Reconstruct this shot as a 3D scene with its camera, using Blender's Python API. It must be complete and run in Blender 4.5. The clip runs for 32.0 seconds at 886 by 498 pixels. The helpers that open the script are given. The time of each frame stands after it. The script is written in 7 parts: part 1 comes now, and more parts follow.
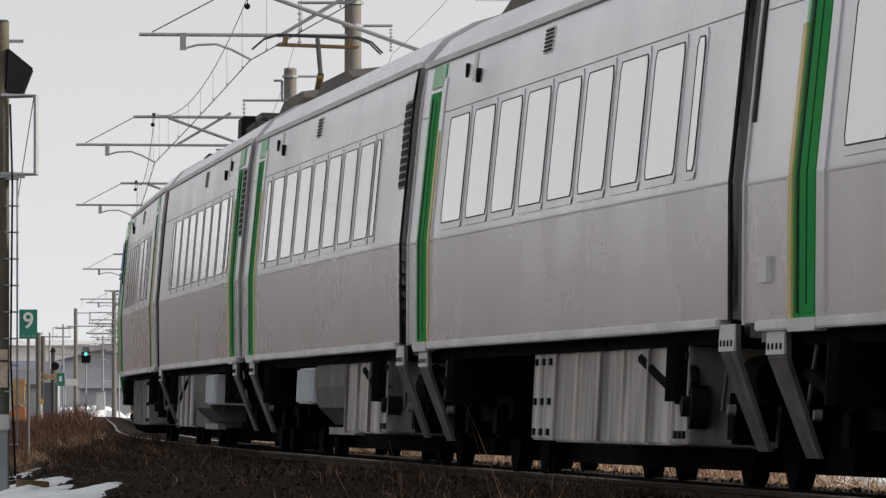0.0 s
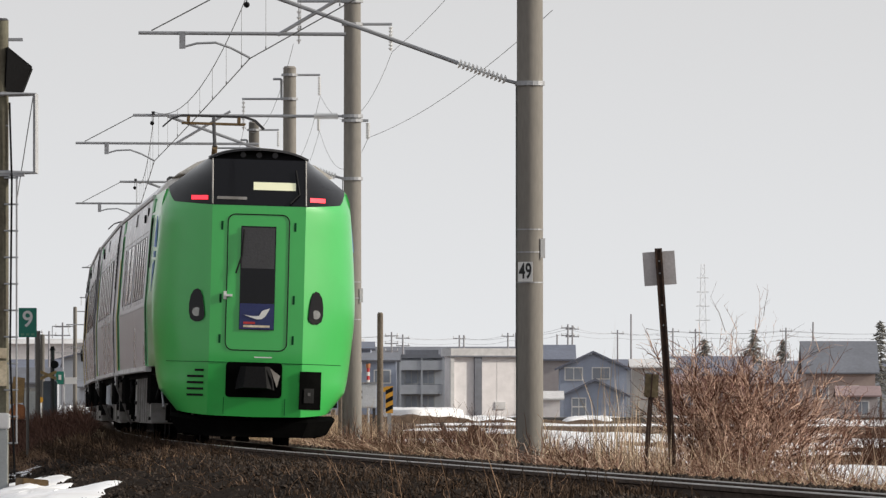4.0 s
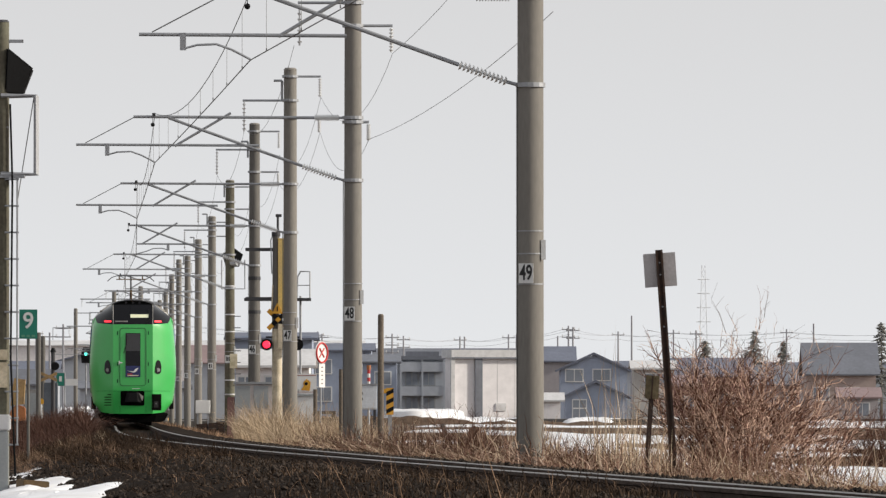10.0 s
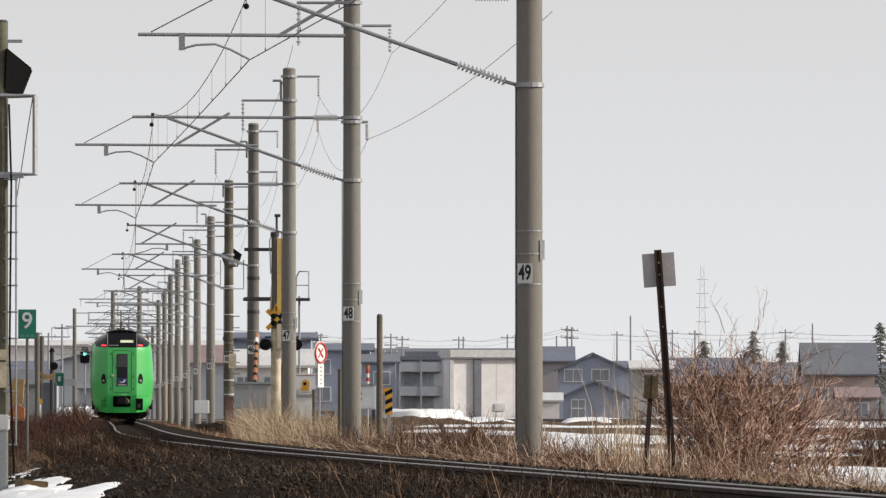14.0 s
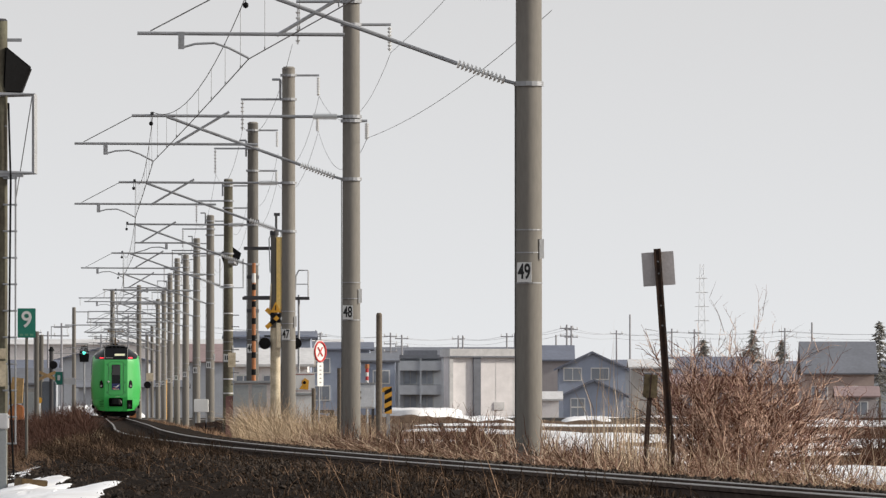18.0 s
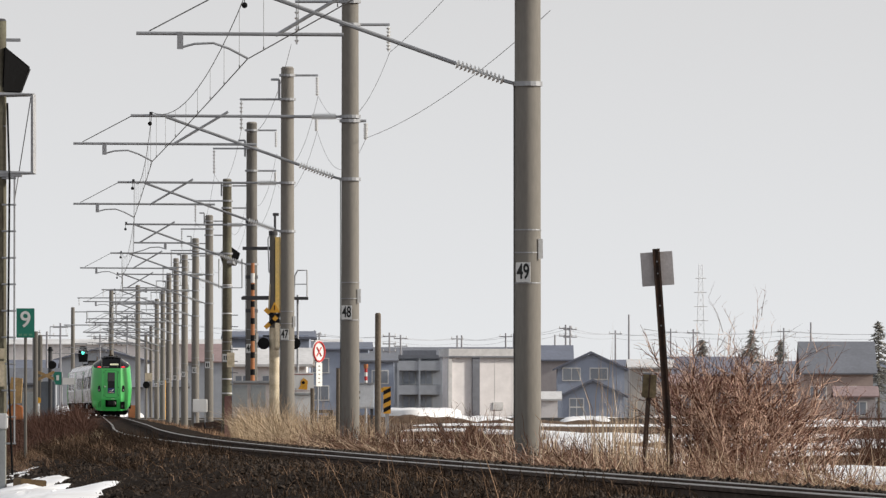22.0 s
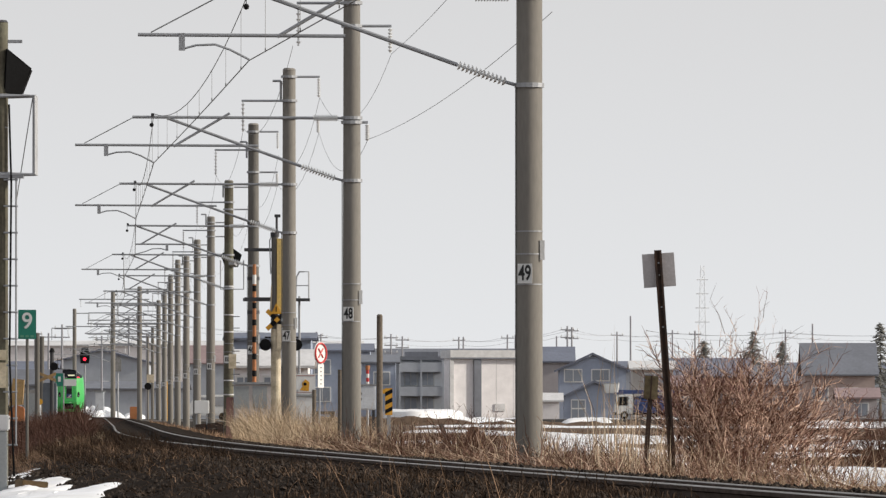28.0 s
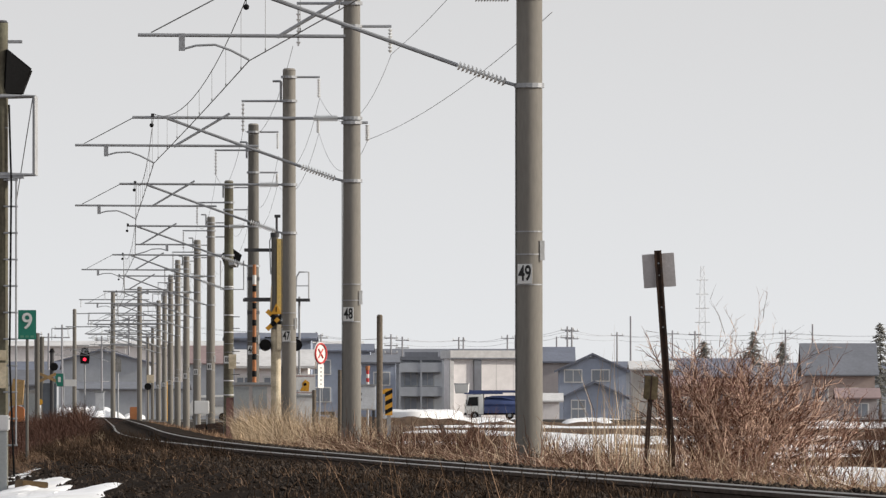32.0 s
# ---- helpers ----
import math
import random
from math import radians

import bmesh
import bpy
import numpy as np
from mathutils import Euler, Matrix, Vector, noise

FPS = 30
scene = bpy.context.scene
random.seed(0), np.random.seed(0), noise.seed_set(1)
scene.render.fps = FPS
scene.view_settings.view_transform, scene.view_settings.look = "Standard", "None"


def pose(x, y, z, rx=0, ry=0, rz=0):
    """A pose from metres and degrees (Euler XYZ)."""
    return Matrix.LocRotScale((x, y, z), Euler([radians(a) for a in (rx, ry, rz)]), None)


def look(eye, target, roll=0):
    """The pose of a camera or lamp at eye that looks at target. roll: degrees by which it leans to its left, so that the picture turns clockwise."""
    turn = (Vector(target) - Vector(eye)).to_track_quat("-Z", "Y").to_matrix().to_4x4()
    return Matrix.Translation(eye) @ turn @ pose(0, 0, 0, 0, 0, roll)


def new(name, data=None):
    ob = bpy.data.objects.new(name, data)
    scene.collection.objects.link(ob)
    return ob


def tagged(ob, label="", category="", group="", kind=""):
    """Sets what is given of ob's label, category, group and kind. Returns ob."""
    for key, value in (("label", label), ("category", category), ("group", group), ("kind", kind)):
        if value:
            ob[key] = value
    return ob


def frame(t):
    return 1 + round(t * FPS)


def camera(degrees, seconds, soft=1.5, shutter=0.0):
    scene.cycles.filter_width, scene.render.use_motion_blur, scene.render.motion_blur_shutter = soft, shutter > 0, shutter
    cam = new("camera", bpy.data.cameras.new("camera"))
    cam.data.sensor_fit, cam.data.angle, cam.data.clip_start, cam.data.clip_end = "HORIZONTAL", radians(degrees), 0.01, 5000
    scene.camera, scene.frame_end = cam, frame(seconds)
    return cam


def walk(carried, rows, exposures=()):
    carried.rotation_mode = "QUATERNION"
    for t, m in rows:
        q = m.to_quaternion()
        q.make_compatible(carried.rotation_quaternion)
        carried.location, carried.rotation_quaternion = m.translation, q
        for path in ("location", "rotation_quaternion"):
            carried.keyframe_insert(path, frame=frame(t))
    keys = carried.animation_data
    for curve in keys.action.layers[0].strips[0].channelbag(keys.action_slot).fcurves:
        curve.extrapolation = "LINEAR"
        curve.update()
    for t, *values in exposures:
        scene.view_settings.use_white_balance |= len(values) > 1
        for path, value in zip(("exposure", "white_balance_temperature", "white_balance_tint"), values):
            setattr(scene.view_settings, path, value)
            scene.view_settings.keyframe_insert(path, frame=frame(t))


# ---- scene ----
# The world: y runs away from the camera along the line of sight, x to the right, z = 0 is the top of the rails.
EYE_Z = 0.53
TILT = 1.0961
TREMOR = ((0, 2, -1), (1, 2, -1.5), (2, 2, -3), (3, 3, -4), (3.5, 2, -4), (5.5, 0, -1.5), (6, 2, -1), (7, 4, -1), (8, 3, -1),
          (9, 2.5, -1.5), (10, 2, -1), (11, 0, 0), (11.5, -1, 0), (12, 0, -0.5), (13, 0, -3), (14, 0, -1), (14.5, 2, -2),
          (16.5, -0.5, -4), (17, -1, -4), (18, -1, -3), (19, 0, -1), (20, -1, 0), (21, -3, -1), (22, -3, -3), (23, -1, -3),
          (24, -1, -4), (25, -1, -3), (25.5, -1, -4), (27.5, -1, -1), (28, 0, -0.5), (29, 0, 0), (30, 0, 0), (32, 0, 0))
cam = camera(5.984, 32.0, soft=1.35)
SHAKE = 57.2958 / 15000  # the tripod's tremor, in degrees per unit
walk(cam, [(t, pose(0, 0, EYE_Z, 90 + TILT + b * SHAKE, 0, a * SHAKE)) for t, a, b in TREMOR])

# ---- light ----
SUN_AZ, SUN_EL = 96.0, 24.0  # degrees from the line of sight to the right, and above the horizon
world = bpy.data.worlds.new("overcast_sky")
scene.world = world
world.use_nodes = True
wn, wl = world.node_tree.nodes, world.node_tree.links
sky = wn.new("ShaderNodeTexSky")
sky.sky_type, sky.sun_disc = "NISHITA", False
sky.sun_elevation, sky.sun_rotation = radians(SUN_EL), radians(SUN_AZ)
sky.air_density, sky.dust_density, sky.ozone_density = 1.0, 6.0, 1.0
veil = wn.new("ShaderNodeMix")
veil.data_type = "RGBA"
veil.inputs["Factor"].default_value = 0.86
ramp = wn.new("ShaderNodeValToRGB")  # a pale hazy veil, greyer overhead
ramp.color_ramp.elements[0].position, ramp.color_ramp.elements[0].color = 0.503, (8.65, 8.8, 9.0, 1)
ramp.color_ramp.elements[1].position, ramp.color_ramp.elements[1].color = 0.526, (7.45, 7.45, 7.55, 1)
for where, tone in ((0.7, (6.2, 6.25, 6.4, 1)), (1.0, (5.2, 5.3, 5.55, 1))):
    ramp.color_ramp.elements.new(where).color = tone
geo, sep, mp = wn.new("ShaderNodeTexCoord"), wn.new("ShaderNodeSeparateXYZ"), wn.new("ShaderNodeMath")
mp.operation = "MULTIPLY_ADD"
mp.inputs[1].default_value, mp.inputs[2].default_value = 0.5, 0.5
wl.new(geo.outputs["Generated"], sep.inputs[0])
wl.new(sep.outputs["Z"], mp.inputs[0])
wl.new(mp.outputs[0], ramp.inputs[0])
wl.new(sky.outputs[0], veil.inputs["A"])
wl.new(ramp.outputs[0], veil.inputs["B"])
wl.new(veil.outputs["Result"], wn["Background"].inputs[0])
wn["Background"].inputs[1].default_value = 0.105
sun = new("sun", bpy.data.lights.new("sun", "SUN"))
sun.data.energy, sun.data.angle, sun.data.color = 4.1, radians(4), (1.0, 0.93, 0.82)
sun.matrix_basis = look((math.sin(radians(SUN_AZ)) * 50, math.cos(radians(SUN_AZ)) * 50, math.tan(radians(SUN_EL)) * 50), (0, 0, 0))
scene.view_settings.exposure = 0.0


# ---- materials ----
def material(name, color, rough=0.7, metal=0.0, vary=0.18, grain=30.0, bump=0.15, stain=0.8, tint=None, spec=0.5, coat=0.0, each=0.0, stretch=None):
    """A surface with fine grain and broad stains; tint is the colour of the stains, each varies alike pieces."""
    m = bpy.data.materials.new(name)
    m.use_nodes = True
    n, l = m.node_tree.nodes, m.node_tree.links
    b = n["Principled BSDF"]
    b.inputs["Metallic"].default_value, b.inputs["Specular IOR Level"].default_value = metal, spec
    b.inputs["Coat Weight"].default_value, b.inputs["Coat Roughness"].default_value = coat, 0.16
    co = n.new("ShaderNodeTexCoord")
    fine, broad = n.new("ShaderNodeTexNoise"), n.new("ShaderNodeTexNoise")
    fine.inputs["Scale"].default_value, fine.inputs["Detail"].default_value = grain, 5
    broad.inputs["Scale"].default_value, broad.inputs["Detail"].default_value = stain, 4
    place = co.outputs["Object"]
    if stretch:  # streaks that run along one axis
        mp = n.new("ShaderNodeMapping")
        mp.inputs["Scale"].default_value = stretch
        l.new(place, mp.inputs["Vector"])
        place = mp.outputs[0]
    for tex in (fine, broad):
        l.new(place, tex.inputs["Vector"])
    mix = n.new("ShaderNodeMix")
    mix.data_type = "RGBA"
    t = tint or tuple(c * (1 - 1.6 * vary) for c in color)
    mix.inputs["A"].default_value, mix.inputs["B"].default_value = (*color, 1), (*t, 1)
    r = n.new("ShaderNodeMapRange")
    r.inputs["From Min"].default_value, r.inputs["From Max"].default_value = 0.35, 0.7
    l.new(broad.outputs["Fac"], r.inputs["Value"])
    l.new(r.outputs[0], mix.inputs["Factor"])
    hsv = n.new("ShaderNodeHueSaturation")
    v = n.new("ShaderNodeMapRange")
    v.inputs["From Min"].default_value, v.inputs["From Max"].default_value = 0.25, 0.75
    v.inputs["To Min"].default_value, v.inputs["To Max"].default_value = 1 - vary, 1 + vary
    l.new(fine.outputs["Fac"], v.inputs["Value"])
    last = v.outputs[0]
    if each:
        info, e, mul = n.new("ShaderNodeObjectInfo"), n.new("ShaderNodeMapRange"), n.new("ShaderNodeMath")
        e.inputs["To Min"].default_value, e.inputs["To Max"].default_value = 1 - each, 1 + each
        mul.operation = "MULTIPLY"
        l.new(info.outputs["Random"], e.inputs["Value"])
        l.new(e.outputs[0], mul.inputs[0])
        l.new(last, mul.inputs[1])
        last = mul.outputs[0]
    l.new(last, hsv.inputs["Value"])
    l.new(mix.outputs["Result"], hsv.inputs["Color"])
    l.new(hsv.outputs[0], b.inputs["Base Color"])
    rr = n.new("ShaderNodeMapRange")
    rr.inputs["To Min"].default_value, rr.inputs["To Max"].default_value = max(rough - 0.1, 0.02), min(rough + 0.1, 1)
    l.new(broad.outputs["Fac"], rr.inputs["Value"])
    l.new(rr.outputs[0], b.inputs["Roughness"])
    if bump:
        bp = n.new("ShaderNodeBump")
        bp.inputs["Strength"].default_value, bp.inputs["Distance"].default_value = bump, 0.02
        l.new(fine.outputs["Fac"], bp.inputs["Height"])
        l.new(bp.outputs[0], b.inputs["Normal"])
    return m


def island_material(name, a, b_, rough=0.8, mid=None):
    """Stalks, twigs and stones whose colour goes from a to b_ piece by piece."""
    m = bpy.data.materials.new(name)
    m.use_nodes = True
    n, l = m.node_tree.nodes, m.node_tree.links
    g, r = n.new("ShaderNodeNewGeometry"), n.new("ShaderNodeValToRGB")
    r.color_ramp.elements[0].color, r.color_ramp.elements[1].color = (*a, 1), (*b_, 1)
    if mid:
        r.color_ramp.elements.new(0.6).color = (*mid, 1)
    l.new(g.outputs["Random Per Island"], r.inputs[0])
    l.new(r.outputs[0], n["Principled BSDF"].inputs["Base Color"])
    n["Principled BSDF"].inputs["Roughness"].default_value = rough
    n["Principled BSDF"].inputs["Specular IOR Level"].default_value = 0.06
    return m


def glow(name, color, strength):
    m = bpy.data.materials.new(name)
    m.use_nodes = True
    b = m.node_tree.nodes["Principled BSDF"]
    b.inputs["Base Color"].default_value = (*color, 1)
    b.inputs["Emission Color"].default_value, b.inputs["Emission Strength"].default_value = (*color, 1), strength
    return m


CONCRETE = material("weathered_concrete", (0.226, 0.213, 0.193), 0.85, vary=0.1, grain=30, bump=0.08, stain=0.7, tint=(0.153, 0.14, 0.122), each=0.08, stretch=(1, 1, 0.2))
STEEL = material("galvanised_steel", (0.36, 0.37, 0.39), 0.5, 0.45, vary=0.1, grain=60, stain=3)
DARKSTEEL = material("dark_steel", (0.06, 0.06, 0.065), 0.6, 0.3, grain=40)
RUST = material("rusty_steel", (0.032, 0.021, 0.018), 0.8, 0.2, vary=0.3, grain=50, stain=6, tint=(0.07, 0.036, 0.022))
WIRE = material("wire_copper_dark", (0.2, 0.2, 0.2), 0.6, 0.3, bump=0)
PORCELAIN = material("insulator_porcelain", (0.78, 0.79, 0.79), 0.3, vary=0.08)
RAILTOP = material("worn_rail_steel", (0.24, 0.22, 0.2), 0.45, 0.6, vary=0.1, grain=20)
RAILSIDE = material("rusted_rail_side", (0.085, 0.064, 0.054), 0.9, 0.0, vary=0.25, grain=60, stain=4, spec=0.06)
BALLAST = material("dark_ballast", (0.028, 0.022, 0.0185), 0.95, vary=0.55, grain=16, bump=1.0, stain=0.9, tint=(0.024, 0.018, 0.014), spec=0.01)
STONES = island_material("ballast_stone", (0.012, 0.0095, 0.008), (0.068, 0.054, 0.045), 0.9)
SLEEPER = material("concrete_sleeper", (0.09, 0.08, 0.07), 0.9, vary=0.25, spec=0.05)
EARTH = material("winter_field", (0.085, 0.055, 0.038), 0.95, vary=0.4, grain=3.0, bump=0.6, stain=0.08, tint=(0.14, 0.098, 0.066), spec=0.1)
SNOW = material("old_snow", (0.86, 0.87, 0.9), 0.7, vary=0.06, grain=6, bump=0.5, stain=0.4, tint=(0.7, 0.69, 0.69))
DARKWEED = island_material("dark_weeds", (0.02, 0.014, 0.01), (0.095, 0.063, 0.043))
DRYGRASS = island_material("dry_grass", (0.34, 0.235, 0.14), (0.77, 0.6, 0.42))
STRAW = island_material("pale_reed_straw", (0.33, 0.23, 0.15), (0.78, 0.64, 0.48))
BROWNGRASS = island_material("brown_weeds", (0.065, 0.037, 0.023), (0.42, 0.27, 0.175))
# TWIG's palest tone paints sunlit stems among the brown ones, at random
TWIG = island_material("red_brown_twigs", (0.028, 0.013, 0.01), (0.85, 0.62, 0.48), mid=(0.2, 0.1, 0.072))
PALETWIG = island_material("pale_brown_stalks", (0.075, 0.034, 0.025), (0.8, 0.6, 0.45), mid=(0.36, 0.21, 0.145))
DARKTWIG = island_material("dark_twigs", (0.035, 0.019, 0.015), (0.19, 0.105, 0.078))
STAINLESS = material("satin_stainless_body", (0.62, 0.615, 0.645), 0.28, 0.86, vary=0.04, grain=8, bump=0.0, stain=0.35, tint=(0.565, 0.56, 0.59))
TRIM = material("light_grey_trim", (0.62, 0.62, 0.63), 0.45, 0.2, vary=0.05, bump=0)
SILL = material("pale_sill_paint", (0.78, 0.78, 0.78), 0.5, vary=0.08, grain=10, bump=0, stain=1.2, tint=(0.6, 0.59, 0.58))
ROOFGREY = material("roof_paint", (0.62, 0.6, 0.56), 0.7, vary=0.12, grain=6, stain=1.5, tint=(0.45, 0.43, 0.4))
ROOFDARK = material("roof_cover_brown", (0.075, 0.062, 0.05), 0.8, vary=0.2, grain=6)
GREEN = material("glossy_green_paint", (0.04, 0.45, 0.085), 0.36, vary=0.03, grain=3, bump=0.0, stain=0.6, tint=(0.034, 0.41, 0.076), spec=0.45, coat=0.7)
DOORGREEN = material("door_green_paint", (0.011, 0.3, 0.06), 0.75, vary=0.05, bump=0, spec=0.1)
DOORDARK = material("door_recess", (0.004, 0.06, 0.02), 0.8, bump=0, spec=0.1)
PALEGREEN = material("pale_green_paint", (0.17, 0.52, 0.24), 0.4, vary=0.05, bump=0)
YELLOWLINE = material("yellow_line", (0.72, 0.55, 0.16), 0.4, vary=0.08, bump=0)
BLUEMARK = material("blue_mark", (0.15, 0.27, 0.56), 0.6, vary=0.1, bump=0)
GLASS = material("tinted_window_glass", (0.36, 0.36, 0.37), 0.04, 0.5, vary=0.1, bump=0, spec=1.0, coat=1.0)
BLACKGLASS = material("black_windscreen", (0.006, 0.006, 0.008), 0.08, vary=0.1, bump=0, spec=0.25)
BLACK = material("black_paint", (0.009, 0.009, 0.01), 0.7, vary=0.2, spec=0.15)
# UNDER is near black: the deep shade below the cars lies in its colour
UNDER = material("shade_black_underframe", (0.0025, 0.0025, 0.0025), 0.9, vary=0.4, grain=12, stain=3, spec=0.04)
BOXGREY = material("equipment_case", (0.3, 0.29, 0.28), 0.55, 0.2, vary=0.2, grain=8, stain=2.2, tint=(0.14, 0.13, 0.12))
CASEGREY = material("streaked_case", (0.56, 0.54, 0.51), 0.6, 0.1, vary=0.2, grain=14, bump=0.05, stain=3.0, tint=(0.13, 0.12, 0.11), stretch=(1, 1, 0.16))
DIMCASE = material("dim_case", (0.12, 0.115, 0.11), 0.65, 0.1, vary=0.25, grain=14, bump=0.05, stain=3.0, tint=(0.07, 0.065, 0.06), stretch=(1, 1, 0.16))
# SLANTGREY is darkened for the shade in which the slanted plates hang
SLANTGREY = material("shaded_slant_plate", (0.14, 0.132, 0.126), 0.65, 0.1, vary=0.2, grain=8, stain=3.0, tint=(0.035, 0.032, 0.03))
RUBBER = material("gangway_rubber", (0.012, 0.012, 0.013), 0.9, spec=0.08)
WHITE = material("white_paint", (0.75, 0.75, 0.74), 0.6, vary=0.06)
INK = material("black_ink", (0.015, 0.015, 0.016), 0.6, bump=0)
YELLOW = material("warning_yellow", (0.72, 0.36, 0.03), 0.55, vary=0.15, stain=3)
PALEYELLOW = material("faded_yellow", (0.72, 0.5, 0.14), 0.6, vary=0.2, stain=2, tint=(0.6, 0.45, 0.2))
CREAM = material("cream_paint", (0.7, 0.61, 0.46), 0.6, vary=0.2, stain=3, tint=(0.4, 0.33, 0.22))
OCHRE = material("ochre_machine_paint", (0.42, 0.26, 0.1), 0.7, vary=0.25, stain=4, tint=(0.3, 0.2, 0.1))
ORANGE = material("barrier_orange", (0.45, 0.17, 0.06), 0.6, vary=0.2)
PANTO = material("panto_brown", (0.16, 0.1, 0.04), 0.7, bump=0)
FADEDRED = material("faded_red", (0.36, 0.18, 0.16), 0.7, vary=0.2, stain=3)
REDPAINT = material("red_paint", (0.55, 0.04, 0.04), 0.5, vary=0.1)
TEAL = material("sign_green", (0.012, 0.2, 0.14), 0.5, vary=0.08)
PALEBOX = material("pale_cabinet", (0.6, 0.63, 0.67), 0.6, vary=0.1, stain=2)
MAUVEBOX = material("faded_housing", (0.55, 0.5, 0.48), 0.7, vary=0.18, stain=2)
MOSSCRETE = material("mossy_concrete", (0.14, 0.135, 0.095), 0.9, vary=0.25, grain=20, bump=0.3, stain=1.2, tint=(0.075, 0.06, 0.045))
DARKCRETE = material("dark_streaked_grey", (0.15, 0.142, 0.13), 0.9, vary=0.15, grain=20, bump=0.1, stain=1.0, tint=(0.1, 0.092, 0.08), stretch=(1, 1, 0.2))
# FARGREY is lightened so that far poles and lines carry the haze
FARGREY = material("hazed_pole_grey", (0.36, 0.36, 0.39), 0.9, vary=0.1, bump=0)
# HOUSEGLASS is paled to stand for reflected sky and haze
HOUSEGLASS = material("sky_paled_house_glass", (0.26, 0.29, 0.34), 0.25, vary=0.1, bump=0)
DIMGREEN = material("dim_green_ink", (0.1, 0.3, 0.2), 0.6)
GREYBOX = material("cabinet_grey", (0.33, 0.35, 0.36), 0.6, vary=0.1)
WOOD = material("weathered_wood", (0.17, 0.14, 0.11), 0.9, vary=0.3, grain=25)
NAVY = material("navy_panel", (0.02, 0.03, 0.13), 0.4, bump=0)
LAMPGLASS = material("headlamp_glass", (0.5, 0.5, 0.48), 0.1, 0.4, bump=0)
TAILRED = glow("tail_lamp_red", (1.0, 0.03, 0.05), 1.6)
MARKER = glow("destination_screen", (0.66, 0.66, 0.46), 0.32)
SIGNALGREEN = glow("signal_green", (0.1, 1.0, 0.75), 2.2)
SIGNALRED = glow("signal_red", (1.0, 0.02, 0.05), 2.5)


# ---- mesh helpers ----
class Soup:
    """Gathers corners and faces of one mesh."""

    def __init__(self):
        self.v, self.f = [], []

    def tube(self, p0, p1, r0, r1=None, n=8, cap=True):
        p0, p1, r1 = Vector(p0), Vector(p1), r0 if r1 is None else r1
        d = (p1 - p0).normalized()
        a = d.orthogonal().normalized()
        c = d.cross(a)
        k = len(self.v)
        for p, r in ((p0, r0), (p1, r1)):
            for i in range(n):
                w = 2 * math.pi * (i + 0.5) / n
                self.v.append(p + r * (math.cos(w) * a + math.sin(w) * c))
        for i in range(n):
            j = (i + 1) % n
            self.f.append((k + i, k + j, k + n + j, k + n + i))
        if cap:
            self.f.append(tuple(k + i for i in reversed(range(n))))
            self.f.append(tuple(k + n + i for i in range(n)))
        return self

    def path(self, pts, r, n=6):
        """A pipe that runs through the points."""
        pts = [Vector(p) for p in pts]
        rings, side = [], None
        for k, p in enumerate(pts):
            d = (pts[min(k + 1, len(pts) - 1)] - pts[max(k - 1, 0)]).normalized()
            side = d.orthogonal().normalized() if side is None else (side - d * side.dot(d)).normalized()
            up = d.cross(side)
            rings.append([p + r * (math.cos(2 * math.pi * (i + 0.5) / n) * side + math.sin(2 * math.pi * (i + 0.5) / n) * up) for i in range(n)])
        return self.loft(rings)

    def box(self, x0, x1, y0, y1, z0, z1):
        k = len(self.v)
        self.v += [(x, y, z) for z in (z0, z1) for x, y in ((x0, y0), (x1, y0), (x1, y1), (x0, y1))]
        self.f += [tuple(k + i for i in q) for q in ((3, 2, 1, 0), (4, 5, 6, 7), (0, 1, 5, 4), (1, 2, 6, 5), (2, 3, 7, 6), (3, 0, 4, 7))]
        return self

    def loft(self, rings, close=True, cap=True):
        """Skins rings of equal count."""
        k, n = len(self.v), len(rings[0])
        for r in rings:
            self.v += [tuple(p) for p in r]
        for s in range(len(rings) - 1):
            for i in range(n if close else n - 1):
                j = (i + 1) % n
                self.f.append((k + s * n + i, k + s * n + j, k + (s + 1) * n + j, k + (s + 1) * n + i))
        if cap:
            self.f.append(tuple(k + i for i in reversed(range(n))))
            self.f.append(tuple(k + (len(rings) - 1) * n + i for i in range(n)))
        return self

    def slab(self, pts, push):
        """A plate with the outline pts, as thick as the vector push."""
        push = Vector(push)
        return self.loft([pts, [Vector(p) + push for p in pts]])

    def mesh(self, name, mat, bevel=0.0, smooth=False):
        me = bpy.data.meshes.new(name)
        me.from_pydata([tuple(p) for p in self.v], [], self.f)
        bm = bmesh.new()
        bm.from_mesh(me)
        if len(self.f) < 20000:
            bmesh.ops.recalc_face_normals(bm, faces=bm.faces)
        if bevel:
            bmesh.ops.bevel(bm, geom=bm.edges[:], offset=bevel, segments=2, affect="EDGES", clamp_overlap=True)
        bm.to_mesh(me)
        bm.free()
        if smooth:
            for p in me.polygons:
                p.use_smooth = True
            me.set_sharp_from_angle(angle=radians(24))
        me.materials.append(mat)
        return me


def part(name, soup, mat, parent, label="", bevel=0.0, smooth=False, at=None):
    ob = new(name, soup if isinstance(soup, bpy.types.Mesh) else soup.mesh(name, mat, bevel, smooth))
    ob.parent = parent
    if at is not None:
        ob.matrix_basis = at
    return tagged(ob, label)


def thing(name, label, category, at, group="", kind=""):
    ob = new(name)
    ob.empty_display_size = 0.2
    ob.matrix_basis = at
    return tagged(ob, label, category, group, kind)


def solid(name, soup, mat, label, category, at=None, group="", kind="", bevel=0.0, smooth=False):
    ob = new(name, soup.mesh(name, mat, bevel, smooth))
    if at is not None:
        ob.matrix_basis = at
    return tagged(ob, label, category, group, kind)


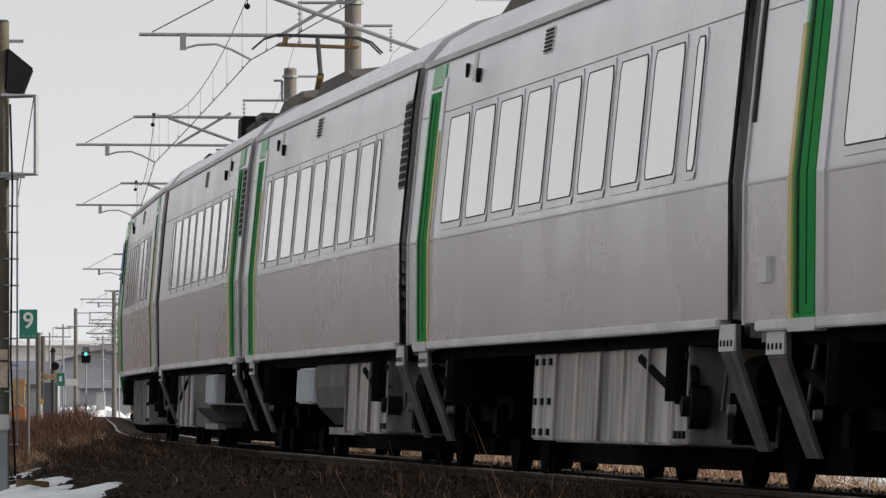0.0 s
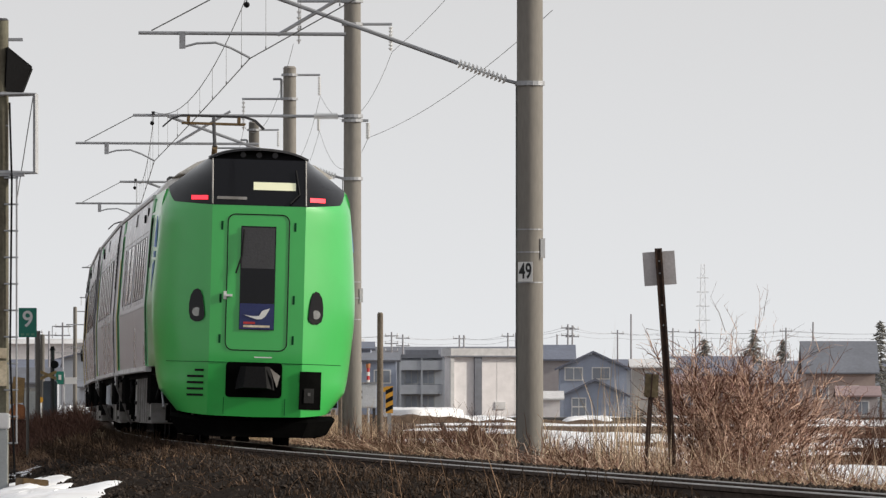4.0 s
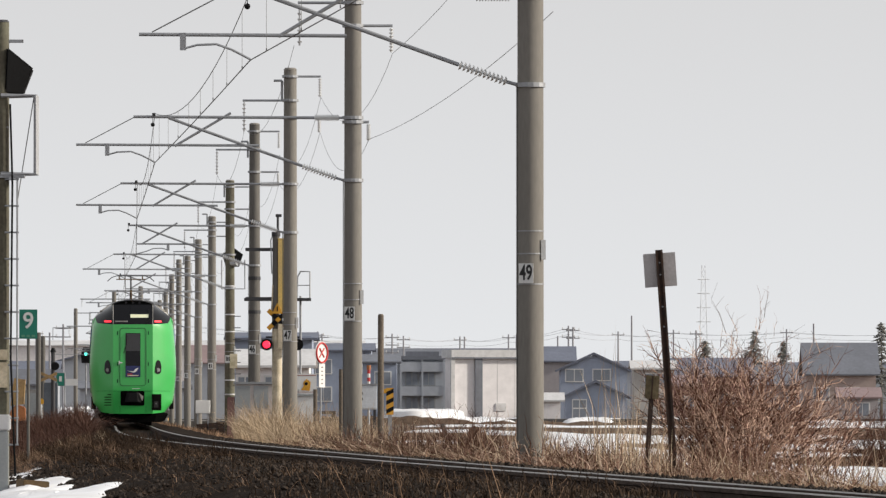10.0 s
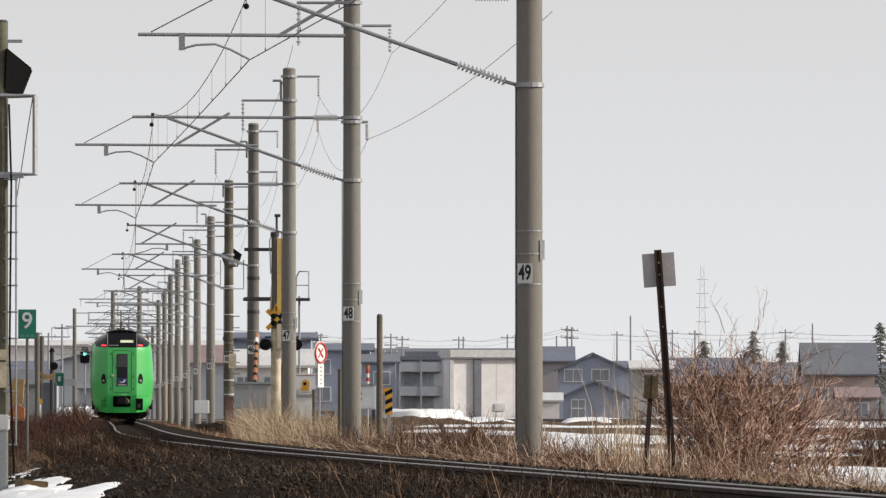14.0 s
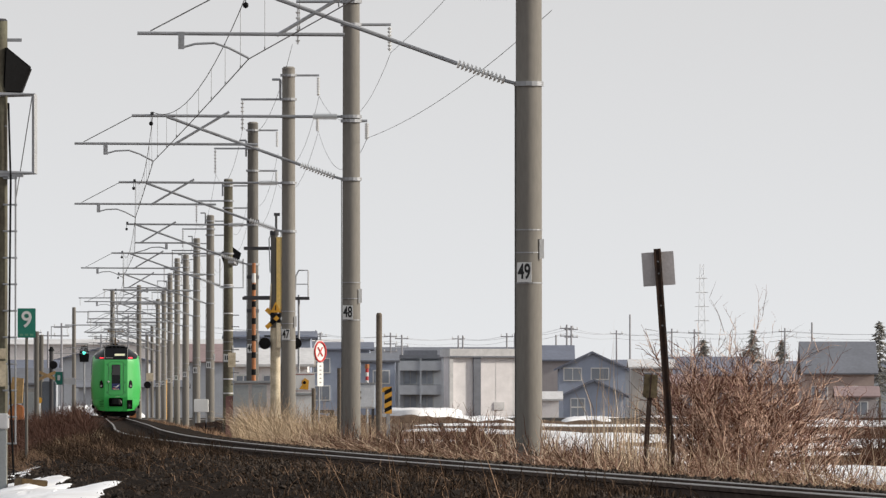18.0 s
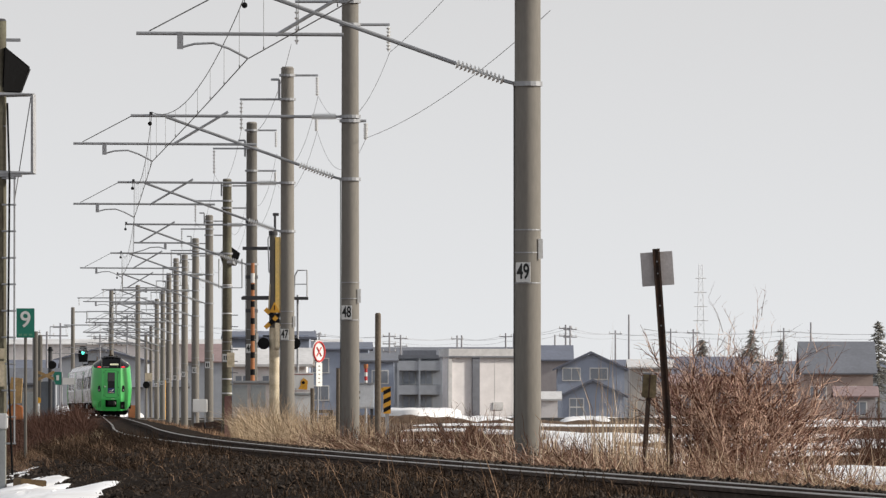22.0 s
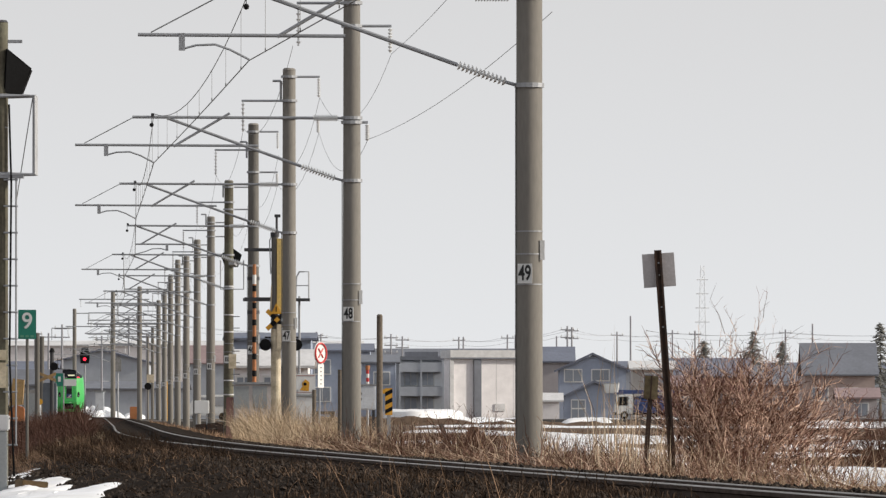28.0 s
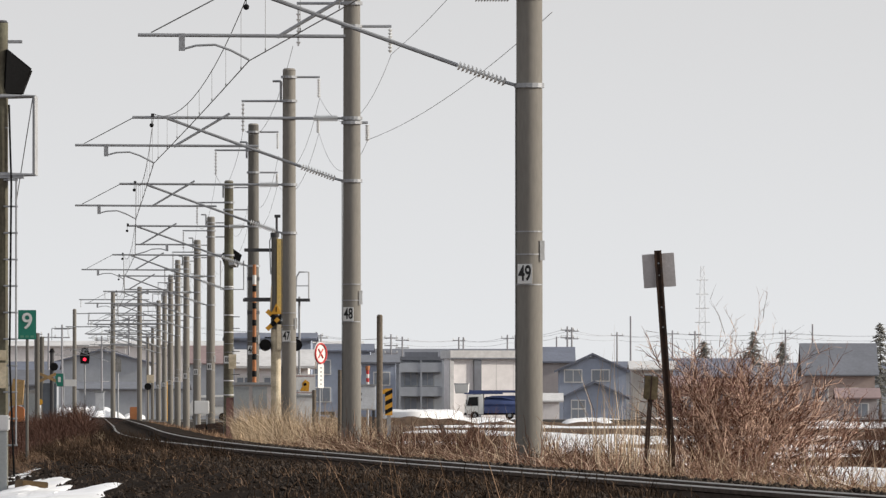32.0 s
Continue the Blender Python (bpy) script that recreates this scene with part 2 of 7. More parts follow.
def letters(text, size, mat, parent, m, name="lettering", bold=0.0):
    cu = bpy.data.curves.new(name, "FONT")
    cu.body, cu.size, cu.align_x, cu.align_y, cu.extrude = text, size, "CENTER", "CENTER", 0.002
    cu.offset = size * bold
    cu.materials.append(mat)
    ob = new(name, cu)
    ob.parent = parent
    ob.matrix_basis = m
    return ob


FACING = Matrix.Rotation(radians(90), 4, "X")  # turns flat lettering upright, towards -y


# ---- the line of the railway ----
def mast_line(y):
    """The line that the masts keep to; the track itself swings a little wide of it."""
    x = 1.065 - 0.04096 * y
    if y < 180:
        u = 180 - max(y, 20)
        x += 0.000238 * u ** 2 + 2.1e-7 * u ** 3 + 0.1 * max(20 - y, 0)
    if y > 605:
        x -= (y - 605) ** 2 / 4500
    return x


def track_x(y):
    f = min(max((y - 205) / 80, 0), 1)
    return mast_line(y) + 0.165 * math.exp(-((y - 153) / 36) ** 2) + 0.1 * f * f * (3 - 2 * f)


def rail_z(y):
    """The rails dip towards the camera and rise a hand's width beyond the bend."""
    return float(np.interp(y, (42, 70, 90, 120, 250, 400), (-0.06, -0.01, 0.015, 0.03, 0.03, 0.04)))


def cant(y):
    """The outer rail's lean on the near bend, in degrees."""
    return float(np.interp(y, (45, 70, 90, 110, 140, 170, 200, 220), (3.0, 2.75, 2.35, 1.85, 1.4, 0.7, 0.2, 0)))


YS = np.arange(-240, 1300, 0.5)
XS = np.array([track_x(y) for y in YS])
ARC = np.concatenate(([0], np.cumsum(np.hypot(np.diff(XS), np.diff(YS)))))
ARC0 = float(np.interp(0.0, YS, ARC))


def along(s):
    """The point of the track s metres of rail past the camera."""
    y = float(np.interp(s + ARC0, ARC, YS))
    return Vector((track_x(y), y, 0))


# ---- ground and track ----
def ground():
    s = Soup()
    xs = [-3000, -600, -200, -60, -20, 20, 60, 200, 600, 3000]
    ys = [-600, -100, 0, 60, 120, 200, 400, 800, 1500, 4500]
    k = len(xs)
    s.v = [(x, y, -0.62) for y in ys for x in xs]
    s.f = [(j * k + i, j * k + i + 1, (j + 1) * k + i + 1, (j + 1) * k + i) for j in range(len(ys) - 1) for i in range(k - 1)]
    solid("ground", s, EARTH, "flat brown winter field around the railway line", "ground", kind="structure")


def track():
    ys = np.concatenate((np.arange(-100, 260, 1.0), np.arange(260, 1200, 8.0)))
    # raised bed of stone with uneven shoulders
    s, rings = Soup(), []
    for y in ys:
        x, ring = track_x(y), []
        for k, (o, z) in enumerate(((-4.2, -0.66), (-3.0, -0.48), (-2.4, -0.32), (-1.7, -0.13), (-1.2, -0.07), (-0.68, -0.075), (-0.45, -0.15), (0.45, -0.15), (0.68, -0.075),
                                    (1.2, -0.07), (1.7, -0.13), (2.4, -0.34), (3.0, -0.5), (4.2, -0.66))):
            a = 0.05 if abs(o) > 1.3 else 0.012
            ring.append((x + o + random.uniform(-a, a), y, z + rail_z(y) + random.uniform(-a, a)))
        rings.append(ring)
    s.loft(rings, close=False, cap=False)
    bed = solid("track_bed", s, BALLAST, "dark stone ballast bed under the rails", "ballast", kind="structure")
    for side, nm in ((-0.5675, "rail"), (0.5675, "rail")):
        rail = thing(nm, "steel rail with a worn bright top", "rail", pose(0, 0, 0), "pair of rails", "structure")
        for nm2, mat, prof in (("rail_head", RAILTOP, ((-0.03, -0.007), (0.03, -0.007), (0.024, 0), (-0.024, 0))),
                               ("rail_web", RAILSIDE, ((-0.065, -0.153), (0.065, -0.153), (0.065, -0.14), (0.012, -0.125), (0.012, -0.045), (0.033, -0.035), (0.033, -0.0075), (-0.033, -0.0075), (-0.033, -0.035), (-0.012, -0.045), (-0.012, -0.125), (-0.065, -0.14)))):
            s, rings = Soup(), []
            for y in ys:
                lift = rail_z(y) - math.sin(radians(cant(y))) * side
                rings.append([(track_x(y) + side + u, y, lift + w) for u, w in prof])
            s.loft(rings)
            part(nm2, s, mat, rail)
    me = Soup().box(-1.0, 1.0, -0.11, 0.11, -0.3, -0.153).mesh("sleeper", SLEEPER, 0.01)
    for i in range(190):
        y = 46 + i * 0.62
        part("sleeper", me, SLEEPER, bed, at=pose(track_x(y), y, rail_z(y), 0, cant(y) * 0.9, 0))


def stones():
    """Loose ballast along the near shoulder and between the rails."""
    rng = np.random.default_rng(5)
    s = Soup()
    for i in range(20000):
        y = 44 + 126 * rng.random() ** 1.3
        o = rng.uniform(-3.2, 1.9)
        z = float(np.interp(abs(o), (0, 0.45, 0.68, 1.2, 1.7, 2.4, 3.0), (-0.15, -0.15, -0.075, -0.07, -0.13, -0.33, -0.49)))
        r = rng.uniform(0.014, 0.038)
        if abs(abs(o) - 0.57) < 0.12:
            continue
        c = Vector((track_x(y) + o, y, z + rail_z(y) + r * 0.3))
        k = len(s.v)
        for d in ((1, 0, 0), (0, 1, 0), (-1, 0, 0), (0, -1, 0), (0, 0, 0.9), (0, 0, -0.8)):
            s.v.append(c + Vector([r * (q + rng.uniform(-0.35, 0.35)) for q in d]))
        s.f += [tuple(k + q for q in t) for t in ((0, 1, 4), (1, 2, 4), (2, 3, 4), (3, 0, 4), (1, 0, 5), (2, 1, 5), (3, 2, 5), (0, 3, 5))]
    solid("ballast_stones", s, STONES, "loose dark grey ballast stones", "stones", kind="stuff")


# ---- overhead line ----
SPAN0, SPAN = 111.9, 46.37


def mast_y(i):
    """Mast i counts from the nearest one in view."""
    return SPAN0 + SPAN * i


MAST_TOPS = (9.0, 9.0, 8.76, 9.0, 8.58, 8.37, 8.37, 8.46, 9.1, 9.0, 8.6, 8.6, 8.6, 8.6, 8.6)


def insulator(name, a, b, parent, r=0.066, n=12):
    """A rod with a row of porcelain sheds from a to b."""
    a, b = Vector(a), Vector(b)
    s = Soup().tube(a, b, 0.018, n=6)
    for k in range(n):
        c = a.lerp(b, (k + 0.6) / (n + 0.2))
        d = (b - a).normalized() * 0.016
        s.tube(c - d, c + d, r, r * 0.6, n=12)
    part(name, s, PORCELAIN, parent, "grey ribbed porcelain insulator")


def cantilever(mast, kind, inner=-1.75):
    """The bracket that holds the wires over the track, to the mast's left."""
    pipe = lambda nm, a, b, r=0.03: part(nm, Soup().tube((a[0], 0, a[1]), (b[0], 0, b[1]), r, n=8), STEEL, mast, smooth=True)
    part("clamp", Soup().tube((0, 0, 5.97), (0, 0, 6.03), 0.2, n=16), STEEL, mast)
    part("clamp", Soup().tube((0, 0, 4.8), (0, 0, 4.86), 0.2, n=16), STEEL, mast)
    end = -4.1 if kind == "A" else -3.75
    pipe("top_pipe", (end, 6.02), (-0.72, 6.0))
    insulator("insulator", (-0.72, 0, 6.0), (-0.26, 0, 6.0), mast)
    pipe("bracket_end", (-0.28, 6.0), (-0.16, 6.0), 0.025)
    pipe("brace_pipe", (-3.45, 6.0), (-0.95, 5.1))
    insulator("insulator", (-0.95, 0, 5.1), (-0.3, 0, 4.87), mast)
    pipe("bracket_end", (-0.32, 4.875), (-0.16, 4.83), 0.025)
    pipe("strut", (-3.33, 5.47), (-2.28, 6.09), 0.026)
    part("wire_clamp", Soup().box(-3.75, -3.69, -0.04, 0.04, 6.03, 6.09), DARKSTEEL, mast)
    ball = [[(-3.74 + r * math.cos(q * 1.0472), r * math.sin(q * 1.0472), z) for q in range(6)] for r, z in ((0.01, 5.83), (0.034, 5.845), (0.04, 5.87), (0.034, 5.895), (0.01, 5.91))]
    part("hanger_ball", Soup().loft(ball).tube((-3.74, 0, 5.91), (-3.74, 0, 6.02), 0.006, n=5), BLACK, mast)
    if kind == "A":
        pipe("register_pipe", (-5.17, 5.5), (inner, 5.48), 0.026)
        part("tie_wire", Soup().tube((-4.05, 0, 6.03), (-5.0, 0, 5.53), 0.009, n=5), WIRE, mast)
        part("drop_bracket", Soup().box(-4.63, -4.55, -0.03, 0.03, 5.29, 5.52), STEEL, mast)
        arm = [(-4.59, 0, 5.31), (-4.4, 0, 5.36), (-4.15, 0, 5.37), (-3.95, 0, 5.3), (-3.7, 0, 5.17)]
    else:
        pipe("register_pipe", (-3.5, 5.47), (-1.75, 5.46), 0.026)
        part("drop_bracket", Soup().box(-2.6, -2.52, -0.03, 0.03, 5.27, 5.48), STEEL, mast)
        arm = [(-2.56, 0, 5.29), (-2.75, 0, 5.34), (-3.0, 0, 5.33), (-3.2, 0, 5.25), (-3.5, 0, 5.17)]
    part("register_arm", Soup().path(arm, 0.016), STEEL, mast)


def side_arm(mast, z, reach, drop, bend=0):
    """A bracket with a hanging insulator for a feeder wire."""
    part("side_arm", Soup().tube((0, 0, z), (reach, 0, z), 0.028, n=6), STEEL, mast)
    part("arm_clamp", Soup().tube((0, 0, z - 0.03), (0, 0, z + 0.03), 0.2, n=14), STEEL, mast)
    insulator("insulator", (reach * 0.97, 0, z - 0.04), (reach * 0.97, 0, z - drop), mast, 0.045, 7)


def plate_number(mast, text, z, rot):
    p = part("number_plate", Soup().box(-0.1, 0.1, -0.212, -0.206, z - 0.13, z + 0.13), WHITE, mast, "white number plate")
    p.matrix_basis = Matrix.Rotation(radians(rot), 4, "Z")
    if text:
        letters(text, 0.28, INK, p, pose(0, -0.214, z) @ FACING @ Matrix.Diagonal((0.62, 1, 1, 1)), "number", 0.022)
    else:
        part("number", Soup().box(-0.06, -0.01, -0.217, -0.212, z - 0.08, z + 0.08).box(0.02, 0.06, -0.217, -0.212, z - 0.08, z + 0.08), INK, p)


def masts():
    for i in range(12):
        y = mast_y(i)
        x = mast_line(y) + 3.6
        if i == 0:
            x = 1.14
        lab = "round weathered concrete mast with a steel wire bracket"
        m = thing("catenary_mast", lab, "mast", pose(x, y, 0), "masts along the track")
        top = MAST_TOPS[i]
        part("post", Soup().tube((0, 0, -0.8), (0, 0, top), 0.178, 0.155 if i else 0.17, n=24), MOSSCRETE if i == 4 else DARKCRETE if i == 3 else CONCRETE, m, smooth=True)
        part("cap", Soup().tube((0, 0, top), (0, 0, top + 0.05), 0.165, 0.12, n=20), CONCRETE, m)
        cantilever(m, "A" if i < 3 or i % 2 == 0 else "B", -2.43 if i == 0 else -1.75)
        for z in (2.9, 2.6, 2.2):
            part("band", Soup().tube((0, 0, z - 0.008), (0, 0, z + 0.008), 0.181, n=20), STEEL, m)
        plate_number(m, {0: "49", 1: "48", 2: "47", 3: "46"}.get(i, ""), 2.34, -17)
        part("side_plate", Soup().box(0.14, 0.2, -0.13, -0.11, 2.52, 2.78), WHITE, m, "white plate")
        part("ground_wire", Soup().tube((-0.18, -0.04, -0.6), (-0.18, -0.04, 4.8), 0.008, n=4), WIRE, m)
        if i >= 1:
            side_arm(m, 7.72 if i == 1 else 8.6 if i == 2 else top - 0.2, 0.74, 0.5)
            side_arm(m, 5.92 if i == 1 else 7.6, 0.3 if i == 1 else 0.72, 0.35)
        if i == 1:
            side_arm(m, 8.15, -1.03, 0.8)
        if i == 3:
            for z in (6.1, 4.45, 3.45):
                part("tie_band", Soup().tube((0, 0, z - 0.05), (0, 0, z + 0.05), 0.185, n=18), DARKSTEEL, m)
        if i == 4:
            for z in (4.9, 3.9, 3.3, 1.6, 1.1):
                part("band", Soup().tube((0, 0, z - 0.02), (0, 0, z + 0.02), 0.186, n=20), TRIM, m)
        if i >= 2:
            side_arm(m, 8.02 if i == 2 else 8.26 if i == 3 else 7.85, -1.15, 0.75)
            part("bracket_hook", Soup().tube((-0.2, 0, 8.02), (-0.2, 0, 8.5), 0.03, n=6).tube((-0.2, 0, 8.5), (-0.4, 0, 8.5), 0.03, n=6), STEEL, m)


def sagging(a, b, sag, n=14):
    a, b = Vector(a), Vector(b)
    return [a.lerp(b, k / n) - Vector((0, 0, sag * 4 * (k / n) * (1 - k / n))) for k in range(n + 1)]


def wires():
    def hang(i, o, z):
        y = mast_y(i)
        return Vector(((1.14 if i == 0 else mast_line(y) + 3.6) + o, y, z))
    stag = lambda i: -3.7 if i < 3 or i % 2 == 0 else -3.5
    w = thing("contact_line", "bare copper contact wire hung on droppers from a sagging carrier wire", "wire", pose(0, 0, 0))
    for i in range(-2, 11):
        a = hang(i, stag(i), 5.16) if i >= 0 else Vector((track_x(mast_y(i)), mast_y(i), 5.16))
        b = hang(i + 1, stag(i + 1), 5.16) if i >= -1 else Vector((track_x(mast_y(i + 1)), mast_y(i + 1), 5.16))
        top = sagging(a + Vector((0, 0, 0.92)), b + Vector((0, 0, 0.92)), 0.55)
        low = sagging(a, b, 0.02, 4)
        part("contact_wire", Soup().path(low, 0.008, 5), WIRE, w)
        part("carrier_wire", Soup().path(top, 0.0065, 5), WIRE, w)
        for k in range(8):
            d = Soup()
            f = (k + 0.5) / 8
            lo = a.lerp(b, f)
            hi = lo + Vector((0, 0, 0.92 - 0.55 * 4 * f * (1 - f)))
            d.tube(lo, hi, 0.003, n=4)
            d.box(lo.x - 0.007, lo.x + 0.007, lo.y - 0.04, lo.y + 0.04, lo.z, lo.z + 0.035)
            part("dropper", d, WIRE, w)
    w2 = thing("feeder_line", "thin sagging feeder wires between the masts", "wire", pose(0, 0, 0))
    for i in range(0, 11):
        ends = [((0.74, 8.4 if i == 0 else 7.2 if i == 1 else 8.1), (0.74, 7.2 if i == 0 else 8.1), 0.25 if i == 0 else 0.9)]
        ends.append(((0.3 if i < 2 else 0.72, 5.8 if i == 0 else 5.6 if i == 1 else 7.25), (0.3 if i == 0 else 0.72, 5.6 if i == 0 else 7.25), 0.2 if i == 0 else 0.75))
        if i >= 1:
            ends.append(((-1.1, 7.35 if i < 3 else 7.5 if i == 3 else 7.1), (-1.1, 7.35 if i < 2 else 7.5 if i == 2 else 7.1), 0.7))
        for p, q, sag in ends:
            part("feeder_wire", Soup().path(sagging(hang(i, *p), hang(i + 1, *q), sag), 0.0045, 5), WIRE, w2)


# ---- train ----
HALF = [(1.06, 1.36), (1.2, 1.368), (1.9, 1.399), (1.93, 1.4), (1.97, 1.398), (2.94, 1.347), (3.2, 1.33), (3.44, 1.305)]  # height, half width of the side
ROOF = [(3.52, 1.27), (3.72, 1.11), (3.88, 0.85), (4.0, 0.5), (4.03, 0.0)]


def half_width(z):
    return float(np.interp(z, [h for h, _ in HALF + ROOF], [w for _, w in HALF + ROOF]))


def section(y, grow=0.0):
    left = [(-w - grow, y, z) for z, w in HALF + ROOF]
    right = [(w + grow, y, z) for z, w in reversed(HALF + ROOF[:-1])]
    return left + right


def side_panel(y0, y1, z0, z1, out, deep=0.02, side=-1, r=0.0):
    """A thin plate that follows the car's side."""
    zs = [z0] + [h for h, _ in HALF + ROOF if z0 + 0.03 < h < z1 - 0.03] + [z1]
    rings = []
    for y in ((y0, y0 + r, y1 - r, y1) if r else (y0, y1)):
        cut = r if y in (y0, y1) else 0
        z = [z0 + cut + (q - z0) * (1 - 2 * cut / (z1 - z0)) for q in zs]
        outer = [(side * (half_width(q) + out), y, q) for q in z]
        inner = [(side * (half_width(q) + out - deep), y, q) for q in reversed(z)]
        rings.append(outer + inner)
    return Soup().loft(rings)


def window_ring(y0, y1, z0, z1, sx):
    """A thin rubber seal round a pane."""
    c = 0.06
    pts = [(y0, z0 + c), (y0, z1 - c), (y0 + c, z1), (y1 - c, z1), (y1, z1 - c), (y1, z0 + c), (y1 - c, z0), (y0 + c, z0), (y0, z0 + c)]
    return Soup().path([(sx * (half_width(z) + 0.01), y, z) for y, z in pts], 0.0055, 4)


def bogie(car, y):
    b = part("bogie", Soup().box(-0.95, 0.95, y - 0.3, y + 0.3, 0.5, 0.8), UNDER, car, "bogie in near black that holds the shade under the car")
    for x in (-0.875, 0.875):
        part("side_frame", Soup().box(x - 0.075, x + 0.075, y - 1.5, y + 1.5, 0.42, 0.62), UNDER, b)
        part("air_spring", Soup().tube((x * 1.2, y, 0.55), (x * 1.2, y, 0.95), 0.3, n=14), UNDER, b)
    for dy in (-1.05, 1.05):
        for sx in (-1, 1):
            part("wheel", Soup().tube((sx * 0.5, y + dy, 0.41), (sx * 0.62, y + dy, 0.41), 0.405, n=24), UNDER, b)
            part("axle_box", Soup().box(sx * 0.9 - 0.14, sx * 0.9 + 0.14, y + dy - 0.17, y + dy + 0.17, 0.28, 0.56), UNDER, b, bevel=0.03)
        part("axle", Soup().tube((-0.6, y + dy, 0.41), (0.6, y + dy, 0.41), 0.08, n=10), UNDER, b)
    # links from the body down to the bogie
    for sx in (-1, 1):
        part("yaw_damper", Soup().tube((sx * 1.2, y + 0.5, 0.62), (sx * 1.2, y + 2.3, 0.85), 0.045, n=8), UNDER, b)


def coach(name, length, label, doors, windows, cases, louvre=-1):
    """A coach; y runs towards the head of the train, the origin lies on the rails at its middle."""
    car = thing(name, label, "train car", pose(0, 0, 0), "cars of the train")
    a = length / 2 - 0.22
    part("body", Soup().loft([section(-a), section(-a + 0.03, 0.0), section(a)]), STAINLESS, car, "satin stainless steel body shell", smooth=True)
    # sill, seam and gutter lines
    for sx in (-1, 1):
        part("sill", Soup().box(min(sx * 1.28, sx * 1.385), max(sx * 1.28, sx * 1.385), -a + 0.6, a - 0.6, 1.005, 1.07), SILL, car, bevel=0.01)
        part("seam", side_panel(-a, a, 1.915, 1.93, 0.006, 0.02, sx), TRIM, car)
        part("gutter", Soup().loft([[(sx * 1.29, y, 3.44), (sx * 1.325, y, 3.45), (sx * 1.325, y, 3.5), (sx * 1.26, y, 3.52)] for y in (-a, a)]), TRIM, car)
        for z in (3.0,):
            part("seam", side_panel(-a, a, z, z + 0.008, 0.003, 0.02, sx), BOXGREY, car)
    part("roof_panel", Soup().loft([[(-w * 0.97, y, z + 0.015) for z, w in ROOF[1:]] + [(w * 0.97, y, z + 0.015) for z, w in reversed(ROOF[1:-1])] for y in (-a + 0.3, a - 0.3)]), ROOFGREY, car)
    part("air_unit", Soup().loft([[(-0.5, y, 3.95), (-0.42, y, 4.08), (0.42, y, 4.08), (0.5, y, 3.95)] for y in (-4, 3)]), ROOFGREY, car, "low grey roof unit", bevel=0.02)
    part("roof_cover", Soup().loft([[(-0.8, y, 3.85), (-0.7, y, 4.0 + q), (-0.3, y, 4.06 + q), (0.3, y, 4.06 + q), (0.7, y, 4.0 + q), (0.8, y, 3.85)] for y, q in ((a - 5.4, 0.0), (a - 4.6, 0.1), (a - 1.2, 0.1), (a - 0.5, 0.0))]), ROOFDARK, car, "brown rounded roof cover")
    # gangways
    for sy in (-1, 1):
        part("gangway", Soup().box(-0.62, 0.62, min(sy * a, sy * (a + 0.21)), max(sy * a, sy * (a + 0.21)), 1.0, 3.35), RUBBER, car, "ribbed black gangway bellows")
        for sx in (-1, 1):
            if sy < 0:
                part("end_post", side_panel(-a, -a + 0.13, 1.05, 3.46, 0.012, 0.05, sx), RUBBER, car, "black rubber end strip")
            else:
                part("end_post", side_panel(a - 0.07, a, 1.05, 3.46, 0.012, 0.05, sx), TRIM, car)
            part("end_curtain", Soup().box(sx * 1.15 - 0.06, sx * 1.15 + 0.06, min(sy * (a - 0.02), sy * (a + 0.2)), max(sy * (a - 0.02), sy * (a + 0.2)), 1.1, 3.5), RUBBER, car)
            part("end_skirt", Soup().box(sx * 1.2 - 0.04, sx * 1.2 + 0.04, min(sy * (a - 0.3), sy * a), max(sy * (a - 0.3), sy * a), 0.95, 1.06), BOXGREY, car)
            slant(car, sx, -a + 0.28 if sy < 0 else a - 1.25)
    fittings(car, a, doors, windows, louvre)
    underside(car, a, cases)
    return car


def slant(car, sx, y):
    """A skirt plate at the car's end that drops from the sill and then slopes in towards the track."""
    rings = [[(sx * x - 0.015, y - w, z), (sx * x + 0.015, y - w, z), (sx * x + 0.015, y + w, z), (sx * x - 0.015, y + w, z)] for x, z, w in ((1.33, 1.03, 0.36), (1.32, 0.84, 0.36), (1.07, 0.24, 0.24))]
    p = part("step_plate", Soup().loft(rings), SLANTGREY, car, "slanted steel plate, its grey darkened for shade")
    part("plate_head", Soup().box(min(sx * 1.33, sx * 1.352), max(sx * 1.33, sx * 1.352), y - 0.35, y + 0.35, 0.86, 1.03), TRIM, p, "pale riveted strip")
    for k in range(4):
        part("rivet", Soup().tube((sx * 1.35, y - 0.24 + 0.16 * k, 0.91), (sx * 1.36, y - 0.24 + 0.16 * k, 0.91), 0.022, n=8), BLACK, p)


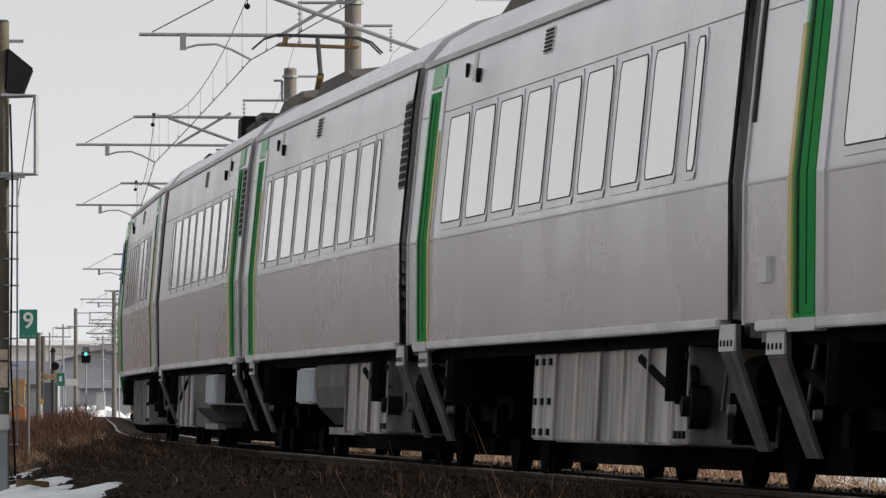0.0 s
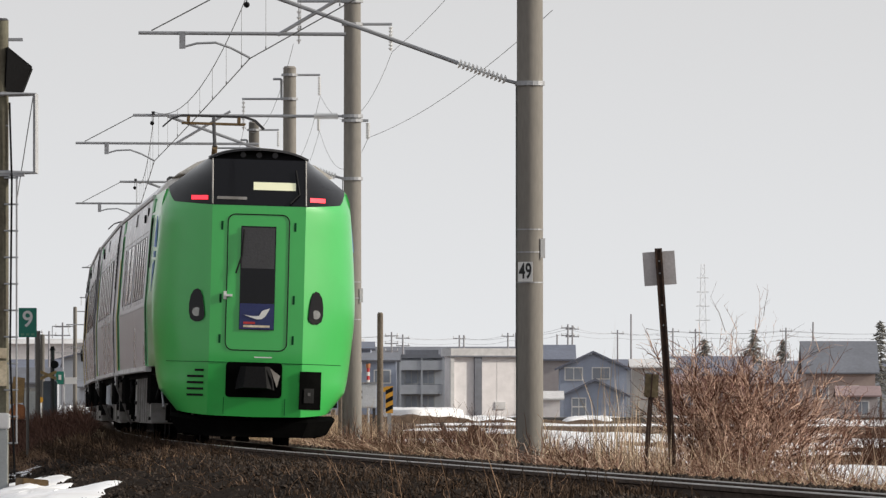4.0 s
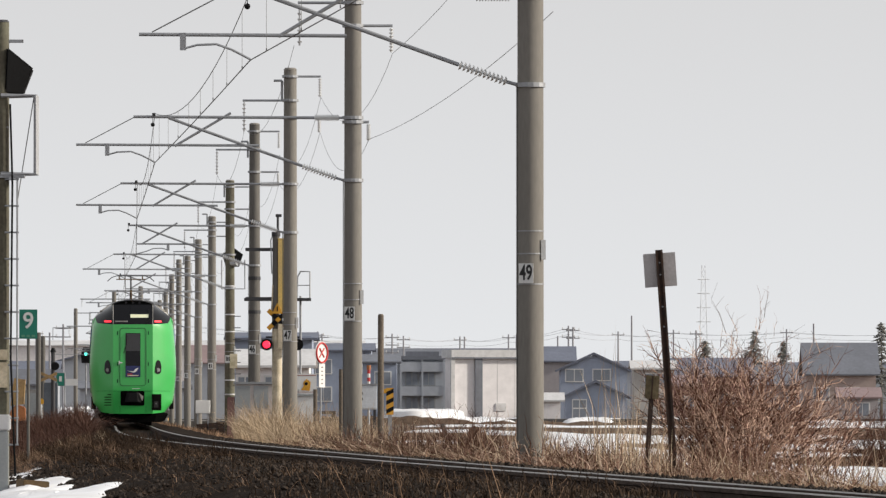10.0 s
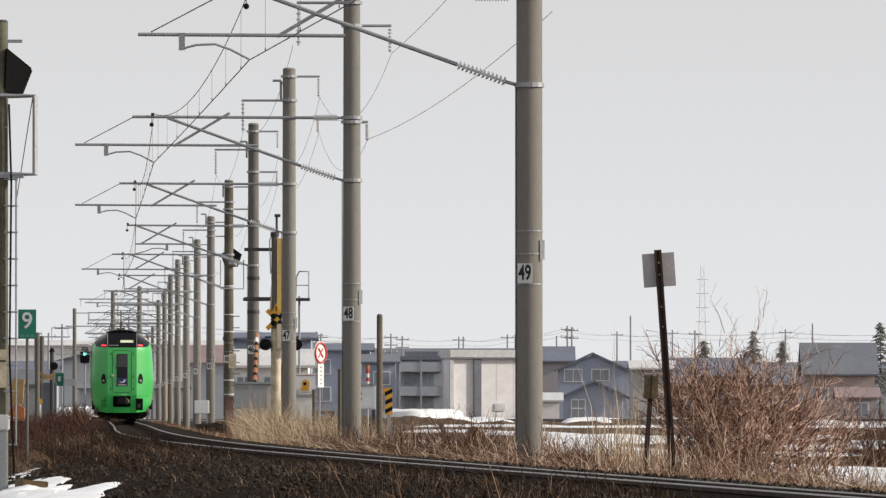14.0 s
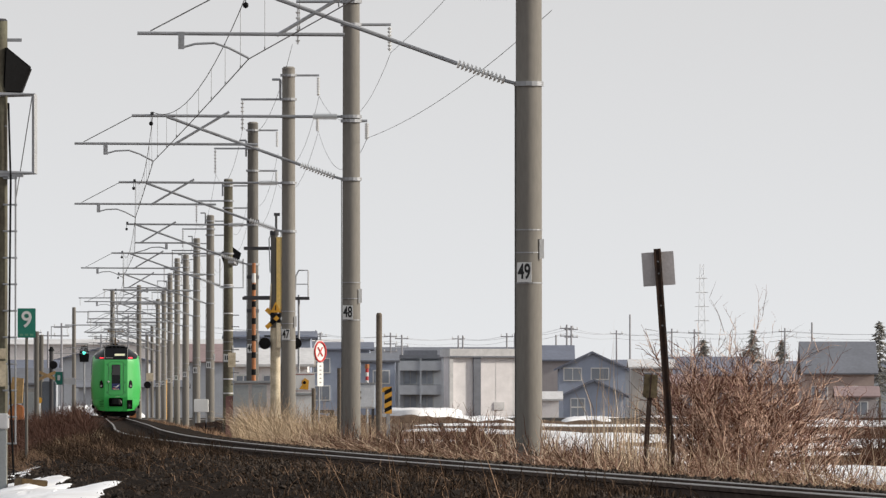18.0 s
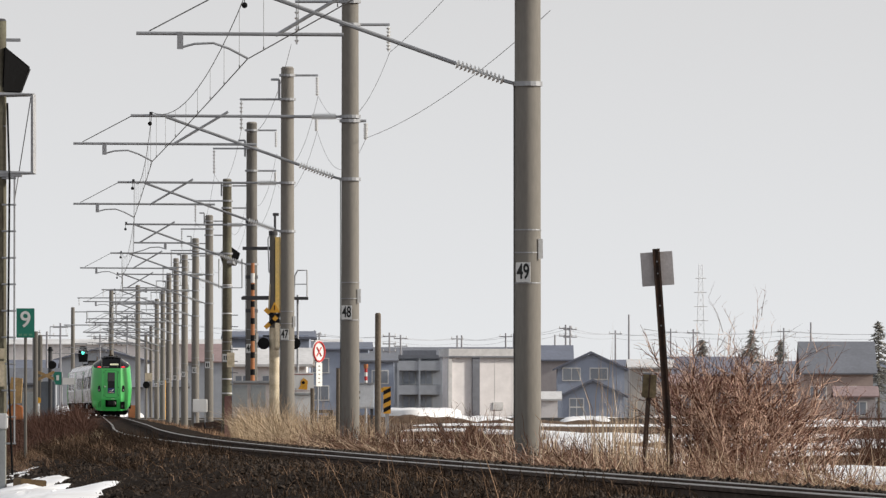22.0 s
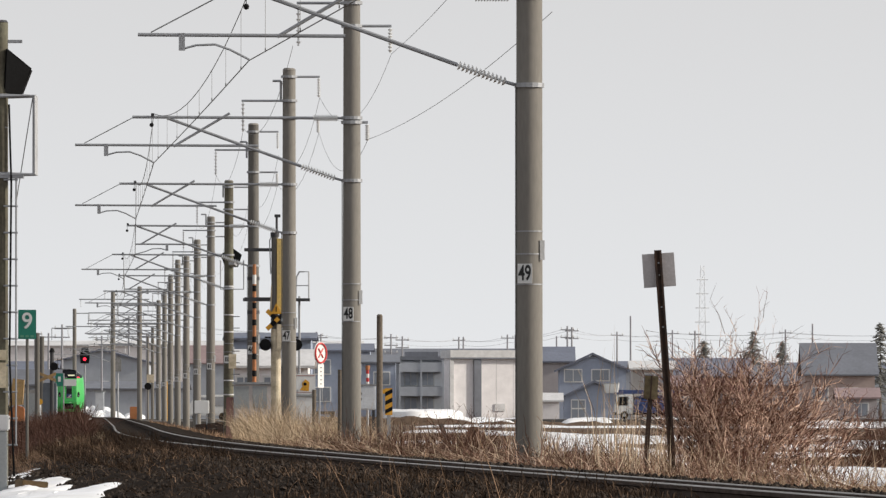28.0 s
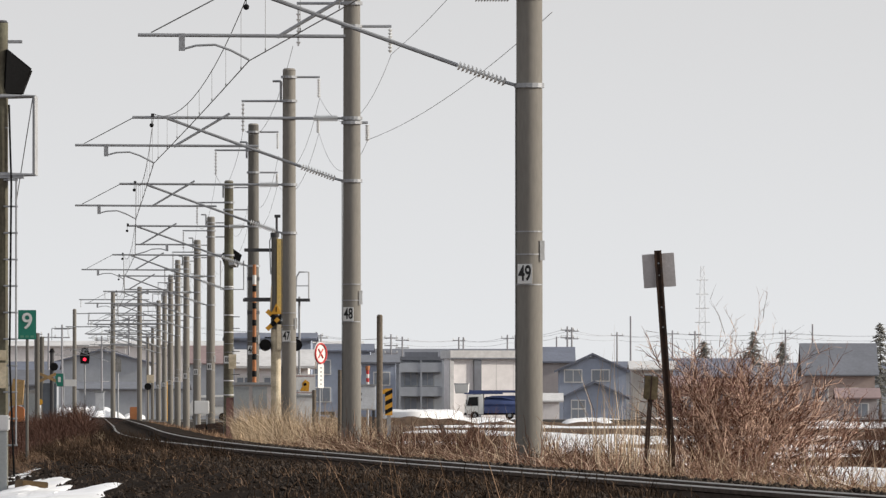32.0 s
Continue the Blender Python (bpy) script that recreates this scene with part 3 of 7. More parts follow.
def fittings(car, a, doors, windows, louvre=-1):
    for sx in (-1, 1):
        for y in doors:
            d = part("door", side_panel(y - 0.42, y + 0.42, 1.06, 3.2, 0.007, 0.04, sx), DOORGREEN, car, "green passenger door")
            part("door_leaf", side_panel(y - 0.38, y + 0.22, 1.1, 3.17, 0.011, 0.02, sx, 0.04), DOORGREEN, d, "dark green door leaf")
            part("door_seam", side_panel(y + 0.2, y + 0.29, 1.1, 3.15, 0.016, 0.02, sx), BLACK, d)
            part("door_seam", side_panel(y - 0.1, y - 0.06, 1.15, 3.12, 0.014, 0.02, sx), DOORDARK, d)
            part("door_edge", side_panel(y + 0.43, y + 0.53, 1.06, 3.2, 0.009, 0.02, sx), PALEGREEN, d)
            part("door_edge", side_panel(y - 0.72, y - 0.43, 1.06, 3.3, 0.012, 0.02, sx), STAINLESS, d)
            if abs(y) > 7:
                o = 1.06 if y == 7.75 else 0
                part("yellow_line", side_panel(y - 0.62 + o, y - 0.48 + o, 1.06, 2.85, 0.02, 0.02, sx), YELLOWLINE, d, "yellow stripe beside the door")
            part("door_head", side_panel(y - 0.5, y + 0.5, 3.24, 3.43, 0.012, 0.02, sx), PALEGREEN, d)
            part("step_plate", side_panel(y - 0.5, y + 0.5, 0.99, 1.07, 0.03, 0.08, sx), TRIM, d)
        for y0, y1 in windows:
            f = part("window", side_panel(y0 - 0.07, y1 + 0.07, 1.99, 2.985, 0.008, 0.02, sx, 0.05), STAINLESS, car)
            part("window_gasket", window_ring(y0, y1, 2.05, 2.93, sx), BLACK, f)
            part("pane", side_panel(y0, y1, 2.05, 2.93, 0.011, 0.02, sx, 0.06), GLASS, f, "sky-reflecting window pane")
        # vents, lamps and plates above the windows
        e = max(doors)
        v = part("vent", side_panel(e - 8.3, e - 7.75, 3.2, 3.4, 0.006, 0.02, sx), TRIM, car, "small slatted vent")
        for k in range(6):
            part("slat", side_panel(e - 8.26, e - 7.79, 3.215 + k * 0.031, 3.231 + k * 0.031, 0.016, 0.02, sx), BLACK, v)
        part("side_lamp", Soup().tube((sx * 1.29, e - 3.25, 3.22), (sx * 1.36, e - 3.25, 3.22), 0.06, n=10), BLACK, car)
        part("side_screen", side_panel(e - 2.95, e - 2.7, 3.2, 3.42, 0.008, 0.02, sx), WHITE, car)
        part("camera_pod", Soup().tube((sx * 1.29, e - 2.25, 3.3), (sx * 1.34, e - 2.25, 3.3), 0.06, n=10), BLACK, car)
        if 7.75 in doors:
            part("door_slot", side_panel(9.95, 10.08, 2.31, 3.14, 0.008, 0.02, sx), BLACK, car, "narrow black slot beside the door")
            part("side_plate", side_panel(9.1, 9.45, 1.3, 1.46, 0.03, 0.05, sx), WHITE, car, "small white box")
        if not louvre:
            continue
        lo, hi = sorted((louvre * (a - 0.22), louvre * (a - 0.85)))
        g = part("louvre", side_panel(lo, hi, 2.41, 3.19, 0.004, 0.02, sx), BOXGREY, car, "tall black louvre")
        for k in range(11):
            part("slat", side_panel(lo + 0.03, hi - 0.03, 2.435 + k * 0.068, 2.48 + k * 0.068, 0.012, 0.02, sx), BLACK, g)
        part("side_plate", side_panel(-a + 0.3, -a + 0.42, 1.42, 1.6, 0.008, 0.02, sx), WHITE, car)
        part("hatch", side_panel(-a + 0.8, -a + 1.35, 1.3, 1.85, 0.004, 0.02, sx), STAINLESS, car)


def case(car, sx, y0, y1, z0, z1, deep, mat, label):
    return part("equipment_case", Soup().box(min(sx * 0.6, sx * deep), max(sx * 0.6, sx * deep), y0, y1, z0, z1), mat, car, label, bevel=0.015)


def underside(car, a, cases, shell=None):
    """Underframe, bogies and a row of cases, each given as kind, start and end."""
    shell = shell or CASEGREY
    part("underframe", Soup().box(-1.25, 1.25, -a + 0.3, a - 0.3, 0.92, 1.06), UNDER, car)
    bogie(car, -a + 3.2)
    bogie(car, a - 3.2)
    # added black boxes fill the dark space under the floor
    part("under_fill", Soup().box(-0.45, 0.45, -a + 0.6, a - 0.6, 0.11, 0.5), UNDER, car)
    part("centre_fill", Soup().box(-0.5, 0.5, -a + 5.5, a - 5.5, 0.5, 0.93), UNDER, car)
    for sx in (-1, 1):
        for kind, y0, y1 in cases:
            if kind == "ribbed":
                c = case(car, sx, y0, y1, 0.26, 0.96, 1.22, shell, "ribbed grey equipment case with dark streaks")
                n = max(round((y1 - y0) / 1.35), 2)
                for j in range(n + 1):
                    y = y0 + 0.08 + j * (y1 - y0 - 0.16) / n
                    part("rib", Soup().box(min(sx * 1.2, sx * 1.245), max(sx * 1.2, sx * 1.245), y - 0.035, y + 0.035, 0.27, 0.95), shell, c)
                    # a dark strip along one side of the rib paints its shadow
                    part("rib_shade", Soup().box(min(sx * 1.2, sx * 1.224), max(sx * 1.2, sx * 1.224), y + 0.035, y + 0.09, 0.28, 0.94), DIMCASE, c)
                part("top_rail", Soup().box(min(sx * 1.2, sx * 1.25), max(sx * 1.2, sx * 1.25), y0, y1, 0.955, 1.0), UNDER, c)
            elif kind == "latch":
                c = case(car, sx, y0, y1, 0.27, 0.96, 1.23, shell, "narrow grey case with black latches")
                for z in (0.33, 0.56, 0.86):
                    for k in range(3):
                        y = y0 + (y1 - y0) * (k + 0.5) / 3
                        part("latch", Soup().box(min(sx * 1.225, sx * 1.25), max(sx * 1.225, sx * 1.25), y - 0.05, y + 0.05, z - 0.026, z + 0.026), BLACK, c)
            elif kind == "dark":
                prof = [(0.6, 0.34), (1.02, 0.34), (1.2, 0.5), (1.24, 0.7), (1.24, 0.94), (0.6, 0.94)]
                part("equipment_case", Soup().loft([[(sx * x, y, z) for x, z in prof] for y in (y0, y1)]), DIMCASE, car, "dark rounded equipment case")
                part("foot_strip", Soup().box(min(sx * 1.0, sx * 1.1), max(sx * 1.0, sx * 1.1), y0 + 0.3, y1 - 0.2, 0.24, 0.31), BOXGREY, car, "row of pale brackets")
            elif kind == "plate":
                c = case(car, sx, y0, y1, 0.54, 0.9, 1.26, PALEBOX, "pale blue-grey corrugated case")
                for k in range(7):
                    y = y0 + (y1 - y0) * (k + 0.5) / 7
                    part("rib", Soup().box(min(sx * 1.25, sx * 1.28), max(sx * 1.25, sx * 1.28), y - 0.06, y + 0.06, 0.56, 0.88), PALEBOX, c)
        part("brake_cylinder", Soup().tube((sx * 1.1, -a + 2.9, 0.52), (sx * 1.22, -a + 2.9, 0.52), 0.15, n=14).tube((sx * 1.22, -a + 2.9, 0.52), (sx * 1.27, -a + 2.9, 0.52), 0.07, n=10), BLACK, car, "dark round brake cylinder")
        part("cable_loop", Soup().path([(sx * 1.2, -a + 3.3 - 0.5 * math.sin(q * 0.52), 0.95 - 0.38 * math.sin(q * 0.26)) for q in range(13)], 0.03, 6), RUBBER, car)
        for y in (-a + 1.5, a - 1.6):
            part("pipe_bracket", Soup().tube((sx * 1.22, y - 0.5, 1.02), (sx * 1.16, y + 0.2, 0.5), 0.016, n=6), STEEL, car, "thin bright steel rod")
            part("rod_end", Soup().tube((sx * 1.12, y - 0.12, 0.5), (sx * 1.17, y - 0.12, 0.5), 0.038, 0.032, n=12), BOXGREY, car, "pale round cover")
            part("air_tank", Soup().tube((sx * 0.9, y - 0.6, 0.7), (sx * 0.9, y + 0.3, 0.7), 0.17, n=12), UNDER, car)
    for sy in (-1, 1):
        part("coupler", Soup().tube((0, sy * (a - 0.4), 0.85), (0, sy * (a + 0.22), 0.85), 0.12, n=10), UNDER, car)


def pantograph(car, y):
    p = part("pantograph", Soup().box(-0.7, 0.7, y - 0.7, y + 0.7, 4.08, 4.14), DARKSTEEL, car, "raised single-arm pantograph")
    knee, head = Vector((0, y + 0.75, 4.62)), Vector((0, y - 0.1, 5.1))
    part("lower_arm", Soup().tube((0, y - 0.5, 4.14), knee, 0.045, n=8), PANTO, p)
    part("upper_arm", Soup().tube(knee, head, 0.03, n=8), DARKSTEEL, p)
    part("spring_box", Soup().box(-0.16, 0.16, y - 0.75, y - 0.3, 4.14, 4.32), BLACK, p)
    for dy in (-0.18, 0.18):
        part("contact_strip", Soup().path([(-0.8, y - 0.1 + dy, 4.95), (-0.66, y - 0.1 + dy, 5.08), (-0.5, y - 0.1 + dy, 5.135), (0.5, y - 0.1 + dy, 5.135), (0.66, y - 0.1 + dy, 5.08), (0.8, y - 0.1 + dy, 4.95)], 0.013), DARKSTEEL, p)
    part("head_frame", Soup().box(-0.5, 0.5, y - 0.3, y - 0.26, 5.0, 5.03).box(-0.5, 0.5, y + 0.06, y + 0.1, 5.0, 5.03).box(-0.42, -0.38, y - 0.3, y + 0.1, 5.0, 5.12).box(0.38, 0.42, y - 0.3, y + 0.1, 5.0, 5.12), PANTO, p, "copper-brown strip carrier")
    for sx in (-0.55, 0.55):
        for dy in (-0.55, 0.55):
            insulator("insulator", (sx, y + dy, 3.98), (sx, y + dy, 4.1), p, 0.07, 3)
    part("fuse_box", Soup().box(-0.5, 0.5, y + 1.6, y + 2.3, 4.0, 4.2), BLACK, p, bevel=0.03)


NOSE = 1.2


def nose_half(z):
    return float(np.interp(z, (0.4, 0.75, 1.06, 1.7, 2.05, 2.6, 3.2, 3.28, 3.4, 3.52, 3.95, 4.03, 4.08), (1.12, 1.33, 1.34, 1.4, 1.4, 1.365, 1.31, 1.3, 1.285, 1.235, 0.68, 0.42, 0.15)))


def nose_front(z):
    """How far the flat front stands behind the foremost point, by height."""
    return float(np.interp(z, (0.4, 1.1, 2.0, 3.28, 3.95, 4.08), (0.1, 0.0, 0.03, 0.14, 0.56, 0.62)))


def nose_ring(z, start):
    """One level of the nose: a flat front between two bowed flanks, flatter at the windscreen."""
    w, f = nose_half(z), nose_front(z)
    flat = min(0.64, w * 0.93)
    tip = start + NOSE - f
    under = max(1.0 - z, 0)  # the flanks are cut away towards the rails
    start, w = start + 0.95 * under, w - 0.22 * under
    bow = float(np.interp(z, (3.2, 3.5), (1.0, 0.35)))
    bend = ((-w - flat) / 2 * (1 - bow) - 0.99 * w * bow, start + (tip - start) * 0.52)
    pts = []
    for k in range(10):
        q = k / 10
        pts.append(((1 - q) ** 2 * -w + 2 * q * (1 - q) * bend[0] + q * q * -flat, (1 - q) ** 2 * start + 2 * q * (1 - q) * bend[1] + q * q * tip, z))
    pts += [(-flat, tip, z), (-flat * 0.5, tip + 0.008, z), (0, tip + 0.01, z)]
    return pts + [(-x, y, zz) for x, y, zz in reversed(pts[:-1])]


def nose_level(levels, start):
    """A ring round the nose whose height differs from point to point."""
    return [nose_ring(z, start)[k] for k, z in enumerate(levels)]


BROW = [3.28 + 0.008 * max(abs(k - 12) - 2, 0) + 0.044 * max(abs(k - 12) - 8, 0) for k in range(25)]  # lower edge of the windscreen
CHIN = [0.39 + 0.006 * abs(k - 12) for k in range(25)]


def front_y(x, z, start):
    r = nose_ring(z, start)
    return float(np.interp(x, [p[0] for p in r], [p[1] for p in r]))


def front_plate(pts, start, out, deep=0.03):
    """A plate on the nose with the outline pts, given as x and height."""
    o = [(x, front_y(x, z, start) + out, z) for x, z in pts]
    return Soup().loft([o, [(x, y - deep, z) for x, y, z in o]])


def grid_plate(x0, x1, z0, z1, start, out, nx=5, nz=4, taper=None):
    """A plate that follows the bowed nose."""
    s = Soup()
    for j in range(nz):
        q = j / (nz - 1)
        z = z0 + (z1 - z0) * q
        a, b = (x0, x1) if taper is None else (x0 + (taper[0] - x0) * q, x1 + (taper[1] - x1) * q)
        for i in range(nx):
            x = a + (b - a) * i / (nx - 1)
            s.v.append((x, front_y(x, z, start) + out, z))
    s.f = [(j * nx + i, j * nx + i + 1, (j + 1) * nx + i + 1, (j + 1) * nx + i) for j in range(nz - 1) for i in range(nx - 1)]
    return s


def rounded(cx, cz, hw, hh, r, n=4):
    pts = []
    for sx, sz, a0 in ((1, 1, 0), (-1, 1, 90), (-1, -1, 180), (1, -1, 270)):
        for k in range(n + 1):
            a = radians(a0 + 90 * k / n)
            pts.append((cx + sx * (hw - r) + r * math.cos(a), cz + sz * (hh - r) + r * math.sin(a)))
    return pts


def end_car(name, length, label, lit, collector):
    """A cab car with a green nose towards +y."""
    car = thing(name, label, "train car", pose(0, 0, 0), "cars of the train")
    a = length / 2
    back, start = -a + 0.22, a - NOSE
    cab = start - 3.55  # where the green paint begins
    part("body", Soup().loft([section(back), section(cab)]), STAINLESS, car, "satin stainless steel body shell", smooth=True)
    low = [z for z, _ in HALF[:-1]] + [3.37, 3.5]
    part("cab_side", Soup().loft([[(-half_width(z) * (1 - q) - nose_half(z) * q - g, y, z) for z in low] + [(half_width(z) * (1 - q) + nose_half(z) * q + g, y, z) for z in reversed(low)] for y, q, g in ((cab + 0.002, 0.0, 0.004), (start - 0.6, 0.75, 0.004), (start + 0.01, 1.0, 0.0))]), GREEN, car, "glossy green cab side", smooth=True)
    top = [(3.502, 1.275)] + ROOF
    lean = [(3.502, 1.24), (3.54, 1.19), (3.62, 1.07), (3.78, 0.86), (3.95, 0.6), (4.03, 0.0)]
    rings = [[(-w - 0.003, y, z) for z, w in prof] + [(w + 0.003, y, z) for z, w in reversed(prof[:-1])] for y, prof in ((cab + 0.002, top), (start + 0.01, lean))]
    part("cab_roof", Soup().loft(rings), ROOFGREY, car)
    for sx in (-1, 1):
        part("cab_window", side_panel(cab + 1.3, cab + 1.42, 2.45, 3.15, 0.03, 0.02, sx), BLACK, car)
        for pts in (((2.0, 2.72), (2.9, 2.7), (2.45, 3.14)), ((2.12, 2.58), (2.8, 2.56), (2.8, 2.64), (2.12, 2.66)), ((2.0, 2.48), (2.8, 2.52), (2.15, 2.1))):
            rim = [(sx * (half_width(z) + 0.01), cab + 0.6 + y, z) for y, z in pts]
            part("blue_mark", Soup().slab(rim, (-sx * 0.012, 0, 0)), BLUEMARK, car, "blue wing-shaped mark")
        part("sill", Soup().box(min(sx * 1.28, sx * 1.385), max(sx * 1.28, sx * 1.385), back + 0.6, cab - 0.1, 1.0, 1.07), SILL, car, bevel=0.01)
        part("seam", side_panel(back, cab, 1.915, 1.93, 0.006, 0.02, sx), TRIM, car)
        part("seam", side_panel(back, cab, 3.0, 3.008, 0.003, 0.02, sx), BOXGREY, car)
        part("gutter", Soup().loft([[(sx * 1.29, y, 3.44), (sx * 1.325, y, 3.45), (sx * 1.325, y, 3.5), (sx * 1.26, y, 3.52)] for y in (back, cab)]), TRIM, car)
        part("end_post", side_panel(back, back + 0.08, 1.05, 3.46, 0.012, 0.05, sx), TRIM, car)
    part("gangway", Soup().box(-0.62, 0.62, back - 0.21, back, 1.0, 3.35), RUBBER, car)
    part("roof_panel", Soup().loft([[(-w * 0.97, y, z + 0.015) for z, w in ROOF[1:]] + [(w * 0.97, y, z + 0.015) for z, w in reversed(ROOF[1:-1])] for y in (back + 0.3, start - 0.5)]), ROOFGREY, car)
    part("air_unit", Soup().loft([[(-0.5, y, 3.95), (-0.42, y, 4.08), (0.42, y, 4.08), (0.5, y, 3.95)] for y in (-3, 4)]), ROOFGREY, car, bevel=0.02)
    if collector:
        pantograph(car, back + 3.2)
    part("switch_gear", Soup().box(-0.55, 0.55, back + 5.9, back + 7.2, 4.0, 4.17).box(-0.3, 0.3, back + 7.2, back + 8.4, 4.0, 4.12), BLACK, car, "black roof switch gear", bevel=0.03)
    # the nose
    zs = [0.5, 0.6, 0.75, 0.9, 1.13, 1.35, 1.6, 1.8, 2.0, 2.25, 2.5, 2.75, 3.0, 3.2, 3.27]
    part("nose", Soup().loft([nose_level(CHIN, start)] + [nose_ring(z, start) for z in zs] + [nose_level(BROW, start)]), GREEN, car, "glossy green faceted nose", smooth=True)
    part("windscreen", Soup().loft([nose_level([b + 0.002 + (3.92 - b) * q for b in BROW], start) for q in (0, 0.2, 0.4, 0.6, 0.8, 1.0)]), BLACKGLASS, car, "wide black wrapped windscreen", smooth=True)
    crown = [[(x, y - back_, z) for x, y, z in nose_ring(z0, start)] for z0, z, back_ in ((3.922, 3.922, 0.0), (3.924, 3.93, 0.1), (4.0, 4.01, 0.1), (4.05, 4.05, 0.12))]
    part("crown", Soup().loft(crown), BLACK, car, "black recess under the roof edge")
    arch = [(x, start + NOSE - 0.5 - 0.16 * abs(x), 4.08 - 0.08 * (x / 0.66) ** 2 - 0.04 * (x / 0.66) ** 4) for x in np.linspace(-0.68, 0.68, 15)]
    part("roof_edge", Soup().loft([[(x, y, z), (x, y - 0.5, z + 0.02), (x, y - 0.5, z - 0.02), (x, y, z - 0.03)] for x, y, z in arch]), DARKSTEEL, car, "thin arched roof edge")
    for sx in (-1, 1):
        part("pillar", Soup().path([(sx * min(0.64, nose_half(z) * 0.93), start + NOSE - nose_front(z) + 0.004, z) for z in (3.29, 3.5, 3.7, 3.92)], 0.011, 5), BOXGREY, car, "grey windscreen pillar")
    part("screen_wiper", Soup().path([(-0.42, front_y(-0.42, 3.32, start) + 0.03, 3.32), (-0.55, front_y(-0.55, 3.45, start) + 0.03, 3.45), (-0.5, front_y(-0.5, 3.78, start) + 0.03, 3.78)], 0.014, 5), BLACK, car)
    for x in (-0.22, 0.0, 0.22):
        part("roof_lamp", Soup().tube((x, start + NOSE - 0.75, 3.99), (x, start + NOSE - 0.62, 3.99), 0.04, n=12), DARKSTEEL, car)
    for sx in (-1, 1):
        lamp = part("headlamp", front_plate([(sx * x, z) for x, z in ((0.71, 1.76), (0.73, 1.71), (0.78, 1.68), (0.85, 1.68), (0.9, 1.72), (0.92, 1.8), (0.92, 1.93), (0.9, 2.04), (0.86, 2.11), (0.81, 2.13), (0.77, 2.1), (0.74, 2.02), (0.72, 1.88))], start, 0.018, 0.05), BLACKGLASS, car, "teardrop headlamp under dark glass")
        y = front_y(sx * 0.81, 1.8, start)
        part("lens", Soup().tube((sx * 0.81, y - 0.02, 1.81), (sx * 0.81 + sx * 0.01, y + 0.03, 1.81), 0.07, 0.06, n=16), LAMPGLASS, lamp)
        part("tail_lamp", grid_plate(min(sx * 0.7, sx * 0.92), max(sx * 0.7, sx * 0.92), 3.35, 3.41, start, 0.01), TAILRED if lit else BLACK, car, "lit red tail lamp" if lit else "unlit tail lamp")
    part("destination_screen", grid_plate(-0.5, 0.08, 3.5, 3.61, start, 0.008), MARKER if lit else BLACKGLASS, car, "pale lit destination screen")
    part("number_bar", grid_plate(0.17, 0.58, 3.36, 3.4, start, 0.008), BOXGREY, car)
    # gangway door in the nose
    rim = rounded(0, 2.23, 0.42, 0.93, 0.1)
    rim = [(xa + (xb - xa) * k / 12, za + (zb - za) * k / 12) for (xa, za), (xb, zb) in zip(rim, rim[1:] + rim[:1]) for k in range(12 if abs(zb - za) > 0.5 else 1)]
    d = part("front_door", Soup().path([(x, front_y(x, z, start) + 0.003, z) for x, z in rim + rim[:1]], 0.008, 4), BLACK, car, "outlined emergency door in the nose")
    part("door_window", grid_plate(-0.24, 0.24, 1.58, 3.0, start, 0.012), BLACKGLASS, d, "tall dark door window")
    part("blind", grid_plate(-0.225, 0.225, 2.42, 2.98, start, 0.015), DARKSTEEL, d, "grey blind behind the glass")
    part("picture_panel", grid_plate(-0.235, 0.235, 1.59, 1.94, start, 0.016), NAVY, d, "dark blue panel with a white bird shape")
    part("bird_shape", front_plate([(0.18, 1.785), (0.08, 1.75), (0.0, 1.725), (-0.07, 1.73), (-0.12, 1.77), (-0.18, 1.88), (-0.12, 1.86), (-0.07, 1.84), (-0.03, 1.77), (0.08, 1.77)], start, 0.024, 0.006), WHITE, d)
    part("bar", grid_plate(0.02, 0.18, 1.66, 1.69, start, 0.02), REDPAINT, d)
    part("bar", grid_plate(-0.18, 0.18, 1.615, 1.645, start, 0.02), CREAM, d)
    y = front_y(0.36, 2.05, start)
    part("door_handle", Soup().box(0.34, 0.46, y, y + 0.05, 2.03, 2.06).box(0.42, 0.46, y, y + 0.03, 1.99, 2.1), WHITE, d, "white lever handle")
    part("wiper", Soup().path([(0.3, front_y(0.3, 2.35, start) + 0.03, 2.35), (0.22, front_y(0.22, 2.6, start) + 0.03, 2.6), (0.2, front_y(0.2, 2.95, start) + 0.03, 2.95)], 0.012, 5), BLACK, d)
    for sx, z in ((-1, 3.0), (-1, 2.0), (-1, 1.45), (1, 3.0), (1, 2.0), (1, 1.45)):
        part("hinge", grid_plate(sx * 0.5 - 0.015, sx * 0.5 + 0.015, z - 0.06, z + 0.06, start, 0.005), DOORDARK, d)
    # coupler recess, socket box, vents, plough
    # no hole is cut: a near-black plate paints the opening's shade
    part("coupler_recess", front_plate(rounded(0.015, 0.897, 0.385, 0.24, 0.05), start, 0.012), UNDER, car, "flat black plate for the shaded coupler opening")
    part("coupler_head", Soup().loft([[(-0.2 * q, a - 0.01 + d, 0.78 + 0.05 * (1 - q)), (0.2 * q, a - 0.01 + d, 0.78 + 0.05 * (1 - q)), (0.16 * q, a - 0.01 + d, 1.08), (-0.16 * q, a - 0.01 + d, 1.08)] for q, d in ((1.35, 0.0), (0.8, 0.14))]), BLACK, car, "dark coupler under a cover")
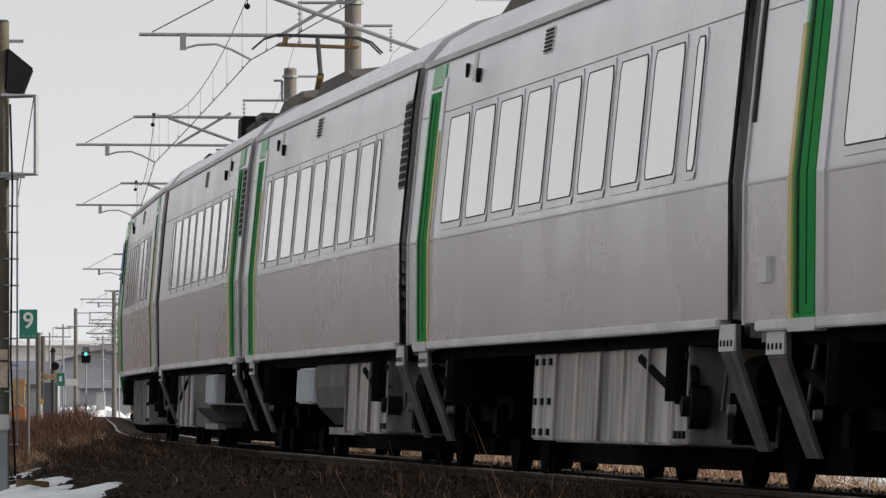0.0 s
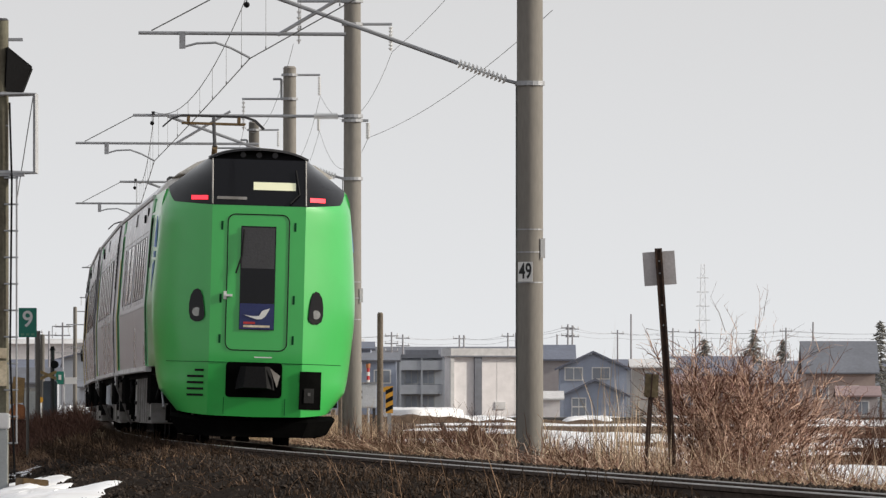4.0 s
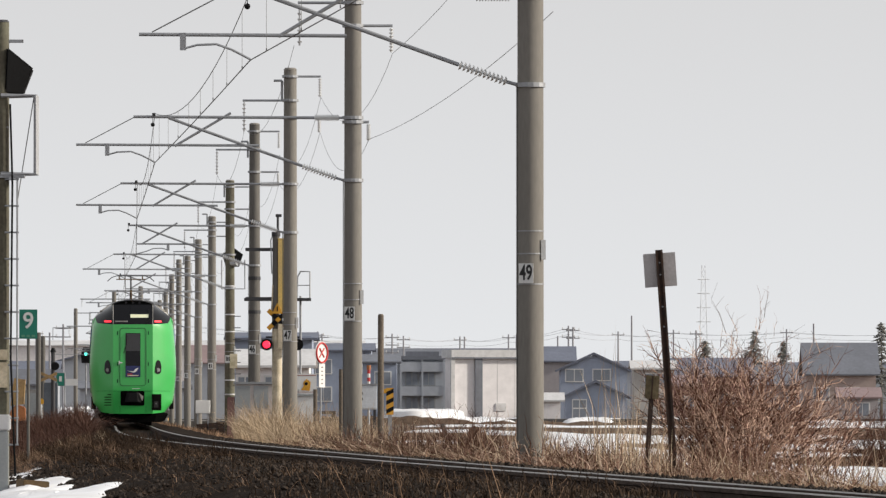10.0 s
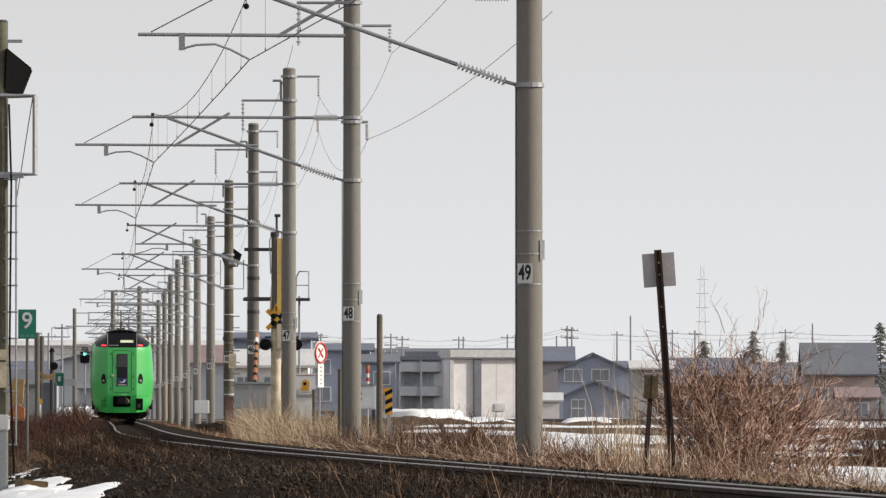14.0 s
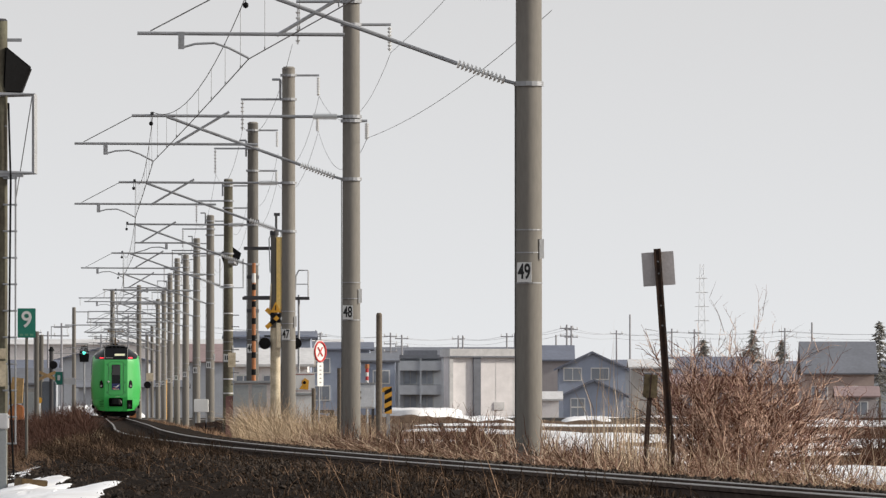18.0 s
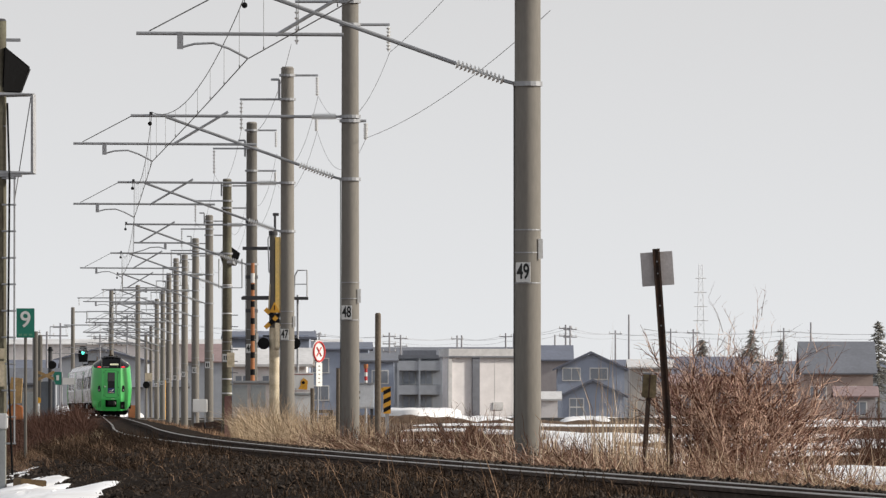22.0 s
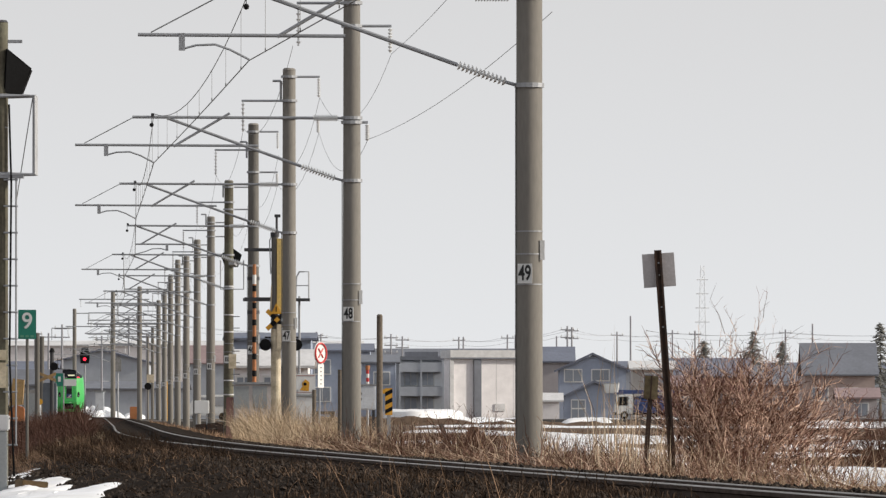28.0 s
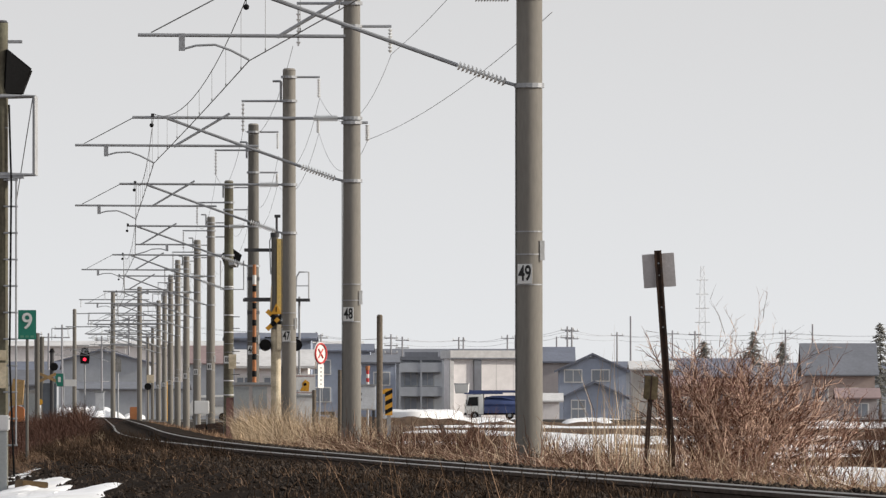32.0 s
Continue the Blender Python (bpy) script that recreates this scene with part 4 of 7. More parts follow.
    # a paler slab paints the light on one side of the black cover
    part("coupler_cheek", Soup().slab([(-0.2, a + 0.1, 1.06), (-0.34, a + 0.03, 0.96), (-0.3, a + 0.03, 0.8)], (0, 0.02, 0)), BOXGREY, car, "facet of the coupler cover, light put into its paler grey")
    part("socket_box", grid_plate(-0.92, -0.61, 0.51, 1.03, start, 0.02, 4, 4), UNDER, car, "black cable socket box")
    part("socket_cover", grid_plate(-0.82, -0.68, 0.6, 0.8, start, 0.035, 3, 3), BLACK, car)
    part("socket_latch", grid_plate(-0.77, -0.73, 0.7, 0.74, start, 0.045, 2, 2), DARKSTEEL, car)
    for k in range(5):
        part("vent_slot", grid_plate(0.7, 0.92 - 0.1 * (k == 4), 0.66 + 0.085 * k, 0.69 + 0.085 * k, start, 0.012, 3, 2), BLACK, car)
    part("seam", Soup().path([(x, front_y(x, 1.13, start) + 0.003, 1.13) for x in np.linspace(-1.2, 1.2, 61)], 0.004, 4), DOORDARK, car)
    for x in (-0.42, 0.42):
        part("seam", Soup().path([(x, front_y(x, z, start) + 0.002, z) for z in (0.42, 0.54, 0.65)], 0.004, 4), DOORDARK, car)
    part("foot_step", grid_plate(-0.22, 0.02, 1.2, 1.215, start, 0.02, 3, 2), WHITE, car)
    rim = [(-1.14, start + 0.62), (-0.75, start + 1.0), (0.75, start + 1.0), (1.14, start + 0.62), (1.0, start), (-1.0, start)]
    part("plough", Soup().loft([[(x * q, y + d, z + 0.05 * (abs(x) > 1.1)) for x, y in rim] for z, q, d in ((0.38, 0.97, -0.08), (0.33, 1.0, 0.0), (0.12, 0.9, 0.02))]), UNDER, car, "black snow plough")
    fittings_cab(car, back, cab)
    underside(car, a - 0.9, (("latch", -3.2, -2.0), ("ribbed", -1.9, 4.2), ("latch", 4.25, 4.9)), BOXGREY)
    return car


def fittings_cab(car, back, cab):
    # one narrow window, two wide ones and a row of five towards the cab
    wins = [(-6.0, -5.5), (-4.6, -3.05), (-2.75, -1.1)] + [(-0.15 + 1.14 * k, 0.68 + 1.14 * k) for k in range(5)]
    fittings(car, -back, (-8.27, cab + 0.62), wins, 0)


def train():
    lab = "stainless steel passenger car with green doors"
    row = lambda first, n: [(first - 1.5 - 1.9 * k, first - 1.9 * k) for k in range(n)]  # panes, from the front pane's far edge
    packed = (("latch", -7.4, -6.9), ("ribbed", -6.85, -2.7), ("dark", -2.65, 1.05), ("plate", 1.1, 3.15))
    rear = end_car("cab_car", 21.67, "rear cab car with glossy green nose and stainless steel sides", True, True)
    second = coach("coach", 20.8, "stainless steel passenger car with green doors and a grey end panel", (7.75,), [(-7.3, -6.8)] + row(6.43, 7), packed)
    third = coach("coach", 20.8, "stainless steel passenger car with a long ribbed case below", (8.9,), [(-8.3, -7.93)] + row(7.5, 8), (("latch", -7.3, -6.7), ("ribbed", -6.65, 0.25), ("latch", 0.3, 1.65)), 0)
    fourth = coach("coach", 20.8, lab, (8.8,), [(-7.14, -6.68), (6.9, 7.42)] + row(6.5, 7), packed)
    fifth = coach("coach", 20.8, "stainless steel passenger car with a raised current collector", (8.7,), [(-7.14, -6.68), (6.9, 7.42)] + row(6.5, 7), packed, 1)
    pantograph(fifth, 0.3)
    part("switch_gear", Soup().box(-0.5, 0.5, -8.3, -7.4, 4.0, 4.4), BLACK, fifth, "black roof switch gear", bevel=0.03)
    for y in (-6.9, -6.4, -5.9, -5.2, -3.6, -2.9):
        insulator("insulator", (-0.35, y, 4.0), (-0.35, y, 4.3), fifth, 0.09, 4)
        part("gear_box", Soup().box(-0.2, 0.45, y - 0.2, y + 0.2, 4.0, 4.26), ROOFDARK, fifth, bevel=0.03)
    front = end_car("cab_car", 21.67, "leading cab car with green nose and stainless steel sides", False, False)
    return [rear, second, third, fourth, fifth, front]


CARS = train()
LENGTHS = [21.67, 20.8, 20.8, 20.8, 20.8, 21.67]


def tail_at(t):
    """How far the tail's nose has run past the camera, in metres of rail."""
    return float(np.interp(t, (0, 3, 6, 9, 14, 20, 25, 28, 29, 32), (11.1, 89.8, 169.8, 249.0, 376.0, 525.0, 654.0, 731.5, 757.5, 845.0)))


def car_pose(s, pivot, flip):
    """A car whose middle is s metres along, riding on two bogies; two of the cars look back."""
    p, q = along(s - pivot), along(s + pivot)
    mid, d = (p + q) / 2, q - p
    turn = math.degrees(math.atan2(-d.x, d.y))
    m = pose(mid.x, mid.y, rail_z(mid.y), 0, 0, turn) @ pose(0, 0, 0, 0, cant(mid.y), 0)
    return m @ pose(0, 0, 0, 0, 0, 180) if flip else m


def run_train():
    offset = 0.0
    for k, (car, length) in enumerate(zip(CARS, LENGTHS)):
        mid = offset + length / 2
        rows = [(t * 0.5, car_pose(tail_at(t * 0.5) + mid, 7.2, k in (0, 4))) for t in range(65)]
        walk(car, rows)
        offset += length




# ---- plants ----
def blades(rng, xy, z, h, width, lean):
    """Bent grass blades standing on the points xy."""
    n = len(xy)
    h = np.asarray(h) * rng.uniform(0.55, 1.1, n)
    a, b = rng.uniform(0, 2 * np.pi, n), rng.uniform(0, 2 * np.pi, n)
    w = width * rng.uniform(0.6, 1.3, n)
    d = np.stack((np.cos(a), np.sin(a), np.zeros(n)), 1) * w[:, None]
    l = np.stack((np.cos(b), np.sin(b), np.zeros(n)), 1) * (h * rng.uniform(0, lean, n))[:, None]
    p = np.column_stack((xy, z))
    up = np.column_stack((np.zeros(n), np.zeros(n), h))
    v = np.stack((p - d, p + d, p + l * 0.3 + up * 0.6 + d * 0.7, p + l * 0.3 + up * 0.6 - d * 0.7, p + l + up * (1 - 0.25 * lean)), 1)
    return v.reshape(-1, 3)


def grass(name, label, mat, rng, xy, z, h, width=0.006, lean=0.5):
    v = blades(rng, xy, z, h, width, lean)
    n = len(xy)
    me = bpy.data.meshes.new(name)
    f = []
    for i in range(n):
        k = 5 * i
        f += [(k, k + 1, k + 2, k + 3), (k + 3, k + 2, k + 4)]
    me.from_pydata(v.tolist(), [], f)
    me.materials.append(mat)
    tagged(new(name, me), label, "grass", kind="stuff")


def tangle(name, label, mat, seed, n, y0, y1, o0, o1, h, width=0.006, arch=0.8, clump=0.0):
    """Stalks that rise and bend over, between two offsets from the track's middle."""
    rng = np.random.default_rng(seed)
    y, o = rng.uniform(y0, y1, n), rng.uniform(o0, o1, n)
    if clump:
        cy, co = rng.uniform(y0, y1, 50), rng.uniform(o0, o1, 50)
        k = rng.integers(0, 50, n)
        y, o = cy[k] + rng.normal(0, clump, n), np.clip(co[k] + rng.normal(0, clump * 0.5, n), o0, o1)
    base = np.column_stack((np.array([track_x(q) for q in y]) + o, y, bed_height(o) - 0.02))
    tall = h * rng.uniform(0.35, 1.15, n)
    a = rng.uniform(0, 2 * np.pi, n)
    reach = tall * rng.uniform(0.1, arch, n) * 1.2
    side = np.column_stack((np.cos(a), np.sin(a), np.zeros(n)))
    wid = width * rng.uniform(0.5, 1.4, n)
    kink = rng.normal(0, 0.06, (n, 7, 3)) * tall[:, None, None] * 0.5
    m, pts = 6, []
    for k in range(m + 1):
        q = k / m
        z = tall * (1.55 * q - 0.75 * q * q * np.minimum(reach / np.maximum(tall, 0.01), 1.0))
        p = base + side * (reach * q ** 1.8)[:, None] + np.column_stack((np.zeros(n), np.zeros(n), z)) * 0.72 + kink[:, k] * (q > 0)
        w = (wid * (1 - 0.75 * q))[:, None]
        pts += [p - w * np.array([1.0, 0, 0.15]), p + w * np.array([1.0, 0, 0.15])]
    v = np.stack(pts, 1).reshape(-1, 3)
    f = [(c + 2 * k, c + 2 * k + 1, c + 2 * k + 3, c + 2 * k + 2) for c in range(0, n * 2 * (m + 1), 2 * (m + 1)) for k in range(m)]
    me = bpy.data.meshes.new(name)
    me.from_pydata(v.tolist(), [], f)
    me.materials.append(mat)
    tagged(new(name, me), label, "grass", kind="stuff")


def bed_height(o):
    return np.interp(np.abs(o), (0, 0.45, 0.68, 1.2, 1.7, 2.4, 3.0, 4.2), (-0.15, -0.15, -0.075, -0.07, -0.13, -0.34, -0.5, -0.62))


def verge(name, label, mat, seed, n, y0, y1, o0, o1, h, width=0.006, lean=0.6, clump=0.0):
    """Grass between two offsets from the track's middle."""
    rng = np.random.default_rng(seed)
    y, o = rng.uniform(y0, y1, n), rng.uniform(o0, o1, n)
    if clump:
        cy, co = rng.uniform(y0, y1, 60), rng.uniform(o0, o1, 60)
        k = rng.integers(0, 60, n)
        y, o = cy[k] + rng.normal(0, clump, n), np.clip(co[k] + rng.normal(0, clump * 0.4, n), o0, o1)
    x = np.array([track_x(q) for q in y]) + o
    tall = h * (0.6 + 0.8 * rng.random(n) ** 2)
    grass(name, label, mat, rng, np.column_stack((x, y)), bed_height(o), tall, width, lean)


def bush(name, label, mat, at, seed, stems, height, fan, thick=0.009, forks=8, lean=0.0, shoots=0, apart=False):
    """A bare bush: stems that fan out from one stool and fork twice into fine twigs; shoots stand out above."""
    rng = random.Random(seed)
    b = thing(name, label, "bush", at)
    wood, twigs = Soup(), Soup()
    for i in range(stems + shoots):
        tall = i >= stems
        p = Vector((rng.gauss(0, height * 0.13), rng.gauss(0, height * 0.13), 0))
        d = Vector((rng.gauss(lean, fan * (0.35 if tall else 1)), rng.gauss(0, fan), 1)).normalized()
        n = 6
        seg, r = height * (rng.uniform(1.02, 1.28) if tall else rng.uniform(0.55, 1.0)) / n, thick * rng.uniform(0.55, 1.1) * (0.6 if tall else 1)
        pts = [p]
        for k in range(n):
            d = (d + Vector((rng.gauss(0, 0.12), rng.gauss(0, 0.12), 0.06 if k < 4 else -0.05))).normalized()
            pts.append(pts[-1] + d * seg)
        own = Soup() if apart else wood
        for k in range(n):
            own.tube(pts[k], pts[k + 1], r * (1 - k / 7), r * (1 - (k + 1) / 7), n=4, cap=False)
        if apart:
            part("stem", own, mat, b)
        for _ in range(forks // 2 if tall else forks):
            k = rng.choice((1, 2, 3, 3, 4, 4, 5, 5))
            q = pts[k].lerp(pts[k + 1], rng.random())
            e = ((pts[k + 1] - pts[k]).normalized() + Vector((rng.gauss(0, 0.6), rng.gauss(0, 0.6), rng.gauss(0.1, 0.35)))).normalized()
            ln = height * rng.uniform(0.1, 0.26)
            mid = q + e * ln * 0.5
            end = mid + (e + Vector((rng.gauss(0, 0.3), rng.gauss(0, 0.3), 0.2))).normalized() * ln * 0.5
            twigs.tube(q, mid, r * 0.62, r * 0.46, n=3, cap=False)
            twigs.tube(mid, end, r * 0.46, r * 0.16, n=3, cap=False)
            for base in (mid, q.lerp(mid, 0.5), mid.lerp(end, 0.5), end):
                e2 = (e + Vector((rng.gauss(0, 0.8), rng.gauss(0, 0.8), rng.gauss(0.1, 0.4)))).normalized()
                twigs.tube(base, base + e2 * ln * rng.uniform(0.2, 0.5), r * 0.36, r * 0.14, n=3, cap=False)
    if not apart:
        tagged(part("stem_mass", wood, mat, b), kind="stuff")
    tagged(part("twig_mass", twigs, mat, b), kind="stuff")


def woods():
    """Belts of bare trees out of view, added to darken the reflections in the train."""
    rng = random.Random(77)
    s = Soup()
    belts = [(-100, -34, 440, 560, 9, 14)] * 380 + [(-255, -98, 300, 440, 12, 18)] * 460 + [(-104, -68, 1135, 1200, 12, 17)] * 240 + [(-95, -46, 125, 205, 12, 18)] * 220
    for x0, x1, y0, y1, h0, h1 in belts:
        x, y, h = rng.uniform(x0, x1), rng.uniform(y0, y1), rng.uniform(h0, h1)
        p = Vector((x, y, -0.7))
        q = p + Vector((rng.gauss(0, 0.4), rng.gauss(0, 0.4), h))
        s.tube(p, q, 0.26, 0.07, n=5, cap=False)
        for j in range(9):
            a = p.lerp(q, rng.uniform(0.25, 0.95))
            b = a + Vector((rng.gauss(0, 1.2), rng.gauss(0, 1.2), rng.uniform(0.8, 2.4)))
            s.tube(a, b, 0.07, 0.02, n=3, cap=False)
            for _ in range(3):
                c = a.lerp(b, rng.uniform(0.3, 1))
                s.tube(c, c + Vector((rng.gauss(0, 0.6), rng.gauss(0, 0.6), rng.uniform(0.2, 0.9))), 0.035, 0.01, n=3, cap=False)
    solid("unseen_woods", s, DARKTWIG, "added belts of bare trees out of view that darken the train's reflections", "woods", kind="stuff")


def plants():
    verge("tan_grass", "tall pale dry grass beside the track", DRYGRASS, 11, 13000, 172, 206, 2.3, 4.6, 0.95, 0.0042, 0.85, 1.6)
    verge("verge_grass", "matted brown grass along the track", BROWNGRASS, 12, 9000, 96, 225, 2.3, 7.5, 0.42, 0.0045, 1.5, 1.8)
    verge("verge_straw", "pale straw among the verge grass", DRYGRASS, 13, 3000, 88, 215, 2.5, 6.5, 0.45, 0.004, 1.5, 1.5)
    verge("far_grass", "brown grass along the far track", BROWNGRASS, 14, 5000, 230, 520, 1.9, 3.4, 0.3, 0.009, 0.8)
    verge("bank_weeds", "dark weeds on the stone bank", DARKWEED, 15, 9000, 60, 180, -2.1, -1.0, 0.1, 0.005, 1.0, 1.4)
    verge("bank_straw", "brown stalks on the stone bank", BROWNGRASS, 16, 600, 100, 175, -2.1, -1.3, 0.2, 0.004, 1.0, 1.0)
    verge("left_weeds", "low brown weeds beside the track", DARKTWIG, 17, 9000, 155, 226, -6.5, -2.6, 0.42, 0.005, 1.0, 2.2)
    verge("left_dark_weeds", "dark tangled weeds beside the track", DARKWEED, 19, 14000, 146, 220, -4.4, -1.6, 0.3, 0.005, 1.0, 1.6)
    tangle("verge_tangle", "tangled pale brown stalks in front of the masts", PALETWIG, 21, 6500, 96, 160, 2.5, 6.4, 0.8, 0.0075, 1.6, 2.0)
    tangle("dark_tangle", "dark brown tangled stalks in front of the masts", DARKTWIG, 28, 3400, 98, 160, 2.6, 6.4, 0.7, 0.006, 1.2, 2.0)
    tangle("twig_tangle", "dark arching twigs between the masts", DARKTWIG, 41, 2000, 112, 150, 2.8, 5.6, 0.9, 0.006, 1.4, 1.6)
    tangle("tangle_straw", "bent pale stalks in front of the masts", DRYGRASS, 22, 2600, 90, 158, 2.5, 6.2, 0.75, 0.0065, 1.5, 2.0)
    tangle("grass_plumes", "feathery pale grass beside the crossing", DRYGRASS, 24, 3000, 168, 202, 2.4, 4.4, 1.15, 0.006, 0.9, 1.6)
    tangle("bank_tangle", "dark bent weeds on the bank", DARKWEED, 25, 2600, 100, 175, -2.1, -1.0, 0.25, 0.006, 1.3, 2.0)
    tangle("scrub_tangle", "reddish brown weeds beside the track", DARKTWIG, 26, 9000, 160, 222, -6.5, -2.2, 0.7, 0.006, 1.1, 2.2)
    tangle("pale_weeds", "pale brown weeds by the snow", BROWNGRASS, 29, 1300, 146, 168, -4.6, -3.0, 0.32, 0.006, 1.3, 1.4)
    tangle("bank_tuft", "tuft of tan grass on the bank", DRYGRASS, 33, 420, 150, 186, -2.0, -1.3, 0.26, 0.006, 1.2, 1.2)
    tangle("near_tangle", "thin stalks behind the rails", PALETWIG, 27, 300, 62, 110, 1.9, 4.5, 0.4, 0.005, 1.1, 1.5)
    tangle("shoulder_scrub", "dense red-brown scrub at the track's shoulder", DARKTWIG, 51, 15000, 160, 216, -3.6, -1.5, 0.75, 0.0055, 1.1, 1.5)
    tangle("shoulder_weeds", "dark weeds along the edge of the ballast", DARKWEED, 52, 9000, 120, 235, -2.3, -1.05, 0.3, 0.006, 1.2, 1.5)
    tangle("shoulder_straw", "tan straw lying on the dark bank", BROWNGRASS, 53, 1500, 140, 176, -3.4, -1.7, 0.3, 0.006, 1.6, 1.0)
    tangle("near_bank_weeds", "dark bent stalks on the near bank", DARKWEED, 54, 2200, 58, 125, -2.6, -0.85, 0.2, 0.0045, 1.5, 1.2)
    tangle("near_bank_straw", "brown withered stalks on the near bank", BROWNGRASS, 55, 700, 60, 125, -2.6, -0.95, 0.22, 0.0035, 1.6, 0.8)
    tangle("foot_straw", "brown and tan straw at the foot of the bank", BROWNGRASS, 56, 1500, 122, 165, -2.9, -1.7, 0.26, 0.005, 1.5, 1.2)
    rng = np.random.default_rng(23)
    n = 14000
    y = 160 + 290 * rng.random(n) ** 1.3
    x = rng.uniform(-0.02, 0.055, n) * y
    grass("field_stubble", "short brown stubble across the field", BROWNGRASS, rng, np.column_stack((x, y)), np.full(n, -0.63), 0.12 + 0.2 * rng.random(n) ** 3, 0.007, 0.8)
    verge("between_weeds", "thin weeds at the rail's far side", BROWNGRASS, 18, 700, 56, 120, 1.6, 4.6, 0.25, 0.004, 1.0, 1.0)
    bush("bare_bush", "wide bare reddish-brown bush in the snowy field", TWIG, pose(4.62, 133.9, -0.62), 3, 120, 2.35, 0.8, 0.015, 10, 0.06, 16, True)
    bush("bare_bush", "bare brown bush with low arching twigs", TWIG, pose(5.75, 136.4, -0.62), 4, 40, 1.7, 0.65, 0.013, 9, 0.4)
    bush("bare_bush", "small bare brown bush near a signpost", TWIG, pose(4.2, 135.0, -0.62), 5, 34, 1.9, 0.5, 0.012, 9, -0.15, 2)
    bush("bare_bush", "low spreading bush of red-brown twigs", TWIG, pose(4.75, 129.0, -0.62), 8, 24, 1.3, 0.9, 0.011, 8)
    bush("bare_bush", "dark low bush with tangled twigs in the snow", DARKTWIG, pose(8.30, 163.0, -0.62), 6, 60, 1.35, 0.7, 0.01, 10, -0.2)
    for k, (a, b, hh) in enumerate(((-9.35, 192.3, 0.95), (-9.07, 197.4, 1.0), (-8.77, 202.7, 0.9), (-9.13, 182.9, 0.85), (-8.44, 178.6, 0.8), (-7.96, 178.6, 0.75))):
        bush("scrub_bush", "dark brown scrub beside the track", DARKTWIG, pose(a, b, -0.62), 20 + k, 80, hh * 1.15, 0.6, 0.0065, 10)
    bush("scrub_bush", "dark red-brown scrub among the grass", DARKTWIG, pose(0.3, 127.1, -0.6), 30, 80, 1.2, 0.7, 0.007, 9)
    bush("scrub_bush", "low brown scrub in the verge", TWIG, pose(1.72, 125.0, -0.6), 31, 40, 0.75, 0.7, 0.005, 8)
    bush("scrub_bush", "low brown scrub by a concrete mast", TWIG, pose(-0.44, 150.0, -0.6), 32, 60, 0.8, 0.7, 0.006, 8)
    # reeds
    rng = np.random.default_rng(40)
    for nm, lab, x0, x1, yy, n, h in (("reeds", "tall pale reeds standing in the field", 1.98, 2.68, 113.6, 34, 2.1), ("reeds", "sparse dry reeds by a short post", 2.19, 2.83, 107.1, 50, 1.3), ("reeds", "thin dry stalks around a mast foot", 0.91, 1.57, 117.2, 90, 1.15), ("reeds", "dry stalks at a mast foot", -2.00, -1.57, 163.0, 60, 0.8)):
        n3 = n * 3
        x = rng.uniform(x0, x1, n3)
        y = yy + rng.uniform(-4, 4, n3)
        grass(nm, lab, STRAW, rng, np.column_stack((x, y)), np.full(n3, -0.6), h * rng.uniform(0.5, 1.15, n3), 0.0062, 0.3)
    # single stalks before the rails
    s = Soup()
    for x, y, h, l in ((0.46, 57.3, 1.08, -0.32), (0.38, 58.8, 0.95, -0.2), (-0.25, 60.0, 0.82, -0.14), (-0.34, 61.0, 0.72, -0.05), (0.78, 62.5, 0.7, 0.03), (0.84, 62.5, 0.62, -0.08), (-0.60, 62.5, 0.75, -0.3), (0.10, 57.3, 0.75, -0.14), (-0.97, 65.2, 0.62, -0.2), (1.38, 60.0, 0.6, 0.1)):
        z = -0.5
        pts = [(x + l * (k / 5) ** 1.6, y, z + h * k / 5) for k in range(6)]
        for k in range(5):
            s.tube(pts[k], pts[k + 1], 0.0042 * (1 - k / 6.5), 0.0042 * (1 - (k + 1) / 6.5), n=4, cap=False)
    solid("dry_stalks", s, BROWNGRASS, "single tall dry grass stalks before the rails", "grass", kind="stuff")


def snow(label, x, y, rx, ry, h, seed, z=-0.62, calm=1.0):
    """A patch of old snow with a ragged edge."""
    rng = random.Random(seed)
    n, ph = 56, [rng.uniform(0, 6.28) for _ in range(6)]
    s, rings = Soup(), []
    def wob(a):
        return 1 + sum(0.5 / (k + 2) * math.sin((k + 2) * a + ph[k]) for k in range(6)) * 0.75 * calm
    steep = ((1.0, 0.0), (0.99, 0.55), (0.965, 0.85), (0.9, 0.95), (0.7, 1.0), (0.35, 1.0), (0.12, 1.0))
    for q, zz in steep if calm < 0.5 else ((1.0, 0.0), (0.96, 0.35), (0.88, 0.6), (0.74, 0.8), (0.55, 0.93), (0.35, 1.0), (0.12, 1.0)):
        ring = []
        for i in range(n):
            a = 2 * math.pi * i / n
            px, py = x + rx * q * wob(a) * math.cos(a), y + ry * q * wob(a) * math.sin(a)
            lie = max(z, float(bed_height(px - track_x(py)))) if abs(px - track_x(py)) < 4.2 else z
            ring.append((px, py, lie - 0.01 + h * zz * (1 + calm * rng.uniform(-0.05, 0.05) + calm * 0.12 * math.sin(3 * a + ph[0]) * math.sin(2.2 * px + ph[1]))))
        rings.append(ring)
    s.loft(rings)
    solid("snow_patch", s, SNOW, label, "snow", group="snow patches", smooth=True)


